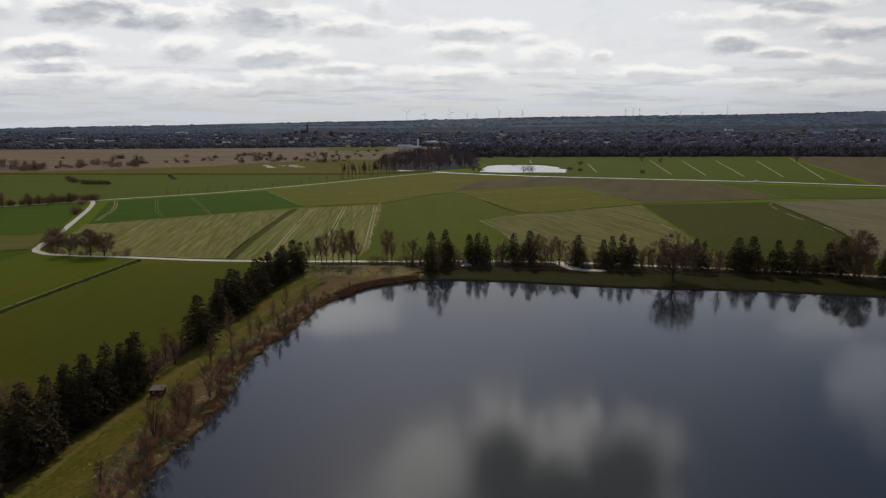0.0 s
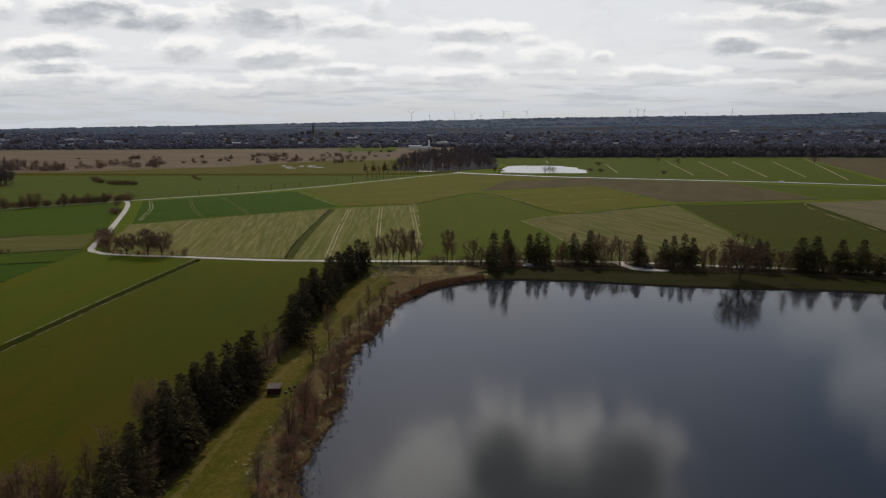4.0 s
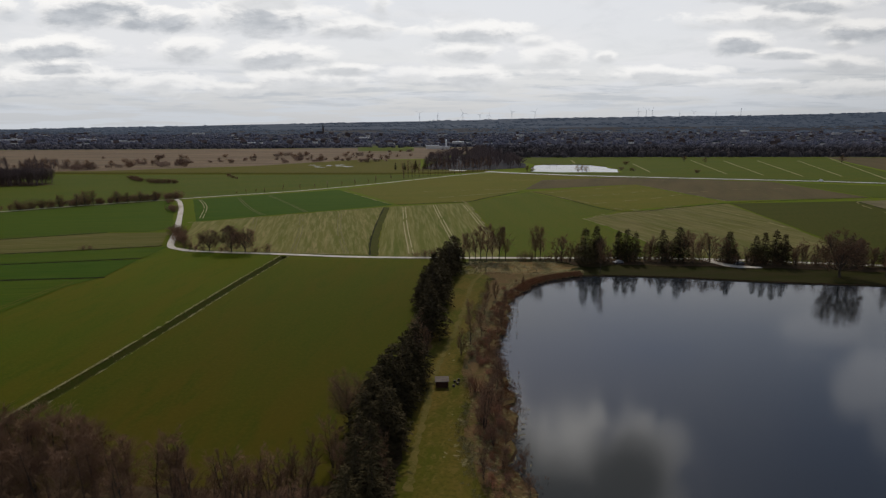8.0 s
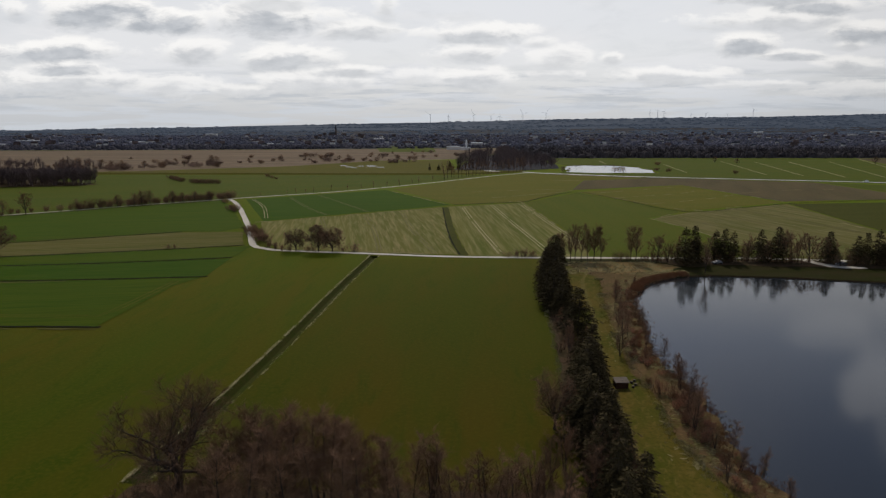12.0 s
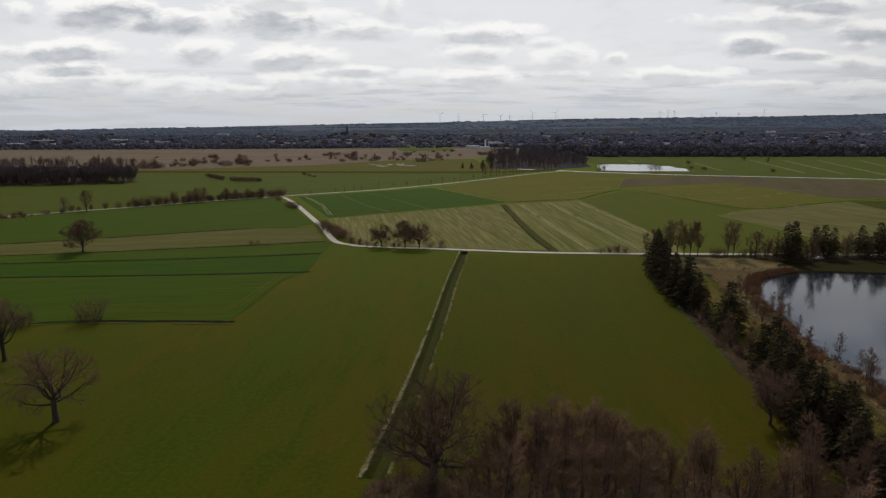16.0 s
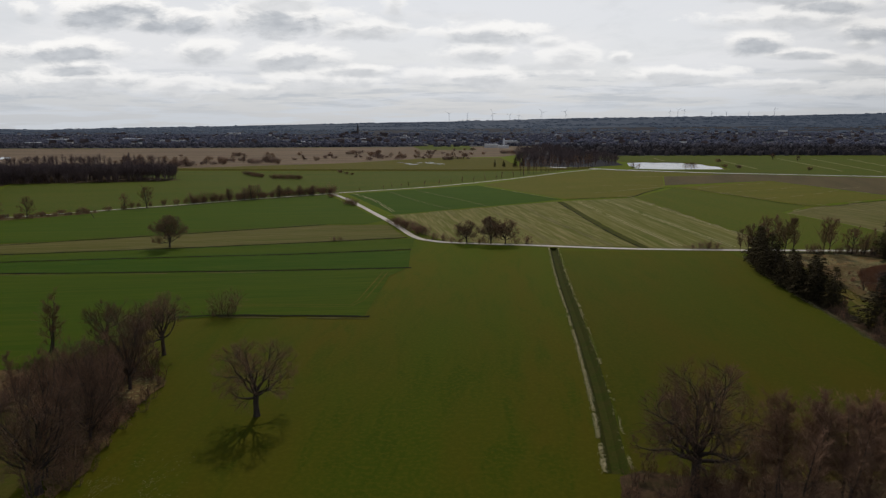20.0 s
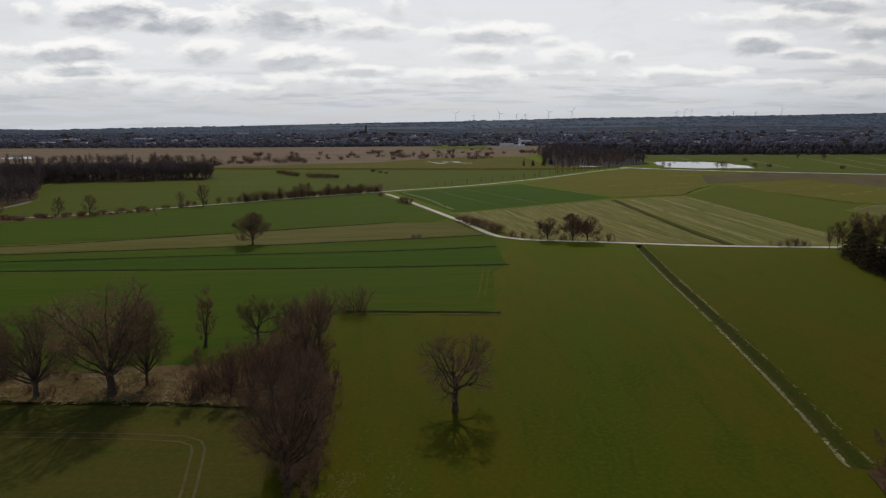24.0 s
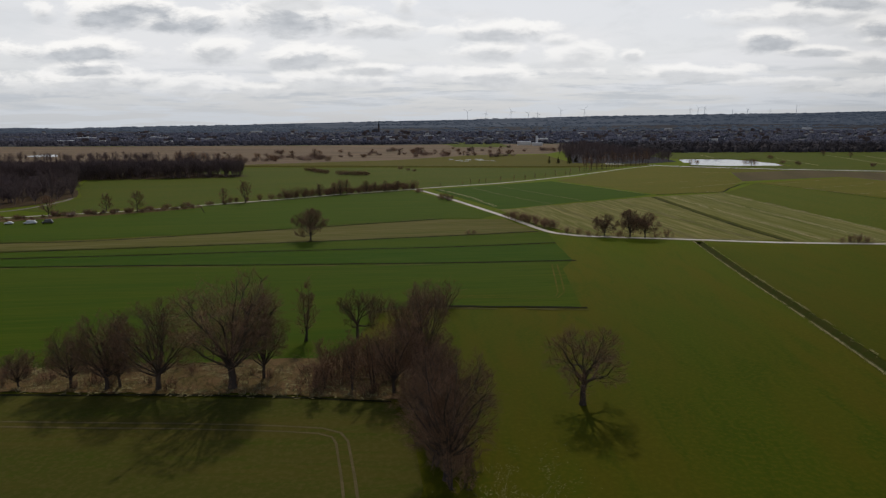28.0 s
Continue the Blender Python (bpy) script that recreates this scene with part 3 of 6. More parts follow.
field("green_field", [(152, 481), (258, 497), (226, 357), (196, 292), (178, 252), (127, 266), (141, 378)], DEEP, "deep green pasture behind the spruces")
field("stubble_field", [(260, 497), (366, 520), (430, 500), (300, 230), (190, 252), (200, 292), (229, 357)], PALE_W, "dry pale straw-coloured field")
field("green_field", [(283, 670), (410, 606), (470, 550), (366, 523), (289, 523)], LUSH, "green field strip below the main road")
field("green_field", [(-158, 590), (-95, 696), (-40, 768), (0, 803), (58, 772), (126, 737), (40, 700), (7, 588), (-46, 491), (-101, 475)], FRESH, "light green meadow between track and main road")
field("green_field", [(40, 1190), (651, 1214), (432, 640), (231, 717), (158, 745), (110, 762), (30, 806), (45, 830), (84, 811), (160, 811), (173, 880), (171, 940), (156, 978), (102, 992), (70, 980)], LUSH, "bright green field crossed by pale drain lines")
field("ploughed_field", [(652, 1210), (905, 1190), (700, 540), (600, 565), (440, 636)], SOIL, "dark brown ploughed field beyond the main road")
field("green_field", [(-690, 765), (-60, 772), (-108, 700), (-150, 642), (-208, 577), (-283, 512), (-334, 475), (-400, 416), (-478, 360), (-512, 372), (-508, 409), (-516, 445), (-565, 520)], LUSH, "wide bright green pasture beyond the hedge")
field("green_field", [(-760, 790), (-100, 796), (-20, 840), (-100, 880), (-110, 1130), (-230, 1100), (-348, 941), (-528, 830), (-700, 800)], OLIVE, "rough green meadow behind the dyke")
field("reed_land", [(-1900, 800), (-700, 806), (-528, 832), (-348, 944), (-230, 1105), (-100, 1160), (30, 1500), (20, 1780), (-700, 1640), (-1100, 1580), (-1900, 1500)], REEDLAND, "broad pale brown dry reed marsh")
field("green_field", [(-640, 262), (-440, 267), (-352, 297), (-252, 346), (-231, 347), (-222, 362), (-236, 392), (-258, 447), (-286, 500), (-333, 463), (-397, 405), (-448, 362), (-497, 335), (-640, 245)], CROP, "dark green crop strip beside the hedged lane")
field("olive_field", [(-640, 205), (-426, 247), (-318, 272), (-250, 291), (-205, 305), (-218, 345), (-232, 344), (-252, 343), (-352, 294), (-440, 264), (-640, 200)], FALLOW, "narrow olive-coloured fallow strip")
field("green_field", [(-640, 200), (-417, 234.5), (-313, 253.5), (-248, 264), (-200, 276), (-200, 303), (-249, 289), (-318, 270), (-426, 244)], CROP, "green crop strip with dark drain edges")
field("green_field", [(-640, 190), (-406, 220), (-305, 228), (-247, 233), (-198, 239), (-200, 273), (-248, 262), (-313, 251.5), (-417, 232)], CROP_DARK, "dark green crop strip")
field("green_field", [(-640, 118), (-420, 122), (-335, 124), (-290, 130), (-264, 134), (-262, 170), (-245, 174.5), (-205.5, 175.5), (-205, 190), (-204, 224), (-199, 237), (-247, 231), (-305, 226), (-406, 218), (-640, 188)], CROP, "green wheat field with a square corner")
field("olive_field", [(-640, 60), (-244, 60), (-243, 84), (-247, 104), (-251, 111), (-270, 112.6), (-325, 111.6), (-640, 108)], DULL, "dull green grass field below the row of bare trees")


field("meadow_field", [(-135.4, 272), (-139.9, 226), (-143.2, 182), (-145.9, 147), (-148.4, 121), (-150.4, 104), (-151.6, 62), (-80, 62), (-79.5, 100), (-78.2, 118), (-77, 137), (-75.6, 151), (-73.5, 173), (-72.5, 191), (-69.2, 219), (-61.5, 262), (-64, 272.5), (-96, 273.5)], MEADOW_DULL, "dull olive meadow between the ditch and the spruce belt")


def lines(name, runs, width, z, mat, label, category, kind="structure", step=6.0, rough=0.25, gaps=None):
    """One ribbon a run; gaps: where the noise is lower than this, the ribbon is worn away."""
    for pts in runs:
        g = Geo()
        if gaps is None:
            ribbon(g, pts, width, z, step, rough)
        else:
            piece = []
            for p in spline(pts, 3.0) + [None]:
                if p is not None and noise.noise((p.x * 0.07, p.y * 0.07, 9.0)) + 0.5 * noise.noise((p.x * 0.31, p.y * 0.31, 2.0)) > gaps:
                    piece.append((p.x, p.y))
                    continue
                if len(piece) > 2:
                    ribbon(g, piece, width, z, 3.0, rough)
                piece = []
            if not g.f:
                continue
        tagged(part(name, g, mat), label, category, "", kind)


def pair(pts, gap):
    """Two lines either side of pts."""
    line = [Vector((*p, 0)) for p in pts]
    both = [[], []]
    for i, p in enumerate(line):
        d = line[min(i + 1, len(line) - 1)] - line[max(i - 1, 0)]
        s = Vector((-d.y, d.x, 0)).normalized() * gap / 2
        both[0].append((p.x + s.x, p.y + s.y)), both[1].append((p.x - s.x, p.y - s.y))
    return both


# roads and tracks
lines("road", [ROAD_A, ROAD_C], 3.3, 0.16, GRAVEL, "pale gravel farm track between the fields", "track", rough=0.1)
lines("road", [ROAD_B], 2.7, 0.162, GRAVEL, "pale lane running along the hedge", "lane", rough=0.08)
lines("road", [ROAD_D], 6.8, 0.164, ASPHALT, "light grey asphalt country road", "road", rough=0.03, step=15)
lines("road_verge", [[(12, 797), (60, 770), (110, 744), (170, 724), (231, 704), (343, 667), (440, 621), (600, 551), (800, 471)]], 7.0, 0.15, VERGE, "dark overgrown verge below the country road", "verge", rough=0.3, step=8)
lines("road_verge", [[(-283, 501), (-296, 490), (-333, 461), (-366, 429), (-397, 403)]], 3.0, 0.152, VERGE, "dark overgrown verge beside the hedged lane", "verge", rough=0.4)
lines("road", [ROAD_E], 3.0, 0.166, WORN, "grey village lane in front of the woods", "lane", rough=0.05)
patch("parking_bay", [(48.5, 275), (53, 274.5), (55, 267), (60, 261.5), (68, 259), (68, 256.5), (59, 256.5), (53.5, 260), (50.5, 267)], 0.168, GRAVEL, "pale gravel parking bay beside the track", "parking bay", 3, 0.3)

# wheel tracks, drain lines and pale edges
for pts in ([(-94.5, 455), (-88, 370), (-80, 286)], [(-73, 470), (-66, 385), (-57, 284)], [(-51, 478), (-45, 400), (-38.5, 310)], [(-136, 425), (-124, 350), (-110, 286)], [(-160, 415), (-146, 350), (-136, 290)], [(-186, 400), (-172, 345), (-163, 296)],
            [(-262, 505), (-240, 458), (-221, 400)], [(-236, 520), (-205, 450), (-185, 415)], [(-215, 536), (-180, 470), (-160, 430)], [(70, 432), (88, 360), (100, 285)], [(100, 448), (118, 370), (128, 320)],
            [(40, 412), (60, 350), (76, 280)], [(-206, 231), (-209, 192), (-211, 186), (-250, 186)]):
    for q in pair(pts, 1.9):
        lines("wheel_track", [q], 0.55, 0.145, STRAW if -110 < pts[0][0] < -40 or pts[0][1] == 505 else OLIVE if pts[0][1] < 240 else RUTPALE, "pale tractor wheel track through the crop", "wheel track", gaps=None if pts[0][1] < 240 else -0.5)
for pts in ([(-420, 100), (-317, 100.4), (-287, 100.9), (-268, 100.7), (-261.5, 100.2), (-258.4, 98.9), (-257.0, 96.5), (-256.0, 93), (-254.0, 86), (-251.4, 76)],):
    for q in pair(pts, 1.9):
        lines("wheel_track", [q], 0.42, 0.15, RUT, "worn brown tractor rut in the grass", "wheel track")
lines("grass_strip", [[(-107.5, 456), (-104.2, 376), (-101.0, 320), (-97.0, 282)]], 4.6, 0.146, DEEP, "deep green grass strip between two pale fields", "grass strip", rough=0.2)
lines("drain_line", [[(-109, 455), (-106, 376), (-102.8, 320), (-98.8, 283)]], 0.7, 0.152, DRAIN, "thin dark drain between two fields", "drain", rough=0.45)
lines("drain_line", [[(-101, 472), (-66, 486), (-47, 491), (-25, 528), (9, 568), (30, 518), (57, 436), (112, 461), (152, 483), (210, 502), (287, 521), (366, 521)],
                     [(-640, 199), (-417, 233.5), (-313, 252.5), (-248, 263), (-200, 275)], [(-640, 189), (-406, 219), (-305, 227), (-247, 232), (-197, 238.5)], [(-640, 204), (-426, 246), (-318, 271), (-249, 290), (-204, 305)],
                     [(-640, 262), (-440, 265.5), (-352, 295.5), (-252, 345)], [(-262, 171.5), (-245, 175), (-204, 175)], [(258, 497), (226, 357), (198, 290)]],
      1.3, 0.15, DRAIN, "thin dark drain between two fields", "drain", rough=0.45, step=3.0)
lines("drain_line", [[(-440, 110), (-325, 112), (-293, 113.3), (-272, 113.2), (-251, 112)]], 0.8, 0.15, DRAIN, "thin dark drain below the bare trees", "drain", rough=0.5, step=2.0)
lines("grass_edge", [[(-222, 381), (-165, 420), (-110, 456)], [(60, 440), (112, 466), (150, 486)], [(26, 400), (62, 428), (140, 472)], [(-190, 296), (-140, 289), (-96, 281.5), (-41, 280)],
                     [(23, 404), (34, 350), (42, 290)], [(29, 405), (58, 434), (100, 454)], [(60, 443), (12, 570)], [(130, 640), (156, 497)], [(225, 360), (258, 494), (360, 518)], [(-60, 488), (-48, 483), (-37, 305)], [(-104, 470), (-160, 578)]],
      1.3, 0.154, EDGE, "pale dry grass along a field edge", "grass edge", rough=0.8, gaps=-0.15)
lines("grass_edge", [[(-264, 169.6), (-245, 173), (-204, 173.2)], [(-640, 203), (-426, 249), (-318, 274), (-249, 293), (-206, 307)], [(-640, 266), (-440, 268.5), (-352, 299), (-252, 348)], [(-640, 185), (-406, 216.5), (-305, 224.5), (-247, 229.5)]], 0.9, 0.156, EDGE_DULL, "pale dry grass beside a drain", "grass edge", rough=0.8, gaps=-0.4)
lines("drain_line", [[(228, 1003), (198, 821)], [(356, 1099), (281, 783)], [(406, 1085), (317, 765)], [(464, 1085), (355, 748)], [(532, 1085), (400, 747)], [(640, 1180), (424, 705)], [(150, 1100), (140, 1010)]], 1.7, 0.15, STRAW, "pale drain line across the far field", "drain")
lines("grass_edge", [[(-110, 560), (-20, 590), (8, 582)], [(-30, 700), (60, 690)], [(30, 520), (95, 556), (128, 590)], [(45, 478), (100, 512), (140, 548)], [(20, 555), (70, 590), (118, 622)], [(-70, 520), (-20, 556), (5, 575)], [(70, 425), (100, 372), (112, 300)], [(118, 462), (132, 410), (134, 360)], [(250, 505), (300, 515), (350, 516)], [(150, 560), (210, 590), (280, 600)], [(60, 690), (120, 700), (200, 680)]], 1.4, 0.152, EDGE, "faint pale line across the meadow", "grass edge", rough=0.6, gaps=-0.1)
for x, y, a, b in ((-268, 964, 6, 7), (-255, 936, 6, 5), (-246, 912, 8, 4), (-240, 952, 5, 6), (-222, 940, 7, 5), (-208, 925, 8, 5), (-226, 965, 8, 5)):
    patch("puddle", [(x - a, y - b * 0.4), (x, y - b), (x + a, y - b * 0.3), (x + a * 0.6, y + b), (x - a * 0.7, y + b * 0.8)], 0.16, POND, "bright shallow puddle on the wet meadow", "puddle", 4, 1.0)

patch("green_field", [(-274, 1505), (-327, 1890), (-242, 1990), (-158, 1838), (-141, 1505)], 0.225, LUSH, "bright green paddock between marsh and town", "field", 25, 1.0)
patch("pool", [(-993, 1056), (-1003, 1108), (-985, 1122), (-968, 1103), (-930, 1045), (-955, 1024)], 0.226, POND, "pale shallow pool in the reed marsh", "pool", 8, 1.0)
# the dyke with its path
def build_dyke():
    g, line = Geo(), spline([(-820, 786), (-560, 784), (-350, 783), (-130, 784), (-60, 800), (-10, 838)], 25)
    for i, p in enumerate(line):
        g.v += [(p.x, p.y - 9, 0), (p.x, p.y - 2.2, 2.0), (p.x, p.y + 2.2, 2.0), (p.x, p.y + 9, 0)]
        if i:
            q = 4 * i
            g.f += [(q - 4 + j, q + j, q + 1 + j, q - 3 + j) for j in range(3)]
    tagged(part("dyke", g, OLIVE), "long low grassy dyke", "dyke", "", "structure")
    g = Geo()
    ribbon(g, [(p.x, p.y) for p in line], 2.4, 2.03, 25, 0.15)
    tagged(part("dyke_path", g, RUTPALE), "pale path along the top of the dyke", "path", "", "structure")


build_dyke()
# the strip of land between the spruces and the lake
WEST_EDGE = [p for p in LAKE_EDGE[:len(LAKE_EDGE) // 2] if p[0] < -12]
FAR_EDGE = [p for p in LAKE_EDGE if -12 <= p[0] < 190 and p[1] > 190]
patch("bank_strip", [(-73, 40), (-73, 70), (-73, 95), (-72.5, 118), (-71, 138), (-70, 157), (-68, 190), (-64.5, 228), (-59.5, 261), (-54, 262), (-30, 262), (-12, 250), (-12, 246), (-22, 243), (-33, 236), (-42, 219), (-48, 205), (-51, 190), (-54, 174), (-57, 160), (-58, 147), (-57.5, 134), (-58, 122), (-59, 113), (-59, 105), (-58, 96), (-55, 70), (-50, 40)],
      0.01, BANK, "sunlit mown grass strip along the lake", "grass strip", 4, 0.3)
patch("bank_strip", [(-12, 250), (-30, 262.5), (-54, 263), (-54, 274), (-20, 274), (20, 274), (60, 270), (100, 262.5), (145, 253.5), (190, 239)] + FAR_EDGE[::-1], 0.012, SHORE_GRASS, "grass toned dark for tree shade along the far shore", "grass strip", 4, 0.3)
patch("brush_strip", [(-49, 84), (-56, 84), (-57.6, 92), (-58.6, 100), (-59.8, 108), (-60, 115), (-58.4, 124), (-58.6, 134), (-60, 143), (-58, 158), (-54.5, 189), (-49, 220), (-46, 238), (-51, 252), (-54, 262), (-36, 262), (-24, 252), (-12, 247)] + WEST_EDGE[::-1], 0.02, BRUSH_FLOOR, "dry brown brush ground along the shore", "brush", 3, 0.25)
patch("dry_grass_patch", [(-55, 262), (-46, 268.5), (-30, 269), (-14, 266), (-8, 259), (-16, 252), (-27, 249), (-36, 246), (-43, 250), (-49, 256)], 0.024, EDGE_PALE, "bleached dry grass at the corner of the lake", "dry grass", 2, 0.8)
patch("brush_strip", [(-338, 124), (-338, 113.5), (-293, 114), (-272, 114), (-250, 113), (-246, 104), (-243, 92), (-237, 86), (-236, 93), (-239, 104), (-240, 118), (-240, 128), (-252, 136), (-277, 133), (-300, 129)], 0.184, BRUSH_FLOOR, "brown brush ground under the row of bare trees", "brush", 3, 0.8)
patch("brush_strip", [(-154, 93), (-150, 95), (-130, 92), (-110, 93), (-92, 92), (-76, 95), (-70, 84), (-70, 62), (-160, 62)], 0.188, LITTER, "leaf-brown ground under the grove", "brush", 3, 0.8)
patch("brush_strip", [(-79.5, 62), (-79.5, 100), (-78.2, 118), (-77, 137), (-75.6, 151), (-73.5, 173), (-72.5, 191), (-69.2, 219), (-61.2, 262), (-58.5, 262), (-63.5, 228), (-67, 190), (-69, 157), (-70, 138), (-71.5, 118), (-72, 95), (-72, 62)], 0.186, LITTER, "needle-brown ground under the spruce belt", "brush", 3, 0.6)
# leaf litter laid as a dark strip that also stands for tree shadow
patch("brush_strip", [(-14, 274), (-10, 262), (-4, 258), (8, 262), (20, 262.5), (30, 259), (42, 261), (58, 259), (70, 256.5), (84, 255), (96, 253.5), (104, 250.5), (118, 249), (131, 246.5), (140, 243.5), (158, 240), (176, 236), (190, 233), (190, 238), (176, 243.5), (145, 253), (123, 258), (100, 262.4), (78, 267), (61, 270), (44, 272.4), (19, 274), (-9, 273.8)], 0.1, LITTER, "dark leaf litter doubling as the shore trees' painted shadow", "brush", 3, 0.9)
patch("rough_strip", [(-535, 313), (-500, 331), (-474, 346), (-448, 360), (-423, 379), (-405, 394), (-404, 388), (-424, 368), (-448, 350), (-474, 333), (-500, 318), (-530, 303)], 0.17, BRUSH_FLOOR, "rough brown scrub strip between lane and crop", "scrub", 4, 1.2)
lines("foot_path", [[(-47.5, 252), (-53.5, 232), (-55.8, 215), (-57.5, 199), (-59.8, 183), (-62, 168), (-64.6, 153), (-66.2, 142), (-67.4, 128), (-68.8, 110), (-69.8, 92)], ], 1.3, 0.05, PATH, "trodden yellowish path through the grass", "path", rough=0.6, step=1.5)
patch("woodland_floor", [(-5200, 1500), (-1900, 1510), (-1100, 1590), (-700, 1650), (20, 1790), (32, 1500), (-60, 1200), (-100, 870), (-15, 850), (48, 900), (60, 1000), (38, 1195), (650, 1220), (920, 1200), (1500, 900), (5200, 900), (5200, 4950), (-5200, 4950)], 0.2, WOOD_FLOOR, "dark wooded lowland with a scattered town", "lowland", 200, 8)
patch("woodland_floor", [(-520, 445), (-580, 540), (-600, 584), (-470, 622), (-460, 640), (-700, 770), (-1800, 780), (-1800, 300), (-640, 300), (-530, 370), (-516, 410)], 0.21, LITTER, "dark floor of the wood beside the lane", "woodland floor", 20, 2)


RIDGE = [(-9000, 20), (-3395, 34), (-2100, 58), (-1057, 78), (-200, 96), (676, 116), (1500, 126), (2278, 136), (2900, 152), (3395, 162), (9000, 175)]
SLOPE = [(2600, 0.0), (3200, 0.08), (3900, 0.20), (4300, 0.42), (4600, 0.72), (4800, 0.97), (4900, 1.0), (5400, 0.9)]


def hill_height(x, y):
    """The far ridge rises from left to right."""
    h = np.interp(x, [p[0] for p in RIDGE], [p[1] for p in RIDGE]) + 5 * noise.noise((x / 700, y / 500, 0)) + 2.5 * noise.noise((x / 160, y / 90, 3))
    return max(float(h) * float(np.interp(y, [p[0] for p in SLOPE], [p[1] for p in SLOPE])), 0.0)


def build_hills():
    xs = [x * 90 for x in range(-70, 71)]
    n = len(xs)
    for rows, mat, name, label, category in ((SLOPE[3:], HILL, "backdrop", "blue-grey wooded ridge on the horizon, glowing faintly for haze", "hills"), (SLOPE[:4], WOOD_FLOOR, "foothill", "dark wooded slope at the foot of the ridge", "slope")):
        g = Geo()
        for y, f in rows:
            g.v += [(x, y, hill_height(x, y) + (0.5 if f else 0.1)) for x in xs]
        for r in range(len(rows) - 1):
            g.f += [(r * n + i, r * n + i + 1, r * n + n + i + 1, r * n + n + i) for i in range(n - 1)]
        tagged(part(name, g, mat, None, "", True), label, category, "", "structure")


build_hills()


# ---- plants ----
def bend(d, amount, rnd):
    return (d + Vector((rnd.uniform(-1, 1), rnd.uniform(-1, 1), rnd.uniform(-1, 1))) * amount).normalized()


def side_way(d, angle, rnd):
    """A direction that leaves d by that angle, at a random turn round it."""
    a = d.orthogonal().normalized()
    b = d.cross(a)
    w = rnd.uniform(0, 2 * math.pi)
    return (d * math.cos(angle) + (a * math.cos(w) + b * math.sin(w)) * math.sin(angle)).normalized()


def crown_tree(name, seed, h, rx, base, limbs, radius, label, category, gnarl=0.10, widest=1.15, subs=9, twigs_each=4, lift=0.12, fine=0.022, leader=0.66, sprigs=6, thick=0.32):
    """A bare broad-leaved tree: limbs leave a trunk all the way up and fill a dome. rx: the dome's half width; base: height of
    the lowest limb; widest: how far the lowest limbs lean out, in radians."""
    rnd = random.Random(seed)
    e = thing(name, label, category)
    wood, twigs = Geo(), Geo()
    d, p, n = bend(Vector((0, 0, 1)), 0.04, rnd), Vector((0, 0, -0.2)), 7
    trunk, rad = [p], [radius * 1.45]
    for i in range(n):
        d = (bend(d, min(gnarl * 0.7, 0.08), rnd) + Vector((0, 0, 0.15))).normalized()
        p = p + d * h * leader / n
        trunk.append(p), rad.append(radius * (1.05 - 0.85 * ((i + 1) / n) ** 1.1))
    wood.tube(trunk, rad, 8)
    cz = h * (base * 0.45 + 0.42)
    rz = h - cz
    for i in range(limbs):
        f = (i + 0.5) / limbs
        t = (base + (leader - 0.02 - base) * f) * h
        k = min(int(t / (h * leader) * n), n - 1)
        q = trunk[k].lerp(trunk[k + 1], t / (h * leader) * n - k)
        w = i * 2.4 + rnd.uniform(-0.5, 0.5)
        a = (widest + (0.22 - widest) * f ** (1.7 if thick > 0.4 else 1.0)) * rnd.uniform(0.85, 1.15)
        d = Vector((math.cos(w) * math.sin(a), math.sin(w) * math.sin(a), math.cos(a)))
        ln, r = 0.5, radius * (0.60 - 0.32 * f)
        while ((q.x + d.x * ln) ** 2 + (q.y + d.y * ln) ** 2) / rx ** 2 + ((q.z + d.z * ln - cz) / rz) ** 2 < 1 and ln < h:
            ln += 0.2
        ln *= rnd.uniform(0.74, 0.92)
        path, rr, m = [q], [r], 6
        for j in range(m):
            d = (bend(d, gnarl, rnd) + Vector((0, 0, lift * 0.8))).normalized()
            q = q + d * ln / m
            path.append(q), rr.append(r * (1 - 0.85 * (j + 1) / m))
        wood.tube(path, rr, 5)
        for j in range(subs):
            u = 0.18 + 0.82 * (j + rnd.random()) / subs
            k = min(int(u * m), m - 1)
            b = path[k].lerp(path[k + 1], u * m - k)
            sd = (side_way((path[k + 1] - path[k]).normalized(), rnd.uniform(0.45, 0.9), rnd) + Vector((0, 0, lift))).normalized()
            sl = ln * 0.44 * (1.15 - 0.5 * u) * rnd.uniform(0.7, 1.2)
            mid = b + sd * sl * 0.55
            end = mid + bend(sd, 0.3 + gnarl, rnd) * sl * 0.5
            sr = max(0.022, r * thick * (1 - 0.6 * u))
            wood.tube([b, mid, end], [sr, sr * 0.7, sr * 0.3], 3)
            for c in range(sprigs):
                v = rnd.uniform(0.15, 1.0)
                x = b.lerp(mid, v * 2) if v < 0.5 else mid.lerp(end, v * 2 - 1)
                td = (side_way(sd, rnd.uniform(0.3, 0.9), rnd) + Vector((0, 0, lift * 1.8))).normalized()
                tl = sl * rnd.uniform(0.28, 0.6)
                y = x + td * tl
                twigs.spike(x, y, fine * 1.3)
                for g in range(twigs_each):
                    z = x.lerp(y, rnd.uniform(0.25, 1.0))
                    twigs.spike(z, z + side_way(td, rnd.uniform(0.2, 0.9), rnd) * tl * rnd.uniform(0.35, 0.8), fine)
    part("trunk", wood, BARK, e, "dark bare trunk and limbs")
    part("crown", twigs, TWIG, e, "leafless crown of fine twigs")
    return e


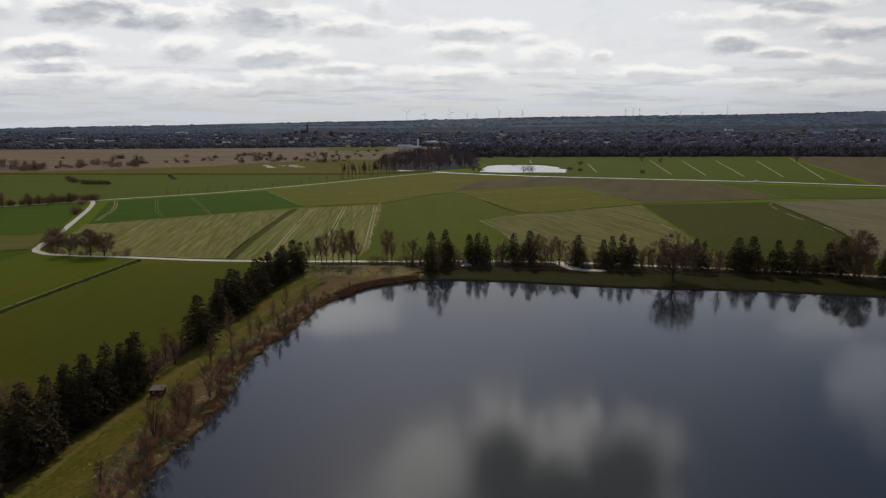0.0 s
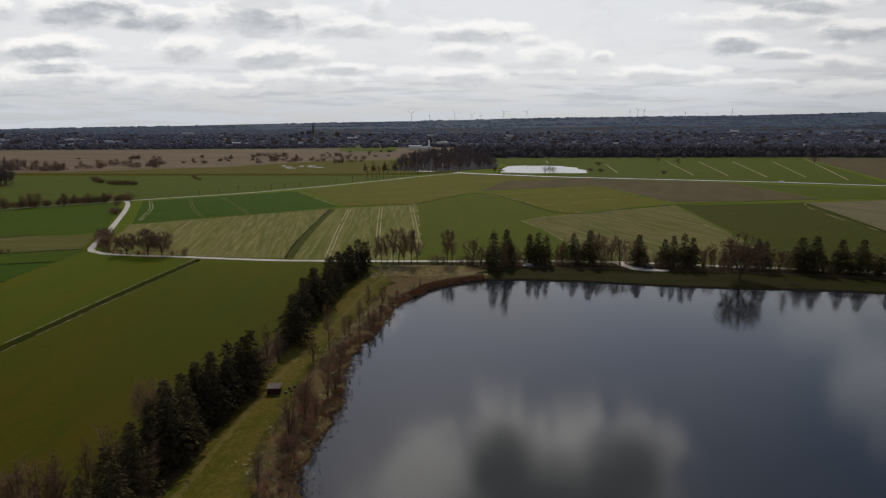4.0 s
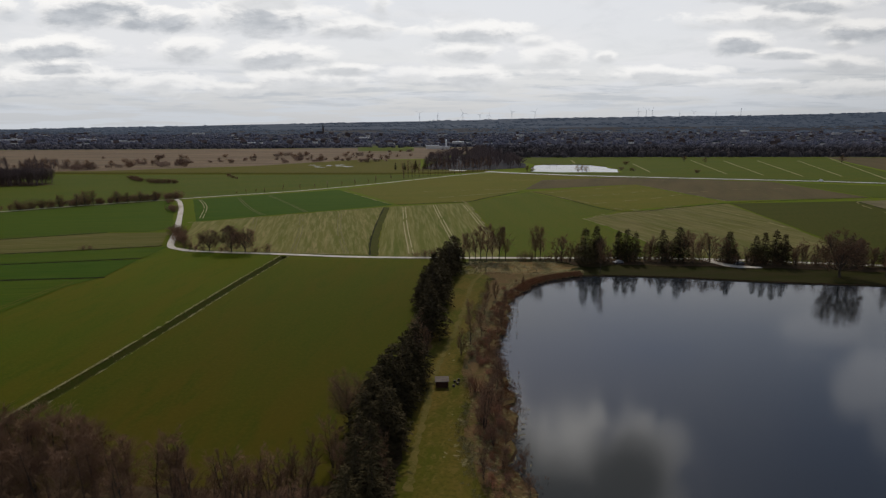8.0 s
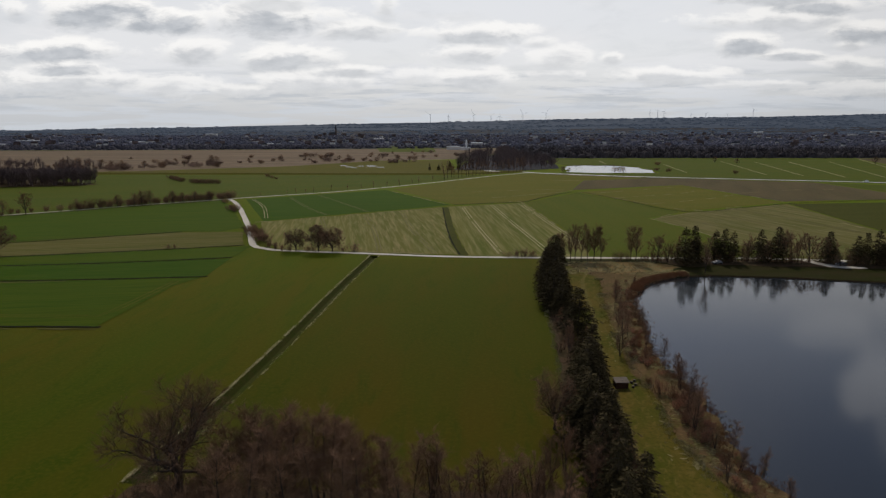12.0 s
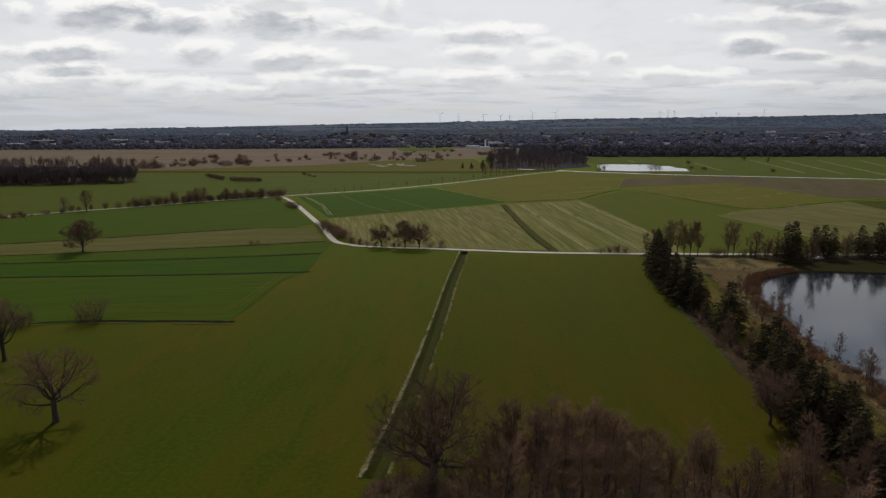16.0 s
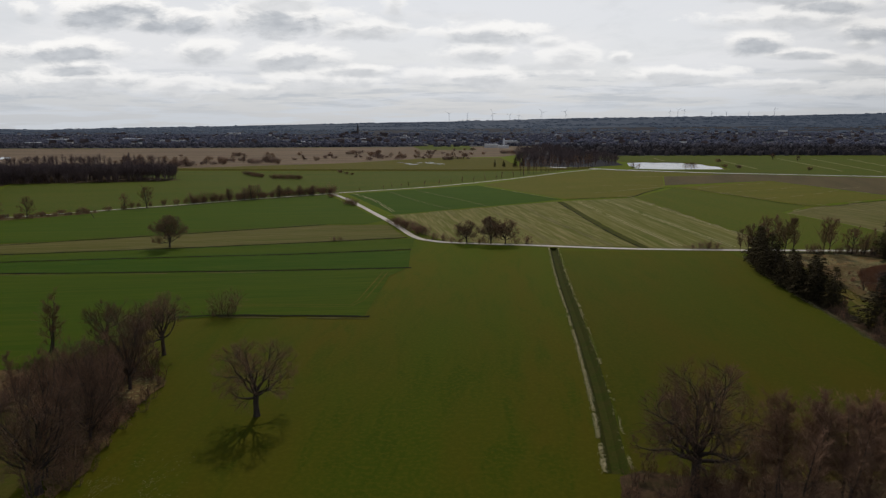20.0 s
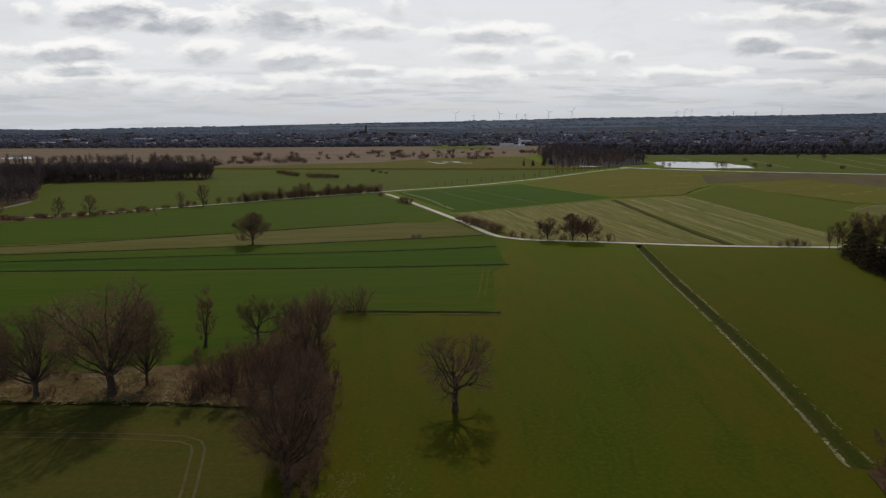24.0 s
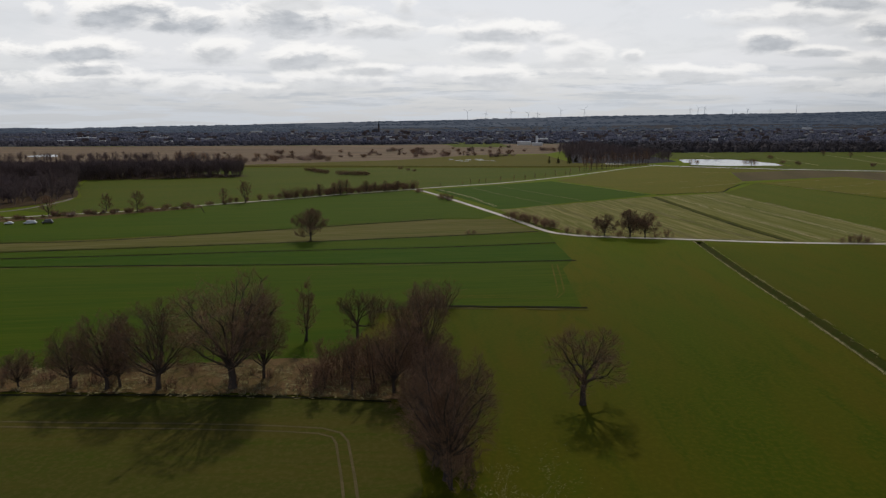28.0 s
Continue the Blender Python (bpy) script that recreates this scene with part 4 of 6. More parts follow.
def old_oak(name, seed, h, rx, radius, label, category, fork=0.33, limbs=11, gnarl=0.32, spread=1.38, boughs=8, fine=0.014):
    """An old broad tree: a short stout trunk, crooked limbs that spread into a dome, a haze of fine twigs."""
    rnd = random.Random(seed)
    e = thing(name, label, category)
    wood, twigs = Geo(), Geo()
    top = Vector((rnd.uniform(-0.3, 0.3), rnd.uniform(-0.3, 0.3), h * fork))
    lean = Vector((rnd.uniform(-0.12, 0.12), rnd.uniform(-0.12, 0.12), h * fork * 0.5))
    wood.tube([Vector((0, 0, -0.2)), Vector((0, 0, 0.5)), lean, top], [radius * 1.5, radius * 1.08, radius * 0.92, radius * 0.95], 9)
    cz, rz = h * (0.52 + 0.12 * fork), h * (0.48 - 0.12 * fork)

    def crooked(q, d, ln, r, m, gnarl, lift, sides, tip=0.25):
        path, rr = [q], [r]
        for j in range(m):
            d = (bend(d, gnarl, rnd) + Vector((0, 0, lift))).normalized()
            q = q + d * ln / m
            path.append(q), rr.append(r * (1 - (1 - tip) * (j + 1) / m))
        wood.tube(path, rr, sides)
        return path

    def short(q, d, ln):
        """The length that keeps a branch inside the dome."""
        while ln > 0.3:
            p = q + d * ln
            if (p.x ** 2 + p.y ** 2) / rx ** 2 + ((p.z - cz) / rz) ** 2 < 1.0:
                break
            ln *= 0.85
        return ln

    def on(path, u):
        k = min(int(u * (len(path) - 1)), len(path) - 2)
        return path[k].lerp(path[k + 1], u * (len(path) - 1) - k), (path[k + 1] - path[k]).normalized()

    for i in range(limbs):
        f = i / (limbs - 1)
        w = i * 2.4 + rnd.uniform(-0.35, 0.35)
        a = spread - (spread - 0.12) * f ** 0.85
        d = Vector((math.cos(w) * math.sin(a), math.sin(w) * math.sin(a), math.cos(a)))
        q = lean.lerp(top, min(1.0, 0.55 + 0.6 * f))
        ln = 1.0
        while ((q.x + d.x * ln) ** 2 + (q.y + d.y * ln) ** 2) / rx ** 2 + ((q.z + d.z * ln - cz) / rz) ** 2 < 1 and ln < h:
            ln += 0.2
        limb = crooked(q, d, ln * rnd.uniform(0.84, 0.95), radius * (0.50 - 0.12 * f), 8, gnarl, 0.05 if f < 0.5 else 0.02, 6, 0.18)
        for j in range(boughs):
            u = 0.20 + 0.78 * (j + rnd.random()) / boughs
            b, way = on(limb, u)
            sl = ln * 0.46 * (1.2 - 0.55 * u) * rnd.uniform(0.7, 1.15)
            sd = (side_way(way, rnd.uniform(0.5, 1.0), rnd) + Vector((0, 0, 0.12))).normalized()
            sl = max(short(b, sd, sl), ln * 0.10)
            bough = crooked(b, sd, sl, max(0.03, radius * 0.14 * (1.15 - 0.8 * u)), 5, gnarl + 0.02, 0.05, 4)
            for c in range(6):
                x, way2 = on(bough, rnd.uniform(0.2, 1.0))
                way4 = (side_way(way2, rnd.uniform(0.4, 1.1), rnd) + Vector((0, 0, 0.08))).normalized()
                tl = max(short(x, way4, h * rnd.uniform(0.08, 0.15)), h * 0.05)
                spray = crooked(x, way4, tl, fine * 1.5, 3, 0.25, 0.03, 3)
                for g in range(9):
                    y, way3 = on(spray, rnd.uniform(0.15, 1.0))
                    z = y + side_way(way3, rnd.uniform(0.2, 1.05), rnd) * tl * rnd.uniform(0.35, 0.8)
                    twigs.spike(y, z, fine)
                    twigs.spike(y.lerp(z, 0.5), z + side_way(way3, rnd.uniform(0.3, 1.1), rnd) * tl * 0.25, fine * 0.8)
    part("trunk", wood, BARK, e, "dark stout trunk and crooked limbs")
    part("crown", twigs, TWIG, e, "leafless dome of fine twigs")
    return e


def pole_tree(name, seed, h, radius, limbs, label, category, stems=1, twig=None, reach=0.25, low=0.30, subs=6, sprigs=8, fine=0.018):
    """A tall bare tree whose trunk runs up to the top, with upswept side limbs that end in a haze of twigs."""
    rnd = random.Random(seed)
    e = thing(name, label, category)
    wood, twigs = Geo(), Geo()
    for s in range(stems):
        top = h * rnd.uniform(0.8, 0.95) if s else h * 0.95
        p = Vector((rnd.uniform(-1, 1) * 0.7 * (s > 0), rnd.uniform(-1, 1) * 0.7 * (s > 0), -0.2))
        d = bend(Vector((0, 0, 1)), 0.05 + 0.14 * (stems > 1), rnd)
        path, rad = [p], [radius * (1.25 if s == 0 else 0.9)]
        for i in range(8):
            d = (bend(d, 0.07, rnd) + Vector((0, 0, 0.08))).normalized()
            p = p + d * top / 8
            path.append(p), rad.append(radius * (1.0 - 0.88 * (i + 1) / 8))
        wood.tube(path, rad, 6)
        for j in range(limbs // stems):
            t = low + (0.96 - low) * (j + rnd.random()) / (limbs // stems)
            k = min(int(t * 8), 7)
            q = path[k].lerp(path[k + 1], t * 8 - k)
            a, w = rnd.uniform(0.35, 0.85), rnd.uniform(0, 2 * math.pi)
            way = Vector((math.cos(w) * math.sin(a), math.sin(w) * math.sin(a), math.cos(a)))
            ln = h * reach * rnd.uniform(0.55, 1.2) * (1.1 - 0.62 * t)
            mid = q + way * ln * 0.5
            way = (bend(way, 0.22, rnd) + Vector((0, 0, 0.12))).normalized()
            end = mid + way * ln * 0.5
            r = radius * 0.26 * (1.15 - t)
            wood.tube([q, mid, end], [r, r * 0.65, r * 0.25], 4)
            for c in range(subs):
                v = rnd.uniform(0.15, 1.0)
                x = q.lerp(mid, v * 2) if v < 0.5 else mid.lerp(end, v * 2 - 1)
                sd = (side_way(way, rnd.uniform(0.3, 0.9), rnd) + Vector((0, 0, 0.2))).normalized()
                sl = ln * rnd.uniform(0.25, 0.6)
                y = x + sd * sl
                twigs.spike(x, y, fine * 1.5)
                for g in range(sprigs):
                    z = x.lerp(y, rnd.uniform(0.15, 1.0))
                    twigs.spike(z, z + (side_way(sd, rnd.uniform(0.2, 1.15), rnd) + Vector((0, 0, 0.15))) * sl * rnd.uniform(0.5, 1.15), fine)
    part("trunk", wood, BARK, e, "slender bare trunk and side limbs")
    part("crown", twigs, twig or TWIG, e, "leafless haze of fine twigs")
    return e


def spruce(name, seed, h, width, label, category, bare=0.08):
    """A dark conifer: whorls of drooping boughs with many needle sprays, ragged outline."""
    rnd = random.Random(seed)
    e = thing(name, label, category)
    wood, green = Geo(), Geo()
    wood.tube([Vector((0, 0, -0.2)), Vector((0, 0, h * 0.5)), Vector((0, 0, h * 0.97))], [h * 0.016, h * 0.010, 0.02], 6)
    z = h * bare
    while z < h * 0.97:
        t = z / h
        reach = width * (1.02 - t) ** 0.92 * min(1, 0.55 + t * 2.2) * rnd.uniform(0.72, 1.12)
        boughs = 10 if t < 0.6 else 7
        turn = rnd.uniform(0, 6.28)
        for j in range(boughs):
            w = turn + 2 * math.pi * j / boughs + rnd.uniform(-0.25, 0.25)
            if rnd.random() < 0.13:
                continue
            ln = reach * rnd.uniform(0.66, 1.12)
            out = Vector((math.cos(w), math.sin(w), 0))
            side = Vector((-out.y, out.x, 0))
            p0 = Vector((0, 0, z + rnd.uniform(-0.2, 0.2)))
            droop = rnd.uniform(0.05, 0.34) * ln * (1 - t * 0.6)
            p1 = p0 + out * ln * 0.6 + Vector((0, 0, 0.14 * ln - droop * 0.4))
            p2 = p0 + out * ln + Vector((0, 0, -droop + 0.06 * ln))
            wood.spike(p0, p2, 0.05)
            n = max(7, int(ln * 5.6))
            for k in range(n):
                s = ((k + rnd.random()) / n) ** 0.8
                q = p0.lerp(p1, s / 0.6) if s < 0.6 else p1.lerp(p2, (s - 0.6) / 0.4)
                sg = rnd.choice((-1, 1))
                tip = q + out * rnd.uniform(0.3, 1.0) + side * sg * rnd.uniform(0.2, 1.25) * (1.1 - 0.45 * s) + Vector((0, 0, rnd.uniform(-0.7, 0.25)))
                mid = q.lerp(tip, 0.5)
                wd = Vector((rnd.uniform(-1, 1), rnd.uniform(-1, 1), rnd.uniform(-0.5, 0.5))) * (0.17 + 0.09 * s)
                green.face(q, mid + wd, tip, mid - wd * 0.8)
        z += h * 0.036 * rnd.uniform(0.75, 1.25) + 0.05
    for k in range(8):
        green.spike(Vector((0, 0, h * (0.93 + 0.008 * k))), Vector((rnd.uniform(-0.25, 0.25), rnd.uniform(-0.25, 0.25), h * (0.97 + 0.006 * k))), 0.09)
    part("trunk", wood, BARK, e, "dark straight trunk")
    part("crown", green, NEEDLE, e, "dense dark needle boughs")
    return e


def shrub(name, seed, h, width, stems, label, category, twig=None, sprays=9, fine=0.024):
    """A leafless thicket: many stems from the ground, each with twigs."""
    rnd = random.Random(seed)
    e = thing(name, label, category)
    wood, twigs = Geo(), Geo()
    for i in range(stems):
        w, o = rnd.uniform(0, 6.28), rnd.uniform(0, width * 0.43)
        p = Vector((math.cos(w) * o * 0.08, math.sin(w) * o * 0.08, -0.1))
        foot = Vector((math.cos(w) * o, math.sin(w) * o, h * 0.03))
        d = (Vector((math.cos(w), math.sin(w), 0)) * rnd.uniform(0.0, 0.32) + Vector((0, 0, 1))).normalized()
        ln = h * rnd.uniform(0.55, 1.05)
        path = [foot, foot + d * ln * 0.35, foot + bend(d, 0.2, rnd) * ln * 0.7]
        wood.tube([p] + path, [0.05, 0.035, 0.028, 0.012], 3)
        for j in range(sprays):
            s = rnd.uniform(0.0, 1)
            q = path[0].lerp(path[1], s * 2) if s < 0.5 else path[1].lerp(path[2], s * 2 - 1)
            t = side_way(d, rnd.uniform(0.2, 1.1), rnd)
            m = q + t * ln * rnd.uniform(0.15, 0.35)
            twigs.spike(q, m, fine * 1.3), twigs.spike(m, m + bend(t, 0.6, rnd) * ln * rnd.uniform(0.1, 0.25), fine)
            twigs.spike(m, m + bend(t, 0.7, rnd) * ln * rnd.uniform(0.1, 0.2), fine)
    part("base", wood, BARK, e)
    part("crown", twigs, twig or TWIG, e, "leafless brown twigs")
    return e


KINDS = {
    "oak": (14.5, [lambda s=s: old_oak("oak_tree", s, 14.5, 8.6, 0.52, "bare gnarled oak standing alone in the meadow", "tree") for s in (3, 6)]),
    "field_oak": (20.0, [lambda s=s: old_oak("oak_tree", s, 20.0, 10.4, 0.70, "large gnarled bare oak beside the ditch", "tree", 0.30, 15, 0.42, 1.66, 10, 0.018) for s in (8,)]),
    "ash": (16.0, [lambda s=s, w=w: old_oak("bare_tree", s, 16.0, w, 0.36, "leafless broad-crowned tree with fine upswept limbs", "tree", 0.20, 18, 0.18, 1.18, 7, 0.0105) for s, w in ((11, 5.8), (12, 5.3), (13, 6.2))]),
    "dense": (12.0, [lambda s=s: old_oak("bare_tree", s, 12.0, 6.0, 0.28, "leafless broad round-crowned tree", "tree", 0.20, 14, 0.20, 1.25, 8, 0.022) for s in (16, 17)]),
    "round": (10.0, [lambda s=s: crown_tree("bare_tree", s, 10.0, 4.6, 0.14, 12, 0.24, "leafless round-crowned tree", "tree", 0.12, 1.15, 6, 2, 0.10, 0.05) for s in (14, 15)]),
    "alder": (16.0, [lambda s=s: pole_tree("alder_tree", s, 16.0, 0.17, 34, "tall slender bare alder", "tree", 1, TWIG, 0.25, 0.22, 7, 11, 0.0135) for s in (21, 22, 23)]),
    "shore_alder": (16.0, [lambda s=s: pole_tree("alder_tree", s, 16.0, 0.19, 38, "tall slender bare alder", "tree", 1, TWIG, 0.30, 0.16, 6, 8, 0.024) for s in (26, 27)]),
    "far_alder": (16.0, [lambda s=s: pole_tree("alder_tree", s, 16.0, 0.20, 18, "tall slender bare alder", "tree", 1, TWIG, 0.27, 0.3, 4, 4, 0.05) for s in (24, 25)]),
    "clump": (12.0, [lambda s=s: pole_tree("alder_tree", s, 12.0, 0.15, 33, "bare multi-stemmed alder", "tree", 3, TWIG, 0.27, 0.12, 7, 9, 0.016) for s in (31, 32)]),
    "spruce": (15.0, [lambda s=s, w=w: spruce("spruce_tree", s, 15.0, w, "dark dense spruce", "tree") for s, w in ((41, 6.4), (42, 7.2), (43, 5.6), (44, 6.8), (45, 6.0))]),
    "shrub": (4.0, [lambda s=s: shrub("shrub", s, 4.0, 5.0, 17, "leafless brown shrub", "shrub", TWIG, 6, 0.031) for s in (51, 52)]),
    "bush": (8.0, [lambda s=s: shrub("bush", s, 8.0, 5.0, 25, "tall leafless bush with fine upright twigs", "bush") for s in (55, 56)]),
    "thicket": (7.0, [lambda s=s: shrub("bush", s, 7.0, 5.0, 34, "tall reddish-brown thicket at the water", "bush", TWIG_RED, 11) for s in (57, 58)]),
    "far_shrub": (4.0, [lambda s=s: shrub("shrub", s, 4.0, 5.0, 20, "leafless brown shrub", "shrub", TWIG, 11, 0.045) for s in (53, 54)]),
    "far_bush": (8.0, [lambda s=s: shrub("bush", s, 8.0, 5.0, 18, "tall leafless bush with fine upright twigs", "bush", TWIG, 13, 0.05) for s in (59, 60)]),
    "far_willow": (3.0, [lambda s=s: shrub("willow_shrub", s, 3.0, 4.0, 20, "reddish-brown leafless willow shrub", "shrub", TWIG_FAR, 11, 0.04) for s in (63, 64)]),
    "willow": (3.0, [lambda s=s: shrub("willow_shrub", s, 3.0, 4.0, 20, "reddish-brown leafless willow at the water", "shrub", TWIG_RED) for s in (61, 62)]),
}
MADE = {}
DICE = random.Random(5)


def plant(kind, x, y, h, label="", group="", wide=1.0):
    """Sets a plant of that height on the ground; the first of a form is built, the rest are copies."""
    kind = "far_" + kind if y > 303 and kind in ("shrub", "bush", "willow", "alder") else "far_alder" if y > 420 and kind == "clump" else kind
    base, forms = KINDS[kind]
    i = DICE.randrange(len(forms))
    s = h / base
    m = Matrix.Translation((x, y, 0)) @ Matrix.Rotation(DICE.uniform(0, 6.28), 4, "Z")
    if (kind, i) in MADE:
        o = MADE[kind, i]
        ob = copy_thing(o, m @ Matrix.Diagonal((s * wide / o.scale.x, s * wide / o.scale.y, s / o.scale.z, 1)))
    else:
        ob = MADE[kind, i] = forms[i]()
        ob.matrix_basis = m @ Matrix.Diagonal((s * wide, s * wide, s, 1))
    return tagged(ob, label, "", group)


# lone trees of the meadow
plant("oak", -216, 112.5, 14.7, "gnarled bare oak alone in the meadow, casting a branched shadow")
plant("field_oak", -144.2, 89.0, 20.0, "large gnarled bare oak beside the ditch")
plant("dense", -307.5, 277, 14.2, wide=1.2, label="round-crowned bare tree alone between field strips")
plant("bush", -244.6, 174.2, 8.8, "bare many-stemmed bush at the field corner", wide=1.5)
plant("shrub", -248.5, 174.5, 3.2, "low bare bush beside the field corner", wide=1.4)
plant("bush", -261, 169.5, 6.6, "round bare bush beside the wheat field", wide=1.5)
plant("shrub", -238, 295.5, 2.7, "small bush on the fallow strip", wide=1.3)
plant("shrub", -235, 296.5, 2.5, "small bush on the fallow strip", wide=1.3)
plant("bush", -262, 160, 5.0, "bare bush beside the wheat field")

# along the gravel track
for x, y, h in ((-175.6, 291.5, 10.4), (-164.5, 289.5, 12.4), (-158, 289, 11.6)):
    plant("dense", x, y, h, "bare spreading tree beside the gravel track", "trees at the track bend", 1.15)
for x, y, h in ((-148.4, 290, 5), (-183, 293, 3.4), (-179, 292, 2.6), (-170, 291, 3.2), (-167, 291, 4.2), (-153, 289.5, 3.2), (-187, 296.5, 4.2), (-191.7, 300, 4.4), (-197.5, 313, 5.2), (-200, 318, 5), (-206.5, 329, 5.8), (-210, 336, 5.4), (-214, 346, 4.9), (-252, 430, 4.5), (-256, 438, 5), (-276, 482, 4), (-73, 279, 4.2), (-70, 279.4, 4.4), (-66.5, 279.2, 3.8), (-78, 279.6, 3.2)):
    plant("shrub", x, y, h, "low bare bush beside the gravel track", "bushes along the track", 1.5)

# behind the lake: alders, spruces and bare trees in a row
for x, y, h in ((-59, 273, 10.5), (-56, 272, 11.5), (-53.5, 273, 12.5), (-51, 271, 14), (-48.5, 273, 15.7), (-46, 272.5, 16.2), (-43.5, 271, 13), (-40.5, 272.5, 15.7), (-37.7, 271, 15.6), (-24.6, 272, 15.9), (-22.5, 271.5, 15.4), (42.9, 272.6, 13.8), (45, 272, 12.5), (47.7, 272.2, 13)):
    plant("shore_alder", x, y, h, "tall slender bare alder in the shore row", "alders behind the lake", 1.05)
SHORE_LABEL = "dark spruce in the row behind the lake"
for x, y, h, w in ((-5, 262, 16.5, 1), (1, 268, 16.2, .95), (11.4, 271, 13.9, .9), (15.2, 271, 14.4, .95), (18.6, 270, 13.5, .9), (30.7, 271, 14, .9), (37.6, 270, 15.5, 1), (58.3, 268, 13.9, 1.05), (68.5, 265, 12.5, .9), (72.2, 265, 13.9, .85), (76.3, 264, 15.3, .95), (79.9, 263.5, 13.4, .9), (106.3, 261, 13.4, .9), (109.6, 260.5, 12.7, .85),
                   (122.5, 257, 14.5, 1.15), (127.8, 256, 15.4, 1.15), (136.7, 253, 14.3, 1.05), (143.9, 251, 14.8, 1.1), (150.5, 249.5, 7.5, 1.1), (155.4, 249.5, 14.2, .95), (160.4, 248.5, 16.2, 1), (176, 244, 15, 1), (183, 242, 13, 1)):
    plant("spruce", x, y, h, SHORE_LABEL, "spruces behind the lake", w * 1.08)
for x, y, h, k in ((-2, 247.5, 15, "alder"), (90.1, 241, 18.5, "dense"), (107.7, 240.5, 12, "alder"), (163.9, 245.5, 19, "dense"), (84, 262, 10, "clump"), (88, 263, 9.5, "clump"), (93, 262, 10.5, "clump"), (98, 261.5, 11.5, "clump"), (102, 260, 10, "clump"), (112, 260, 9, "clump"), (115, 259, 8.5, "clump"), (170, 246, 11, "clump"), (26, 272, 10.5, "clump"), (23, 271.5, 9, "clump"), (-10, 268, 10, "clump"), (-7, 266, 9, "clump"), (7, 268, 8, "clump"), (131, 255, 9, "clump"), (147, 251, 9, "clump")):
    plant(k, x, y, h, "bare broad-leaved tree on the far shore", "bare trees behind the lake")
for i in range(40):
    x = -14 + i * 5.0 + DICE.uniform(-1.6, 1.6)
    plant(DICE.choice(("alder", "clump", "clump", "round")), x, float(np.interp(x, [-30, 20, 60, 100, 145, 190], [270, 270.5, 267, 261.5, 252, 241])) + DICE.uniform(-1.5, 3), DICE.uniform(7.5, 12), "bare broad-leaved tree among the spruces", "bare trees behind the lake", 1.1)
for i in range(80):
    x = -30 + i * 2.65 + DICE.uniform(-2, 2)
    plant("bush" if i % 2 == 0 else "shrub", x, float(np.interp(x, [-30, 20, 60, 100, 145, 180], [270, 270, 267, 261, 252, 243])) + DICE.uniform(-2, 1.5), DICE.uniform(3, 6.5), "bare undergrowth between the shore trees", "undergrowth behind the lake")

# the belt of spruces beside the lake
def belt(x, y):
    """Keeps a tree of the belt within two rows."""
    mid = float(np.interp(y, [96, 110, 118, 127, 138, 168], [-75.3, -74.8, -74.2, -73.2, -72.0, -69.0]))
    return x - 0.6 if y > 180 else min(max(x, mid - 2.6), mid + 1.4)


for x, y, h, w in ((-60.5, 252, 14.8, 1), (-63, 246, 13.5, .95), (-62, 239, 14.4, 1), (-66, 236, 13, .9), (-64, 229, 13.5, .95), (-67.6, 224, 12.8, .95), (-66, 213, 12.3, .95), (-69, 207, 12, .9), (-67.5, 198, 15, 1.05),
                   (-70, 193, 13, .9), (-68.3, 187, 12.6, .9), (-58.5, 256, 13, .9), (-64.5, 242, 12, .9), (-67.5, 231, 12, .9), (-64, 220, 12, .9), (-65, 205, 12, .85), (-71, 201, 11, .85), (-70.5, 213, 11, .85)):
    plant("spruce", belt(x, y), y, h, "dark spruce in the belt beside the lake", "spruce belt", w * 1.15)
for x, y, h, w in ((-67.4, 168, 14.4, 1.15), (-69.7, 138, 14, 1), (-72, 134, 12.5, .9), (-73.1, 130, 14.3, 1), (-71.5, 126, 12, .9), (-74.7, 124, 13.9, 1), (-76.6, 120.5, 13, .95), (-73.5, 118, 11.5, .9), (-78.5, 115, 12.8, .95),
                   (-74.8, 112, 11, .9), (-77.5, 108.5, 14, 1), (-74.5, 104, 13, 1), (-76.5, 100, 12, 1), (-79.5, 103, 13, 1), (-78.5, 96, 12, .95), (-82, 109, 12, .9), (-75.5, 92, 12.5, 1), (-77.5, 88, 12, 1),
                   (-74.5, 84, 12, 1), (-78.5, 81, 11, 1)):
    plant("spruce", belt(x, y), y, h, "dark spruce in the belt beside the lake", "spruce belt", w * 1.06)
for x, y, h, w in ((-72.5, 139, 12, .9), (-68.5, 132, 11.5, .85), (-77, 127, 12, .9), (-70.3, 120.5, 11, .85), (-79.8, 120, 12, .85), (-73, 108, 11, .85), (-80, 110, 11.5, .85)):
    plant("spruce", belt(x, y), y, h, "dark spruce in the belt beside the lake", "spruce belt", w * 1.06)
for x, y, h, k in ((-72, 156, 9, "clump"), (-68.5, 153, 8.5, "clump"), (-71, 148, 7, "clump"), (-70, 144, 6.5, "clump"), (-71, 163, 6, "clump"), (-71, 178, 6, "clump"), (-82.5, 114, 12.5, "ash"), (-79, 96, 10, "clump"), (-75, 94, 9, "clump"), (-81, 90, 10, "clump"), (-76, 87, 8, "clump"), (-86, 96, 8, "clump"), (-75, 98, 9, "clump"), (-78, 92, 9, "clump"), (-73.5, 90, 8, "clump"), (-88, 90, 9, "clump"), (-77.5, 112, 8, "clump"), (-83, 99, 10, "clump")):
    plant(k, x, y, h, "bare tree among the spruces", "bare trees of the belt")

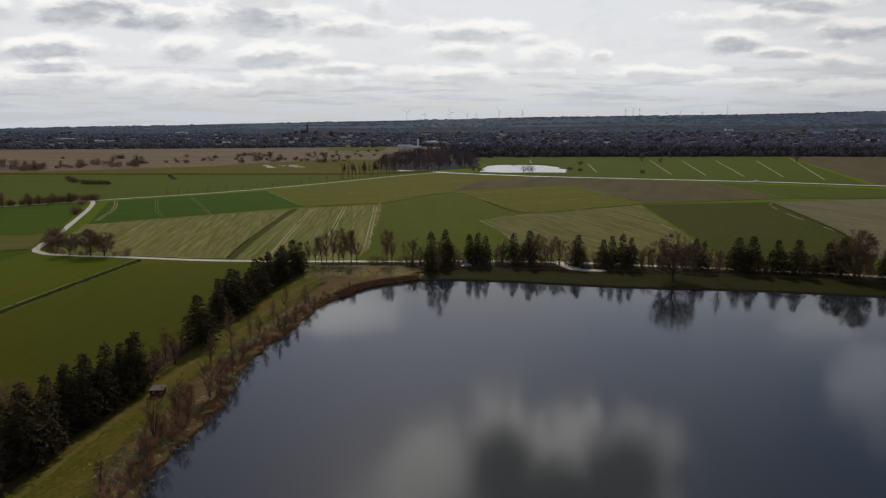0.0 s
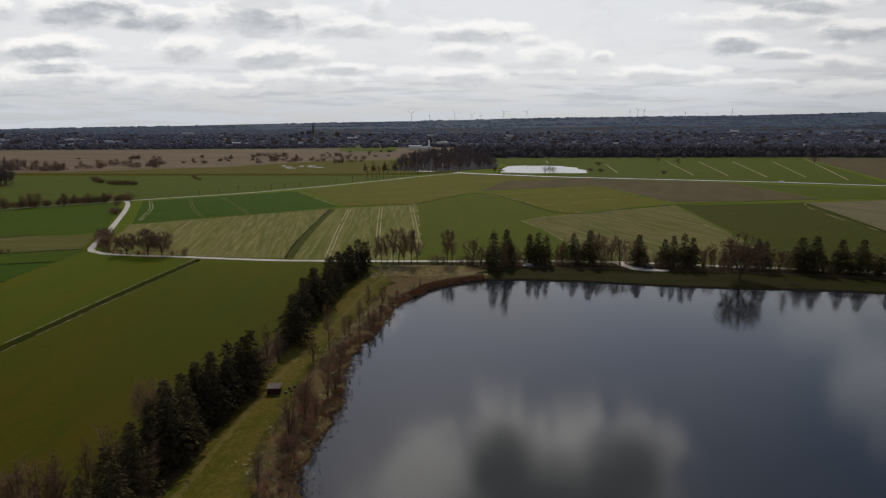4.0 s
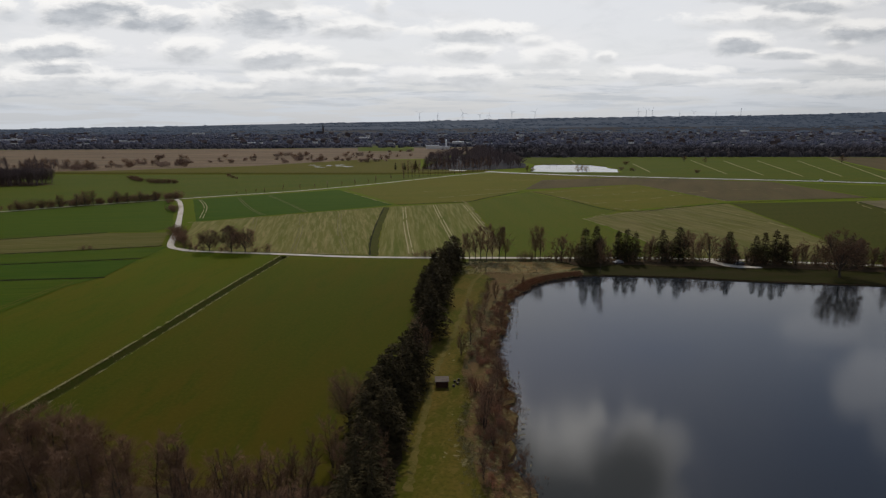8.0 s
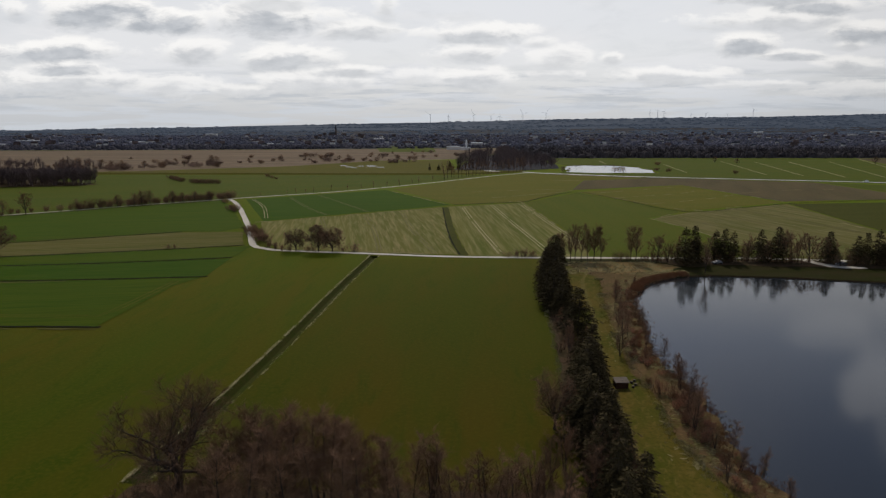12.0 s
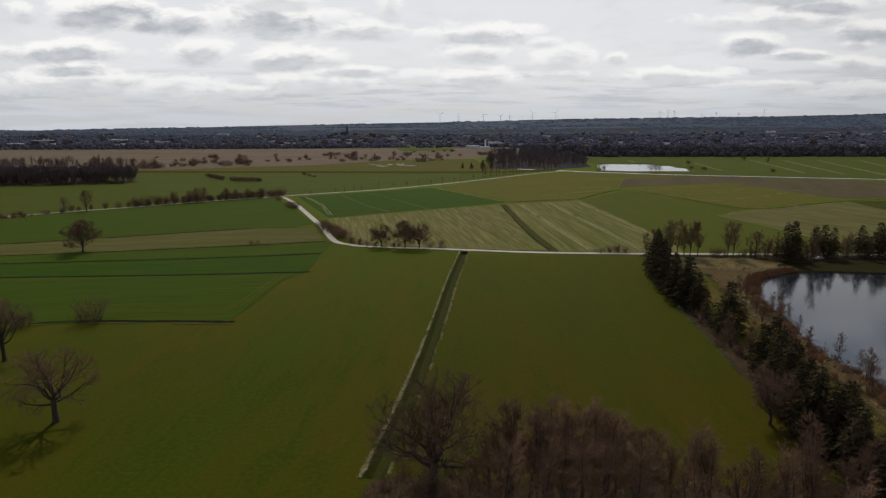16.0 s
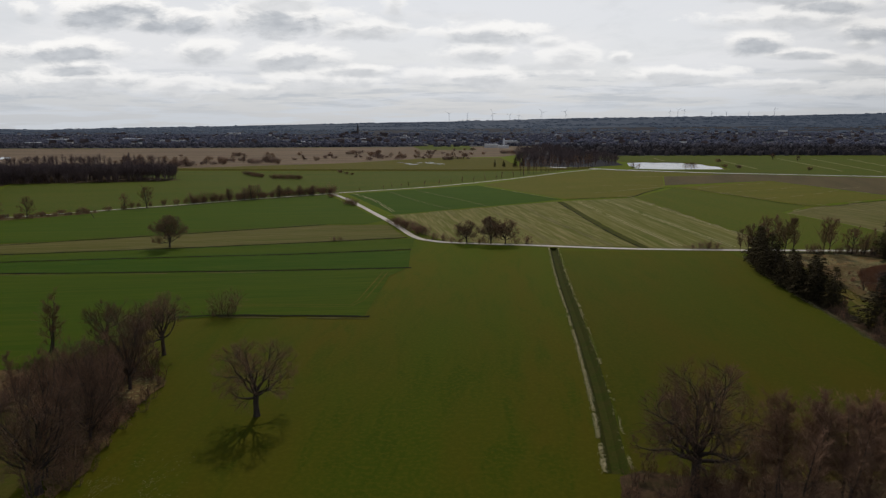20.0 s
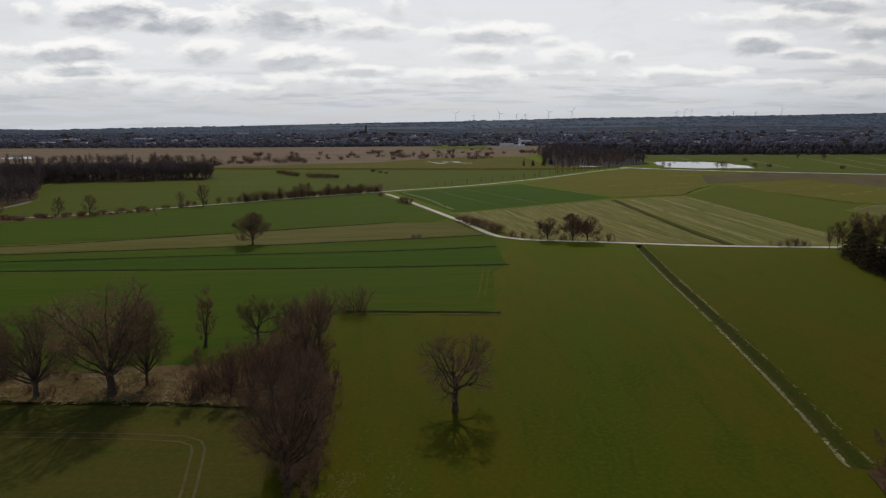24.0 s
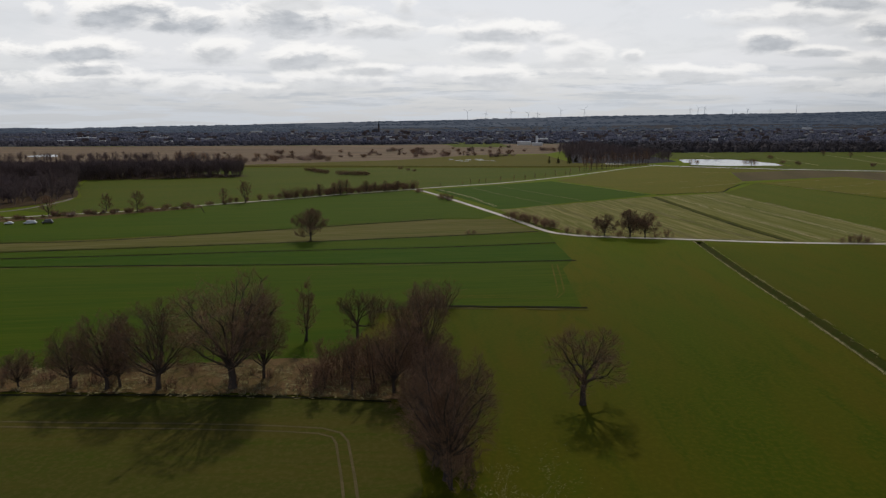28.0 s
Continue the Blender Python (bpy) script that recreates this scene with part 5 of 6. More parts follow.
# between the path and the water
for x, y, h, k in ((-50.5, 196, 9.5, "alder"), (-53.8, 169, 8, "alder"), (-57, 162, 12.5, "alder"), (-59.8, 154, 7.4, "clump"), (-52, 132.5, 9, "clump"), (-56.3, 113.5, 10.5, "clump"), (-54.8, 120.5, 10, "clump"), (-57.2, 96, 6.5, "clump"), (-50.2, 90, 4.8, "clump"), (-52, 186, 8, "alder"), (-47, 208, 7, "clump"), (-54, 178, 6, "clump"), (-51.5, 146, 7.5, "alder"), (-50.5, 139, 6, "alder"), (-47.5, 176, 6.5, "alder"), (-46, 189, 6, "clump"), (-53, 104, 7, "alder"), (-49.5, 167, 5.5, "alder"), (-50.5, 98, 5, "clump"), (-44, 201, 5, "alder")):
    plant(k, x, y, h, "thin bare tree between path and water", "bare trees on the bank")
for x, y, h, k in ((-50.8, 136, 5.6, "clump"), (-52.5, 121, 6.0, "clump"), (-54.8, 107, 4.8, "clump"), (-52.4, 157, 5.6, "alder"), (-47.4, 181, 5.2, "clump"), (-43.7, 207, 4.0, "clump"), (-53.8, 99, 4.8, "clump"), (-35.2, 229, 3.2, "clump")):
    plant(k, x, y, h, "small bare tree leaning at the water's edge", "bare trees on the bank", 1.3)
for x, y, h in ((-55, 128, 7), (-54, 124, 6.5), (-57, 131, 7.5), (-53.5, 119, 6), (-56.5, 117, 6.5), (-53, 114, 5.5), (-55, 110, 5.5), (-56, 123, 6), (-58, 136, 5.5), (-53.5, 141, 5), (-55, 147, 5.5), (-57, 153, 5), (-52.5, 104, 4.5), (-55.5, 102, 4), (-56, 96, 4), (-53, 160, 4.5), (-51.5, 172, 4.5), (-50, 183, 4)):
    plant("thicket", x, y, h * (0.58 if 108 < y < 133 else 0.42), "tall reddish-brown thicket on the bank", "shrubs on the bank")
for i in range(110):
    y = 84 + i * 1.35 + DICE.uniform(-1.2, 1.2)
    x = float(np.interp(y, [84, 96, 105, 122, 134, 147, 160, 174, 190, 205, 218, 231], [-48, -53, -53.5, -50.5, -49.6, -51, -51.5, -47, -45, -43, -39, -33]))
    if noise.noise((x * 0.09, y * 0.09, 2.0)) > -0.12:
        plant("willow", x - 1.3 + DICE.uniform(-4.0, 0.6), y, DICE.uniform(0.8, 2.2), "reddish-brown leafless shrub at the water's edge", "shrubs on the bank", 1.0)

# the grove in the foreground
for x, y, h in ((-139, 87, 15.5), (-136, 85, 16.5), (-133, 87, 17), (-131, 83, 16), (-128, 88, 17.4), (-125.5, 85, 17.6), (-122.5, 88, 17.2), (-120, 84, 17), (-117.5, 87, 16.5), (-114, 86, 16), (-127, 81, 16), (-121, 80, 15.5), (-134, 80, 15), (-142, 82, 14.5), (-115, 81, 14), (-111, 84, 13), (-140.5, 84, 14.5), (-137.5, 82, 15.5), (-134.5, 84.5, 16.5), (-132.3, 89, 16), (-129.5, 85.5, 17), (-126.7, 90, 16), (-124.3, 82.5, 16.5), (-121.3, 86, 17), (-118.8, 90, 15.5), (-116, 84, 15.5), (-112.5, 88, 14.5), (-130, 78, 15), (-124, 77, 15), (-118, 78, 14), (-108, 87, 12.5), (-144, 85, 13)):
    plant("alder", x, y, min(h, float(np.interp(x, [-150, -140, -134, -122, -117, -110], [5, 6.5, 15.5, 16.5, 14.2, 12]))), "tall bare alder in the lakeside grove", "lakeside grove", 1.4)
for x, y, h in ((-105, 86, 12.4), (-101, 83, 11), (-97, 87, 10.5), (-93.5, 85, 10.2), (-90, 86, 9), (-109, 80, 12), (-146, 86, 12), (-149, 84, 10), (-152, 80, 10), (-87, 82, 9), (-144, 78, 12), (-138, 76, 12), (-147, 86, 7.5), (-142, 86, 8), (-150.5, 85, 7), (-141, 90, 8), (-153, 86, 6), (-104, 88, 12.2), (-93, 88, 9), (-89, 89, 9), (-85.5, 87, 9), (-96, 84, 8.5), (-99.5, 88, 7)):
    plant("clump", x, y, h * (0.5 if x < -140 else 1.0), "bare twiggy tree at the edge of the grove", "lakeside grove", 1.3)
for i in range(30):
    plant("shrub", DICE.uniform(-152, -80), DICE.uniform(77, 91), DICE.uniform(2, 4), "bare undergrowth in the grove", "grove undergrowth")

# the row of bare trees on the brush strip
for x, y, h, k, w in ((-324.3, 115.5, 8, "ash", 1), (-314, 116, 13, "ash", 1.1), (-306.6, 115.5, 15.7, "ash", 1.1), (-304.6, 116.5, 14, "ash", .8), (-296.7, 116, 17.5, "ash", 1.25), (-282.5, 117, 24.5, "ash", 1.3), (-278, 122, 17, "ash", .8), (-275, 144.5, 14.5, "clump", 1.1), (-264.5, 117, 10.5, "alder", 1.1), (-263.5, 147, 11.8, "oak", .8),
                      (-247.9, 143.5, 15, "oak", .8), (-252, 140, 12, "ash", .9), (-239.8, 86.5, 20.5, "ash", 1.1), (-241.5, 90, 14, "clump", 1), (-239, 84, 10, "clump", 1), (-255, 118, 11.5, "clump", 1.1), (-259, 117, 11, "clump", 1.1), (-251, 116, 15, "ash", .8), (-247, 118, 14, "clump", 1.1), (-245.5, 123.5, 19, "ash", .75), (-243.5, 111, 14, "ash", .8), (-240.5, 101, 15, "ash", .8), (-242.5, 97, 12, "clump", 1),
                      (-336, 116, 9, "ash", 1)):
    plant(k, x, y, h, "bare tree in the row beside the grass field", "bare tree row", w)
for i in range(52):
    x = DICE.uniform(-336, -238)
    plant("shrub", x, DICE.uniform(114.5, 129) if x < -250 else DICE.uniform(96, 130), DICE.uniform(1.2, 3.6) if x < -268 else DICE.uniform(2.5, 4.5), "brown bramble thicket under the bare trees", "thicket under the tree row", 1.3)

for x, y, h in ((-266, 119, 8), (-262, 122, 9), (-257, 124, 9.5), (-253, 121, 9), (-249, 127, 9), (-246, 116, 8), (-258, 130, 8), (-264, 126, 7), (-244, 106, 8), (-241, 96, 7), (-238, 90, 6), (-247, 134, 8), (-254, 134, 8)):
    plant("bush", x, y, h, "tall brown thicket under the bare trees", "thicket under the tree row", 1.2)

for x, y, h in ((-239.5, 105, 3), (-238, 99, 2.6), (-236.5, 93, 2.4), (-240, 112, 3.2), (-240, 119, 3.4), (-236, 88, 2.2), (-237.5, 84, 3), (-240.5, 126, 3), (-245, 131, 2.6), (-250, 134, 2.8)):
    plant("shrub", x, y, h, "brown bramble thicket at the meadow's edge", "thicket under the tree row", 1.2)
for x, y, h in ((-152, 92, 2.6), (-149, 94, 3), (-146, 92.5, 3.2), (-154, 88, 2.8), (-143, 93.5, 2.6), (-72, 150, 4), (-73.5, 157, 3.6), (-71.5, 161, 3.4), (-72.5, 176, 3.2), (-71.5, 181, 3.4)):
    plant("shrub", x, y, h, "bare undergrowth at the edge of the trees", "grove undergrowth", 1.2)

# hedges and road trees
def hedge(pts, step, lo, hi, label, group, kind="shrub", off=3.5):
    for p in spline(pts, step):
        plant(kind, p.x + DICE.uniform(-1, 1), p.y + off + DICE.uniform(-1, 1), DICE.uniform(lo, hi), label, group, 1.25)


hedge(ROAD_B[:4], 4.0, 4.5, 8.0, "bare bushy hedge tree beside the lane", "hedge along the lane", "bush", 5.0)
hedge(ROAD_B[:4], 5.5, 2.2, 4.2, "dense bare hedge bush beside the lane", "hedge along the lane", "shrub", 5.5)
hedge(ROAD_B[3:5], 6.0, 3.5, 5.5, "bare bushy hedge tree beside the lane", "hedge along the lane", "bush", 5.0)
hedge([(-290, 515), (-320, 488), (-350, 462)], 7.0, 3.0, 5.0, "bare hedge bush beside the lane", "hedge along the lane", "shrub", 9.0)
hedge(ROAD_B[4:8], 9.0, 2.0, 4.0, "bare hedge bush beside the lane", "hedge along the lane", "shrub", -4.5)
for x, y, h in ((-452, 366, 11), (-434, 367, 12.6), (-399.5, 412, 10), (-386, 415, 14.4), (-346, 456, 9), (-333, 466, 11), (-329, 470, 11), (-316, 480, 9.5), (-303, 489, 8.5), (-294, 496, 8), (-475, 348, 12), (-500, 330, 12), (-337, 462, 9.5), (-310, 484, 8)):
    plant("round", x, y, h, "bare roadside tree beside the lane", "trees along the lane")
for x, y, h in ((-237, 540, 5.5), (-230, 545, 5), (-224, 550, 5.5), (-244, 536, 4.5), (-211, 562, 6.5), (-198, 574, 6.5), (-177, 596, 7), (-154.5, 622, 7.2), (-143, 634, 6), (-137, 646, 8), (-123, 670, 8), (-111, 686, 9), (-187, 586, 6), (-166, 610, 6), (-262, 520, 4)):
    plant("clump", x, y + 4, h, "small bare roadside tree", "trees along the track")
for i in range(26):
    x = -112 + i * 4.2 + DICE.uniform(-1.5, 1.5)
    plant("alder", x, float(np.interp(x, [-112, -77, -38, 0], [705, 752, 800, 838])) + DICE.uniform(2, 14), DICE.uniform(15, 21), "tall bare roadside tree near the pond", "avenue near the pond")
for x, y, h in ((-420, 712, 4.5), (-412, 700, 4.8), (-403, 688, 5), (-394, 676, 4.6), (-371, 657, 5), (-363, 654, 5.4), (-354, 651, 5.6), (-346, 650, 5), (-318, 742, 4.5), (-308, 722, 3.2), (-300, 708, 3), (172, 860, 5), (180, 836, 5), (103, 808, 9), (109, 806, 9.5), (114, 808, 8.5), (46, 815, 7), (40, 822, 8), (250, 800, 5), (345, 1010, 9), (212, 985, 6), (560, 1010, 12), (330, 1060, 10)):
    plant("shrub" if h < 7 else "round", x, y, h, "dark bush in the open pasture", "pasture bushes", 1.4)
for x, y, h in ((-533, 985, 11), (-522, 1009, 13), (-486, 1009, 16), (-478, 1012, 14), (-436, 1040, 9), (-399, 1090, 9), (-322, 1125, 15), (-362, 1124, 8), (-192, 1040, 15), (-174, 1070, 12), (-552, 860, 15), (-570, 870, 14), (-590, 880, 15), (-610, 880, 14), (-630, 890, 16), (-650, 890, 15), (-540, 900, 12), (-500, 940, 10), (-300, 1110, 11), (-285, 1120, 12), (-250, 1090, 9), (-240, 1200, 10), (-340, 1250, 11), (-420, 1180, 9)):
    plant("round", x, y, h * 0.9, "bare tree in the reed marsh", "marsh trees", 1.2)
    for i in range(2):
        plant("willow", x + DICE.uniform(-14, 14), y + DICE.uniform(-8, 8), h * DICE.uniform(0.35, 0.6), "brown bush in the reed marsh", "marsh bushes", 1.6)


for x, y, h in ((-133, 858, 9.9), (-121, 858, 9), (-106, 858, 12.9), (-94, 880, 11)):
    plant("spruce", x, y, h, "small dark conifer near the pond", "conifers near the pond", 0.8)
MARSH = random.Random(31)
for i in range(60):
    x = MARSH.uniform(-720, -60)
    y = float(np.interp(x, [-720, -528, -348, -60], [830, 850, 960, 1240])) + MARSH.choice((20, 60, 90, 200, 330)) + MARSH.uniform(-15, 15)
    plant(MARSH.choice(("willow", "bush")), x, y, MARSH.uniform(4, 10), "brown bush in the reed marsh", "marsh bushes", 1.7)


for i in range(64):
    t = i / 63
    x, y = -525 + 118 * t, float(np.interp(-525 + 118 * t, [-530, -500, -474, -448, -424, -404], [308, 324, 339, 355, 373, 390]))
    plant(DICE.choice(("shrub", "willow", "bush")), x + DICE.uniform(-2, 2), y + DICE.uniform(-3, 9), DICE.uniform(1.5, 3.6), "brown scrub bush beside the lane", "scrub along the lane", 1.3)
for x, y in ((-412, 704), (-399, 683), (-390, 673), (-374, 658), (-367, 655), (-359, 652), (-350, 650), (-343, 649), (-406, 694)):
    plant("bush", x, y, DICE.uniform(4.4, 5.6), "dense dark bush in the open pasture", "pasture bushes", 1.8)


# ---- reeds and grass, too many to count ----
def tufts(name, spots, height, r, mat, label, category, each=5, low=-0.1):
    g, rnd = Geo(), random.Random(len(spots))
    for x, y in spots:
        for i in range(each):
            p = Vector((x + rnd.uniform(-0.35, 0.35), y + rnd.uniform(-0.35, 0.35), low))
            g.spike(p, p + Vector((rnd.uniform(-0.35, 0.35), rnd.uniform(-0.35, 0.35), height * rnd.uniform(0.6, 1.1))), r)
    return tagged(part(name, g, mat), label, category, "", "stuff")


def along(line, half, n, seed, spread=0.4):
    rnd, out = random.Random(seed), []
    for i in range(n):
        k = rnd.randrange(len(line) - 1)
        p = line[k].lerp(line[k + 1], rnd.random())
        d = line[k + 1] - line[k]
        s = Vector((-d.y, d.x, 0)).normalized()
        o = half + rnd.gauss(0, spread)
        out.append((p.x + s.x * o, p.y + s.y * o))
    return out


def mats(name, spots, size, z, mat, label, category):
    """Small ragged mats of flattened dead grass lying on the ground."""
    g, rnd = Geo(), random.Random(len(spots) + 1)
    for x, y in spots:
        n, turn, a, b = len(g.v), rnd.uniform(0, 6.28), size * rnd.uniform(0.5, 1.6), size * rnd.uniform(0.2, 0.55)
        for i in range(6):
            w, r = i * 1.047, rnd.uniform(0.55, 1.15)
            px, py = math.cos(w) * a * r, math.sin(w) * b * r
            g.v.append((x + px * math.cos(turn) - py * math.sin(turn), y + px * math.sin(turn) + py * math.cos(turn), z + rnd.uniform(0.0, 0.03)))
        g.f.append(tuple(range(n, n + 6)))
    return tagged(part(name, g, mat), label, category, "", "stuff")


def patchy(spots, grain, level, seed):
    """Those spots that fall where the grass is worn."""
    return [p for p in spots if noise.noise((p[0] * grain, p[1] * grain, seed)) > level]


mats("dry_grass", patchy(along(DITCH_PATH, -2.05, 5200, 1, 0.22), 0.30, -0.30, 5.0), 0.15, 0.19, STRAW, "pale dry grass along one lip of the ditch", "grass")
mats("dry_grass", [p for p in patchy(along(DITCH_PATH, 2.05, 4000, 2, 0.24), 0.30, -0.10, 8.0) if p[1] > 170 or noise.noise((p[0], p[1] * 0.2, 1)) > 0.1], 0.14, 0.19, STRAW, "pale dry grass in patches along the other lip of the ditch", "grass")
tufts("dry_grass", along(DITCH_PATH, -2.1, 260, 3, 0.2) + along(DITCH_PATH, 2.1, 180, 4, 0.25), 0.25, 0.04, STRAW, "upright dry stalks along the ditch", "grass", 4)
mats("dry_grass", patchy([(random.gauss(-229, 4.0), random.gauss(85, 6)) for i in range(1500)], 0.2, -0.1, 3.0), 0.12, 0.01, EDGE, "pale flattened grass scattered beside the bare tree", "grass")
mats("dry_grass", patchy([(random.uniform(-58, -8), random.uniform(245, 269)) for i in range(1500)], 0.12, -0.15, 6.0), 0.8, 0.05, EDGE, "tan flattened reed straw at the lake's corner", "grass")
mats("dry_grass", patchy([(random.uniform(-338, -242), random.uniform(112.5, 130)) for i in range(1500)], 0.15, -0.05, 2.0), 0.55, 0.21, EDGE, "straw-coloured dead grass between the bare trees", "grass")
BANK_EDGE = spline([(-57, 88), (-58.6, 100), (-60, 112), (-58.4, 124), (-58.6, 134), (-60, 143), (-58, 158), (-54.5, 189), (-49, 220), (-46, 238)], 2)
tufts("dry_grass", [p for p in along(BANK_EDGE, 0.0, 2600, 11, 0.9) if noise.noise((p[0] * 0.12, p[1] * 0.12, 4)) > 0.05], 0.5, 0.05, STRAW, "pale dry grass between the mown strip and the brush", "grass", 4)
tufts("grass_tufts", along(BANK_EDGE, 0.3, 1200, 12, 0.9), 0.3, 0.06, BANK, "green grass tufts growing into the brush", "grass", 4)
NEAR_SHORE = spline(SHORE[1:16], 2.0)
mats("dry_grass", patchy(along(NEAR_SHORE, 4.5, 2600, 15, 2.6), 0.13, -0.05, 9.0), 0.5, 0.04, EDGE, "bleached flattened grass in patches on the bank", "grass")
mats("dry_grass", patchy(along(BANK_EDGE, -1.2, 900, 16, 1.6), 0.10, -0.05, 4.0), 0.45, 0.04, PATH, "yellowed worn grass beside the brush", "grass")
tufts("reeds", [p for p in along(NEAR_SHORE, 0.9, 3400, 4, 1.5) if noise.noise((p[0] * 0.3, p[1] * 0.3, 7)) > -0.12], 0.9, 0.035, REED, "brown reeds along the water's edge", "reeds")
tufts("dry_grass", [p for p in along(NEAR_SHORE, 3.6, 3000, 14, 2.0) if noise.noise((p[0] * 0.17, p[1] * 0.17, 3)) > 0.1], 0.6, 0.045, STRAW, "bleached dry grass in patches on the bank", "grass", 5)
tufts("reeds", along(spline([(-37, 219), (-30, 232), (-20, 240), (-10, 244.5)], 2), 0.8, 1500, 5, 0.9), 1.7, 0.05, REED, "dense reddish-brown reed bed in the lake's corner", "reeds")
tufts("dry_grass", [(random.uniform(-56, -26), random.uniform(244, 266)) for i in range(260)], 0.7, 0.06, STRAW, "pale dry grass at the lake's corner", "grass")
tufts("dry_grass", along(spline([(-61.5, 263), (-69.5, 219), (-72.7, 191), (-73.7, 173), (-75.8, 151), (-77.2, 137), (-77.8, 125), (-79, 108)], 4), 0.0, 1000, 6, 0.5), 0.6, 0.06, STRAW, "pale dry grass at the meadow's edge", "grass")
tufts("dry_grass", [(random.uniform(-336, -252), random.uniform(114, 129)) for i in range(1500)], 0.7, 0.07, STRAW, "pale dry grass and brambles under the bare trees", "grass")


def woods(name, spots, lo, hi, width, spikes, mat, label, seed, thick=0.02):
    """Far bare trees: a stem and boughs that reach the skin of a round crown, each, in one mesh."""
    g, rnd = Geo(), random.Random(seed)
    for x, y in spots:
        h, r = rnd.uniform(lo, hi), width * rnd.uniform(0.42, 0.68)
        g.spike(Vector((x, y, -0.3)), Vector((x, y, h * 0.85)), width * 0.035)
        for i in range(spikes):
            w, a = rnd.uniform(0, 6.28), rnd.uniform(0.0, 1.75)
            q = Vector((x + math.cos(w) * math.sin(a) * r, y + math.sin(w) * math.sin(a) * r, h * (0.56 + 0.44 * math.cos(a))))
            p = Vector((x, y, min(q.z * 0.75, h * rnd.uniform(0.15, 0.6))))
            m = p.lerp(q, 0.55)
            g.spike(p, q, width * thick)
            for j in range(2):
                g.spike(m, q + Vector((rnd.uniform(-1, 1), rnd.uniform(-1, 1), rnd.uniform(-0.6, 0.9))) * r * 0.35, width * thick * 0.7)
    return tagged(part(name, g, mat), label, "woods", "", "stuff")


def crowns(name, spots, lo, hi, wide, mat, label, seed):
    """Distant tree tops: an uneven dome each, in one mesh."""
    g, rnd = Geo(), random.Random(seed)
    for x, y in spots:
        h, r, b = rnd.uniform(lo, hi), wide * rnd.uniform(0.3, 0.65), hill_height(x, y) if y > 2600 else 0.0
        n, turn = len(g.v), rnd.uniform(0, 6.28)
        for z, k in ((-0.05, 1.0), (0.5, 0.86), (0.85, 0.5)):
            for j in range(6):
                w, q = turn + j * math.pi / 3, r * k * rnd.uniform(0.7, 1.25)
                g.v.append((x + math.cos(w) * q, y + math.sin(w) * q, b + h * z * rnd.uniform(0.9, 1.1)))
        g.v.append((x + rnd.uniform(-0.2, 0.2) * r, y, b + h))
        for i in (0, 6):
            g.f += [(n + i + j, n + i + (j + 1) % 6, n + i + 6 + (j + 1) % 6, n + i + 6 + j) for j in range(6)]
        g.f += [(n + 12 + j, n + 12 + (j + 1) % 6, n + 18) for j in range(6)]
    return tagged(part(name, g, mat), label, "woods", "", "stuff")


def belts(spots, size, level):
    """Keeps the spots that lie in belts stretched along x, with open land between them."""
    return [p for p in spots if noise.noise((p[0] / (size * 4), p[1] / size, 1.7)) + 0.5 * noise.noise((p[0] / size, p[1] / (size * 0.4), 8.2)) > level]


def scatter(poly, n, seed):
    rnd, out = random.Random(seed), []
    x0, x1 = min(p[0] for p in poly), max(p[0] for p in poly)
    y0, y1 = min(p[1] for p in poly), max(p[1] for p in poly)
    while len(out) < n:
        p = (rnd.uniform(x0, x1), rnd.uniform(y0, y1))
        if inside(p, poly):
            out.append(p)
    return out


LEFT_WOOD = [(-585, 590), (-470, 628), (-475, 665), (-560, 680), (-760, 640), (-720, 560)]
LANE_WOOD = [(-520, 440), (-590, 560), (-720, 560), (-760, 640), (-1100, 700), (-1100, 330), (-640, 320), (-535, 375), (-525, 410)]
POND_WOOD = [(-100, 880), (-20, 855), (45, 900), (58, 1000), (35, 1200), (30, 1500), (-60, 1300), (-90, 1100)]
BAND_WOOD = [(35, 1200), (650, 1225), (930, 1205), (1700, 1000), (1800, 1250), (900, 1420), (40, 1450)]
TOWN_EDGE = [(-2000, 1540), (-1100, 1600), (-700, 1660), (20, 1800), (40, 1450), (900, 1420), (2000, 1200), (2600, 1900), (-2600, 1900)]
TOWN = [(-3200, 1900), (2900, 1900), (4200, 3600), (-4200, 3600)]
woods("woods", scatter(LEFT_WOOD, 800, 1), 13, 18, 10, 24, WOODS, "dense bare wood beside the pasture", 1)
woods("woods", scatter(LANE_WOOD, 800, 2), 9, 19, 10, 20, WOODS, "bare mixed wood beside the village lane", 2)
woods("woods", scatter([(-514, 414), (-522, 445), (-570, 520), (-640, 520), (-640, 330), (-548, 366)], 220, 12), 6, 13, 9, 20, WOODS, "bare mixed wood beside the village lane", 12)
woods("woods", scatter([(-760, 800), (-600, 815), (-560, 850), (-640, 930), (-1300, 900), (-1300, 760)], 260, 3), 11, 17, 9, 16, WOODS, "bare trees at the edge of the marsh", 3)
woods("woods", scatter(POND_WOOD, 270, 4), 11, 20, 12, 20, WOODS, "tall bare wood beside the pond", 4)
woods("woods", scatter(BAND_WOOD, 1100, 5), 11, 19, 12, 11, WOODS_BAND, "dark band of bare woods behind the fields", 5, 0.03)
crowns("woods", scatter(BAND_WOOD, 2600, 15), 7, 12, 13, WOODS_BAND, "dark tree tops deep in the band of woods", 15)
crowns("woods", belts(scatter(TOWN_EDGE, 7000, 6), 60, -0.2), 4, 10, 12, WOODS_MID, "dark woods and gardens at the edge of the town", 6)
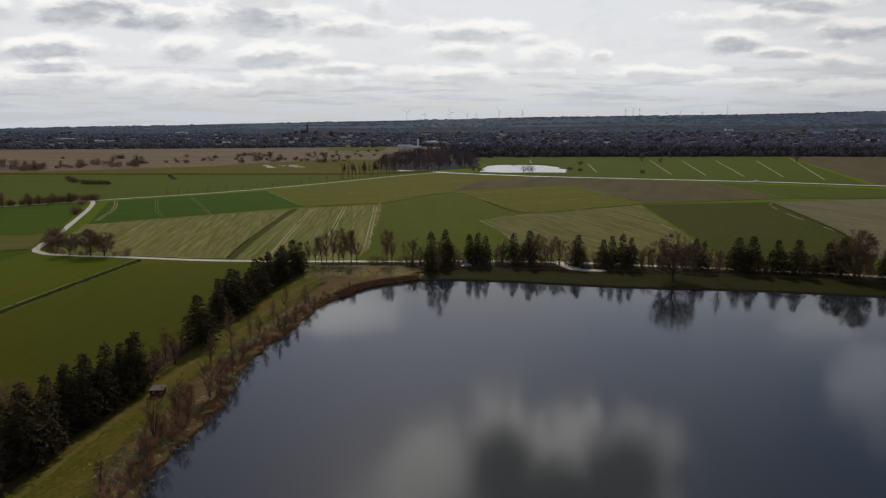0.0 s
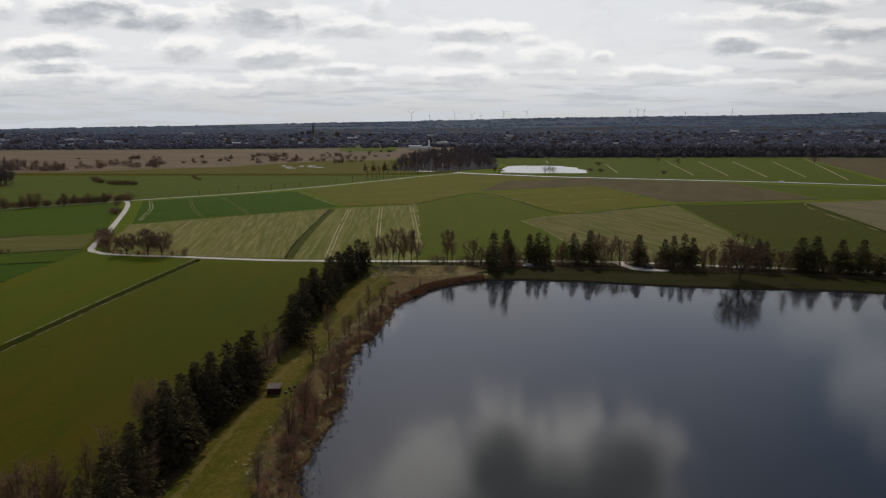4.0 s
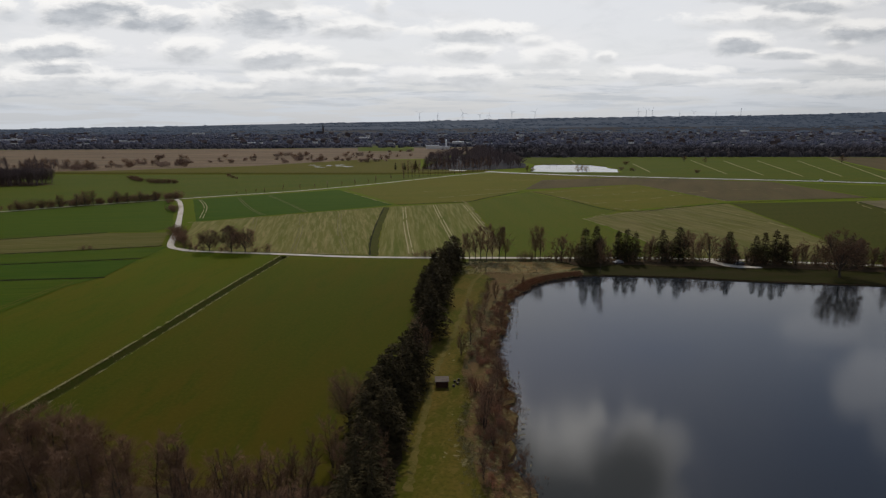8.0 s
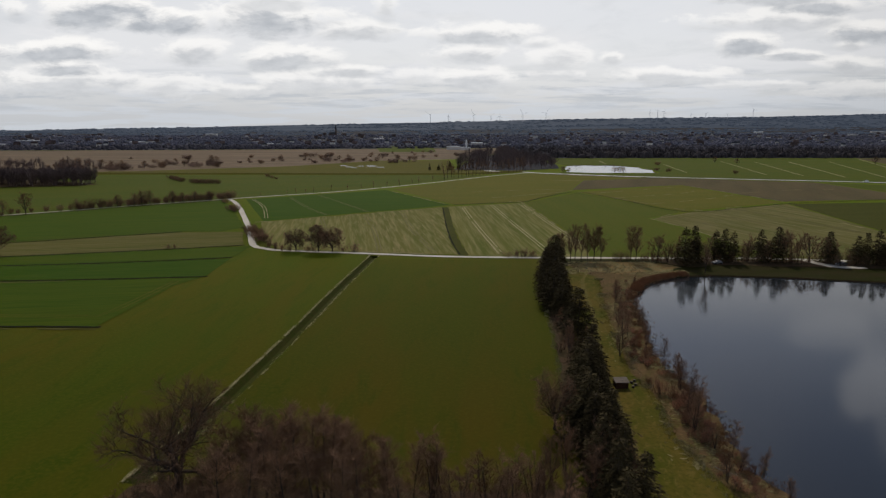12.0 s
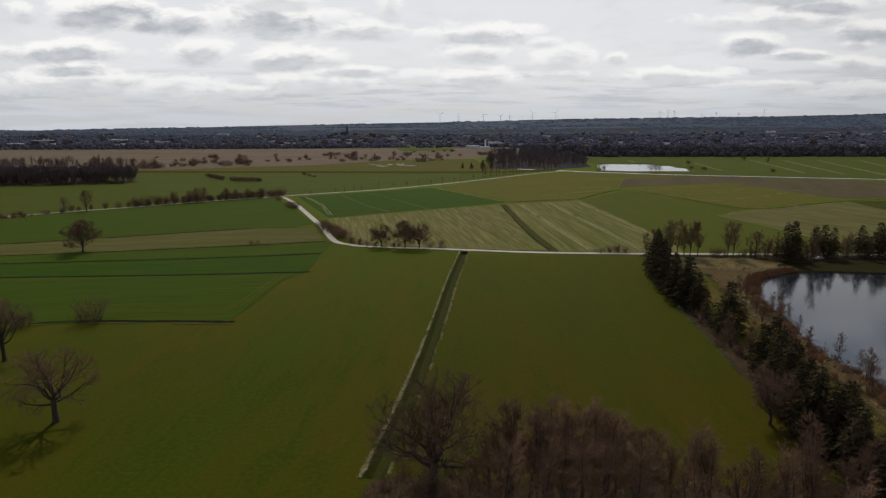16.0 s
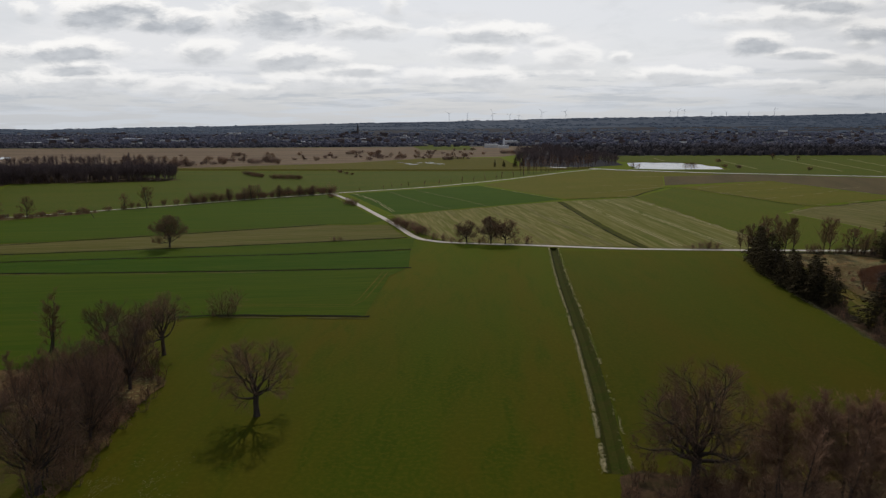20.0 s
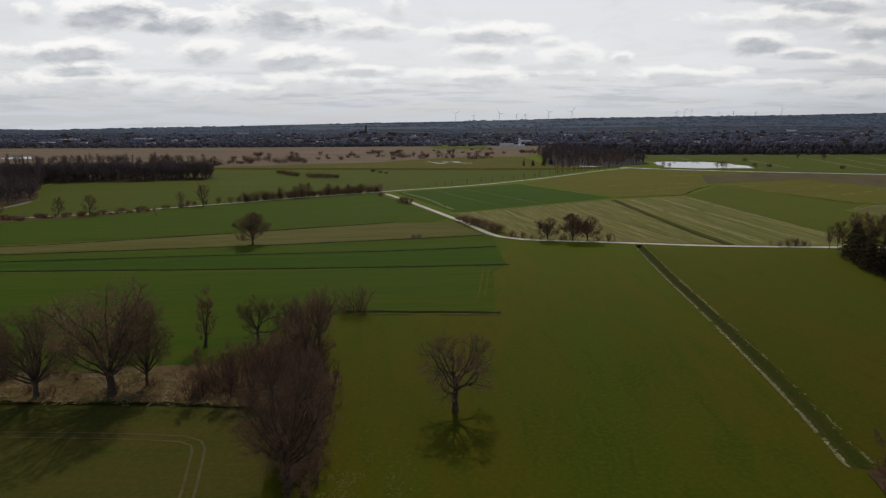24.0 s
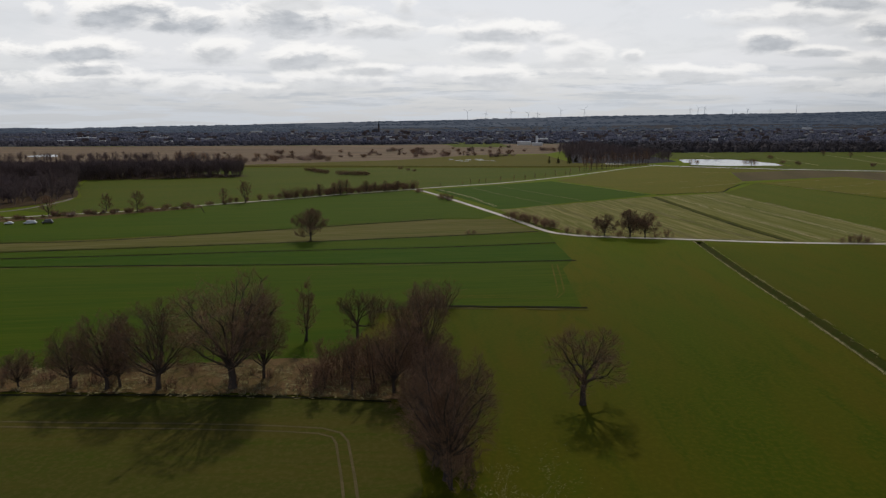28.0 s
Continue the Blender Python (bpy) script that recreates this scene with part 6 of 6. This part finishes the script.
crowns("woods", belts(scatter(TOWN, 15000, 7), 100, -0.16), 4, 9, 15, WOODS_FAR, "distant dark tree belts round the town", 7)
crowns("backdrop_woods", belts(scatter([(-4600, 3600), (4600, 3600), (5200, 4880), (-5200, 4880)], 10000, 8), 130, -0.1), 3, 7, 34, HILL, "wooded belts on the far ridge, glowing faintly for haze", 8)


# ---- the town, turbines and small things ----
def house(seed, w, d, h, roof, wall, label):
    e = thing("house", label, "house", "houses of the town")
    g = Geo()
    g.box(-w / 2, -d / 2, -1.2, w / 2, d / 2, h)
    part("wall", g, wall, e)
    g, r = Geo(), d * 0.42
    o = 0.4
    a, b, c, f = (-w / 2 - o, -d / 2 - o, h), (w / 2 + o, -d / 2 - o, h), (w / 2 + o, d / 2 + o, h), (-w / 2 - o, d / 2 + o, h)
    p, q = (-w / 2 - o, 0, h + r), (w / 2 + o, 0, h + r)
    g.face(a, b, q, p), g.face(c, f, p, q), g.face(b, c, q), g.face(f, a, p), g.face(f, c, b, a)
    part("roof", g, roof, e)
    return e


def build_town():
    rnd = random.Random(77)
    forms = [house(1, 14, 10, 6, TILE, PLASTER, "white house with a red tiled roof in the far town"), house(2, 12, 9, 5, SLATE, PLASTER, "white house with a dark roof in the far town"),
             house(3, 16, 10, 6, TILE, BRICK, "brick house with a red roof in the far town")]
    for f in forms:
        f.location = (rnd.uniform(-1500, 0), rnd.uniform(2000, 2600), 0)
    for i in range(290):
        y = rnd.uniform(1850, 3650)
        x = rnd.uniform(-0.75, 0.68) * y
        k = rnd.uniform(0.7, 1.15)
        copy_thing(rnd.choice(forms), Matrix.Translation((x, y, hill_height(x, y))) @ Matrix.Rotation(rnd.uniform(-0.5, 0.5), 4, "Z") @ Matrix.Diagonal((k, k, k * 1.35, 1)))
    for x, y, w in ((-588, 470, 0.4), (-600, 520, -0.2), (-625, 440, 0.1), (-655, 490, 0.3), (-680, 400, -0.3)):
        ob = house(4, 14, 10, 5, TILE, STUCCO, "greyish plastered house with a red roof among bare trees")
        tagged(ob, "", "", "houses by the lane").matrix_basis = Matrix.Translation((x, y, 0)) @ Matrix.Rotation(w, 4, "Z")
        for u in (-5, -2.2, 2.2, 5):
            g = Geo()
            g.box(u - 0.6, -5.05, 1.0, u + 0.6, -4.98, 2.4)
            window = part("window", g, SHEET, ob, "white-framed window")
            g = Geo()
            g.box(u - 0.5, -5.09, 1.1, u + 0.5, -5.051, 2.3)
            part("pane", g, GLASS, window)
        g = Geo()
        g.box(-0.5, -5.06, -0.1, 0.5, -4.98, 2.1)
        part("door", g, PLANK, ob)
        g = Geo()
        g.box(3.0, -0.4, 7.5, 3.8, 0.4, 10.4)
        part("chimney", g, BRICK, ob)
    # long pale halls
    for x, y, w, d, h in ((-101, 1666, 34, 16, 8), (-70, 1640, 26, 14, 6), (-31, 1894, 34, 30, 12), (-1495, 2545, 62, 30, 7), (-1218, 2289, 80, 30, 6), (-1429, 3520, 60, 30, 12), (-700, 2050, 40, 20, 6), (-1500, 1950, 40, 20, 6), (-560, 2450, 36, 18, 9),
                          (-1760, 2480, 70, 30, 6), (-420, 2760, 40, 22, 7), (822, 3520, 34, 20, 15), (1641, 3696, 44, 20, 13), (1930, 3300, 44, 20, 10), (2322, 3696, 90, 24, 12), (1500, 2240, 36, 20, 7), (287, 3080, 36, 20, 10)):
        e = thing("hall", "long white flat-roofed industrial hall in the far town", "hall", "halls of the town")
        e.location = (x, y, hill_height(x, y))
        g = Geo()
        g.box(-w / 2, -d / 2, -2.5, w / 2, d / 2, h)
        part("wall", g, PLASTER, e)
        g = Geo()
        g.box(-w / 2 - 0.6, -d / 2 - 0.6, h, w / 2 + 0.6, d / 2 + 0.6, h + 1.2, 0.4)
        part("roof", g, SHEET, e)
    e = thing("silo", "tall pale concrete silo beside the halls", "silo")
    e.location = (-66, 1690, 0)
    g = Geo()
    g.tube([Vector((0, 0, 0)), Vector((0, 0, 22)), Vector((0, 0, 23.5))], [2.6, 2.6, 1.2], 12, True)
    part("shell", g, SHEET, e)
    # the church
    e = thing("church", "dark brick church with a tall pointed steeple", "church")
    e.location = (-754, 3582, hill_height(-754, 3582))
    g = Geo()
    g.box(-4.2, -4.2, -1, 4.2, 4.2, 34)
    part("tower", g, BRICK, e)
    g = Geo()
    b = [(-4.6, -4.6, 34), (4.6, -4.6, 34), (4.6, 4.6, 34), (-4.6, 4.6, 34)]
    for i in range(4):
        g.face(b[i], b[(i + 1) % 4], (0, 0, 64))
    g.face(*b[::-1])
    part("steeple", g, SLATE, e, "dark pointed spire")
    g = Geo()
    g.box(-34, -7, -1, -4.3, 7, 11)
    part("nave", g, BRICK, e)
    g = Geo()
    g.face((-34.5, -7.6, 11), (-4.3, -7.6, 11), (-4.3, 0, 19), (-34.5, 0, 19)), g.face((-4.3, 7.6, 11), (-34.5, 7.6, 11), (-34.5, 0, 19), (-4.3, 0, 19))
    g.face((-34.5, 7.6, 11), (-34.5, -7.6, 11), (-34.5, 0, 19)), g.face((-4.3, -7.6, 11), (-4.3, 7.6, 11), (-4.3, 0, 19))
    part("nave_roof", g, SLATE, e)


def turbine(x, y, hub, base, blade, turn):
    e = thing("wind_turbine", "white three-bladed wind turbine on the ridge", "wind turbine", "wind turbines")
    e.location = (x, y, 0)
    g = Geo()
    g.tube([Vector((0, 0, base - 18)), Vector((0, 0, hub))], [1.5, 0.9], 8, True)
    part("tower", g, STEEL, e)
    g = Geo()
    g.box(-1.2, -3, hub - 1.2, 1.2, 4, hub + 1.4, 0.2)
    part("nacelle", g, STEEL, e)
    g = Geo()
    g.tube([Vector((0, -2.6, hub)), Vector((0, -3.6, hub)), Vector((0, -4.4, hub))], [1.0, 1.1, 0.3], 8, True)
    rotor = part("rotor", g, STEEL, e)
    for i in range(3):
        a = turn + i * 2 * math.pi / 3
        d, s = Vector((math.cos(a), 0, math.sin(a))), Vector((-math.sin(a), 0, math.cos(a)))
        c = Vector((0, -3.4, hub))
        g, n = Geo(), 0
        for t, w in ((0.0, 0.5), (0.15, 1.5), (0.6, 0.9), (1.0, 0.3)):
            p = c + d * blade * t
            g.v += [tuple(p - s * w * 0.5), tuple(p + Vector((0, -0.3, 0))), tuple(p + s * w * 0.5), tuple(p + Vector((0, 0.3, 0)))]
            if t:
                q = len(g.v) - 8
                g.f += [(q + j, q + (j + 1) % 4, q + 4 + (j + 1) % 4, q + 4 + j) for j in range(4)]
        part("blade", g, STEEL, rotor)


build_town()
for i, (x, hub, base) in enumerate(((-266, 150, 93), (-133, 138, 93), (53, 150, 97), (178, 138, 101), (244, 138, 101), (413, 158, 105), (582, 162, 109), (1339, 165, 125), (1396, 173, 125), (1441, 173, 125), (1640, 150, 126), (1745, 157, 129), (1904, 153, 129), (2089, 181, 133))):
    turbine(x, 4750, hub, base, (44, 30, 44, 30, 30, 42, 44, 26, 30, 26, 20, 22, 20, 30)[i], 0.5 + i * 0.77)


def hut(x, y, turn):
    e = thing("hut", "small dark wooden hut with a pale roof on the grass strip", "hut")
    e.matrix_basis = Matrix.Translation((x, y, 0.01)) @ Matrix.Rotation(turn, 4, "Z")
    w, d = 1.4, 1.0
    for sx in (-1, 1):
        g = Geo()
        g.face((sx * w, -d, 0), (sx * w, d, 0), (sx * w, d, 1.75), (sx * w, -d, 1.45))
        g.face((sx * (w - 0.08), d, 0), (sx * (w - 0.08), -d, 0), (sx * (w - 0.08), -d, 1.45), (sx * (w - 0.08), d, 1.75))
        part("side_wall", g, PLANK, e)
    n = 14
    for sy, h in ((-1, 1.45), (1, 1.75)):
        for i in range(n):
            g = Geo()
            x0 = -w + 2 * w * i / n
            g.box(x0 + 0.006, sy * d - 0.03, 0.02, x0 + 2 * w / n - 0.006, sy * d + 0.03, h)
            part("board", g, PLANK, e)
    g = Geo()
    g.box(-w - 0.18, -d - 0.2, 0, w + 0.18, d + 0.2, 0.10)
    ob = part("roof", g, FELT, e, "pale weathered roof sheet")
    ob.matrix_basis = Matrix.Translation((0, 0, 1.6)) @ Matrix.Rotation(math.atan(0.15), 4, "X")


hut(-64.6, 134.5, 0.06)


def car(x, y, turn, paint, label, z=0.168, long=4.3, tall=1.45):
    e = thing("car", label, "car")
    e.matrix_basis = Matrix.Translation((x, y, z)) @ Matrix.Rotation(turn, 4, "Z")
    g, w = Geo(), 0.88
    prof = [(-long / 2, 0.35), (-long / 2 + 0.05, 0.85), (-long / 2 + 1.0, 0.95), (-long / 2 + 1.7, tall), (long / 2 - 1.0, tall), (long / 2 - 0.25, 0.98), (long / 2, 0.85), (long / 2, 0.35)]
    n = len(prof)
    for s in (-1, 1):
        g.v += [(px, s * w * (1.0 if pz < 1.1 else 0.8), pz) for px, pz in prof]
    g.f += [tuple(range(n))[::-1], tuple(range(n, 2 * n))]
    g.f += [(i, (i + 1) % n, n + (i + 1) % n, n + i) for i in range(n)]
    part("body", g, paint, e)
    for s in (-1, 1):
        g = Geo()
        yy = s * (w * 0.9 + 0.012)
        g.face((-long / 2 + 1.5, yy, 1.02), (long / 2 - 0.6, yy, 1.02), (long / 2 - 1.05, s * (w * 0.8 + 0.03), tall - 0.08), (-long / 2 + 1.8, s * (w * 0.8 + 0.03), tall - 0.08))
        part("side_window", g, GLASS, e)
    for fx in (-long / 2 + 0.8, long / 2 - 0.8):
        for s in (-1, 1):
            g = Geo()
            g.tube([Vector((fx, s * w - 0.1, 0.32)), Vector((fx, s * w + 0.06, 0.32))], [0.32, 0.32], 14, True)
            wheel = part("wheel", g, RUBBER, e)
            g = Geo()
            g.tube([Vector((fx, s * w + 0.055, 0.32)), Vector((fx, s * w + 0.075, 0.32))], [0.20, 0.18], 12, True)
            part("rim", g, STEEL, wheel, "pale metal wheel rim")
    for s in (-1, 1):
        for name, fx, glass in (("headlight", -long / 2 - 0.005, STEEL), ("tail_light", long / 2 + 0.005, TILE)):
            g = Geo()
            g.box(fx - 0.03, s * 0.62 - 0.14, 0.66, fx + 0.03, s * 0.62 + 0.14, 0.80)
            part(name, g, glass, e)
    g = Geo()
    a, b = Vector((-long / 2 + 1.02, 0, 0.99)), Vector((-long / 2 + 1.66, 0, tall - 0.06))
    up = Vector((-0.6, 0, 0.5)).normalized() * 0.015
    g.face(a + up + Vector((0, -0.74, 0)), a + up + Vector((0, 0.74, 0)), b + up + Vector((0, 0.64, 0)), b + up + Vector((0, -0.64, 0)))
    part("windscreen", g, GLASS, e)
    return e


car(60.5, 262, 0.12, PAINT_DARK, "black car parked on the gravel bay")
car(10, 265, 0.3, PAINT_GREY, "grey car parked under the spruces", 0.1)
car(335, 678, -0.33, PAINT_SILVER, "pale van driving on the country road", 0.164, 5.0, 2.2)
car(-458, 322, 0.3, PAINT_DARK, "dark van parked beside the lane", 0.12, 5.4, 2.3)
car(-466, 320, 0.3, PAINT_SILVER, "pale trailer parked beside the lane", 0.12, 6.0, 1.9)
car(-476, 318, 0.3, PAINT_SILVER, "small white car parked beside the lane", 0.12, 4.0, 1.5)


# small things on the bank and by the lane
def lying_branch(x, y, turn, length, r, seed):
    rnd = random.Random(seed)
    e = thing("fallen_branch", "pale weathered fallen branch lying at the water's edge", "branch", "fallen branches on the shore")
    e.matrix_basis = Matrix.Translation((x, y, 0.02)) @ Matrix.Rotation(turn, 4, "Z")
    p, d, path, rad = Vector((0, 0, r)), Vector((1, 0, 0)), [], []
    for i in range(6):
        path.append(p), rad.append(r * (1 - 0.13 * i))
        d = (bend(d, 0.18, rnd) + Vector((0.2, 0, 0.03))).normalized()
        p = p + d * length / 5
    g = Geo()
    g.tube(path, rad, 6, True)
    stem = part("stem", g, DEADWOOD, e)
    for i in (2, 3, 4):
        g = Geo()
        g.spike(path[i], path[i] + side_way(d, 0.8, rnd) * length * 0.3, r * 0.5)
        part("side_branch", g, DEADWOOD, stem)


for i, (x, y) in enumerate(((-46.5, 182), (-48.4, 174), (-51.2, 158), (-50.6, 150), (-50.4, 143), (-52.4, 128), (-57.5, 100.5), (-45.2, 196), (-44.6, 205), (-53, 110))):
    lying_branch(x, y, DICE.uniform(-0.9, 0.9), DICE.uniform(2.2, 4.2), DICE.uniform(0.07, 0.13), 300 + i)


def stump(x, y, h):
    e = thing("tree_stump", "dark sawn tree stump on the grass near the hut", "stump", "stumps near the hut")
    e.location = (x, y, 0.0)
    g = Geo()
    g.tube([Vector((0, 0, -0.1)), Vector((0, 0, h * 0.3)), Vector((0, 0, h))], [0.42, 0.33, 0.30], 10, True)
    part("stem", g, BARK, e)
    g = Geo()
    g.tube([Vector((0, 0, h)), Vector((0, 0, h + 0.02))], [0.26, 0.25], 10, True)
    part("cut_face", g, FELT, e, "weathered grey sawn top")


for x, y, h in ((-61.6, 136.6, 0.5), (-61.0, 135.4, 0.45), (-60.7, 137.6, 0.5), (-61.9, 134.2, 0.4)):
    stump(x, y, h)


def leaning_post(x, y, h):
    e = thing("leaning_post", "dark wooden post leaning beside the lane", "post")
    e.matrix_basis = Matrix.Translation((x, y, 0)) @ Matrix.Rotation(-0.5, 4, "Y")
    g = Geo()
    g.tube([Vector((0, 0, -0.3)), Vector((0, 0, h * 0.5)), Vector((0.03, 0, h))], [0.16, 0.14, 0.11], 7, True)
    part("shaft", g, BARK, e)
    g = Geo()
    g.tube([Vector((0, 0, h * 0.6)), Vector((0.5, 0, h * 0.85))], [0.06, 0.04], 5, True)
    part("brace", g, BARK, e)


leaning_post(-393.0, 366.0, 4.4)
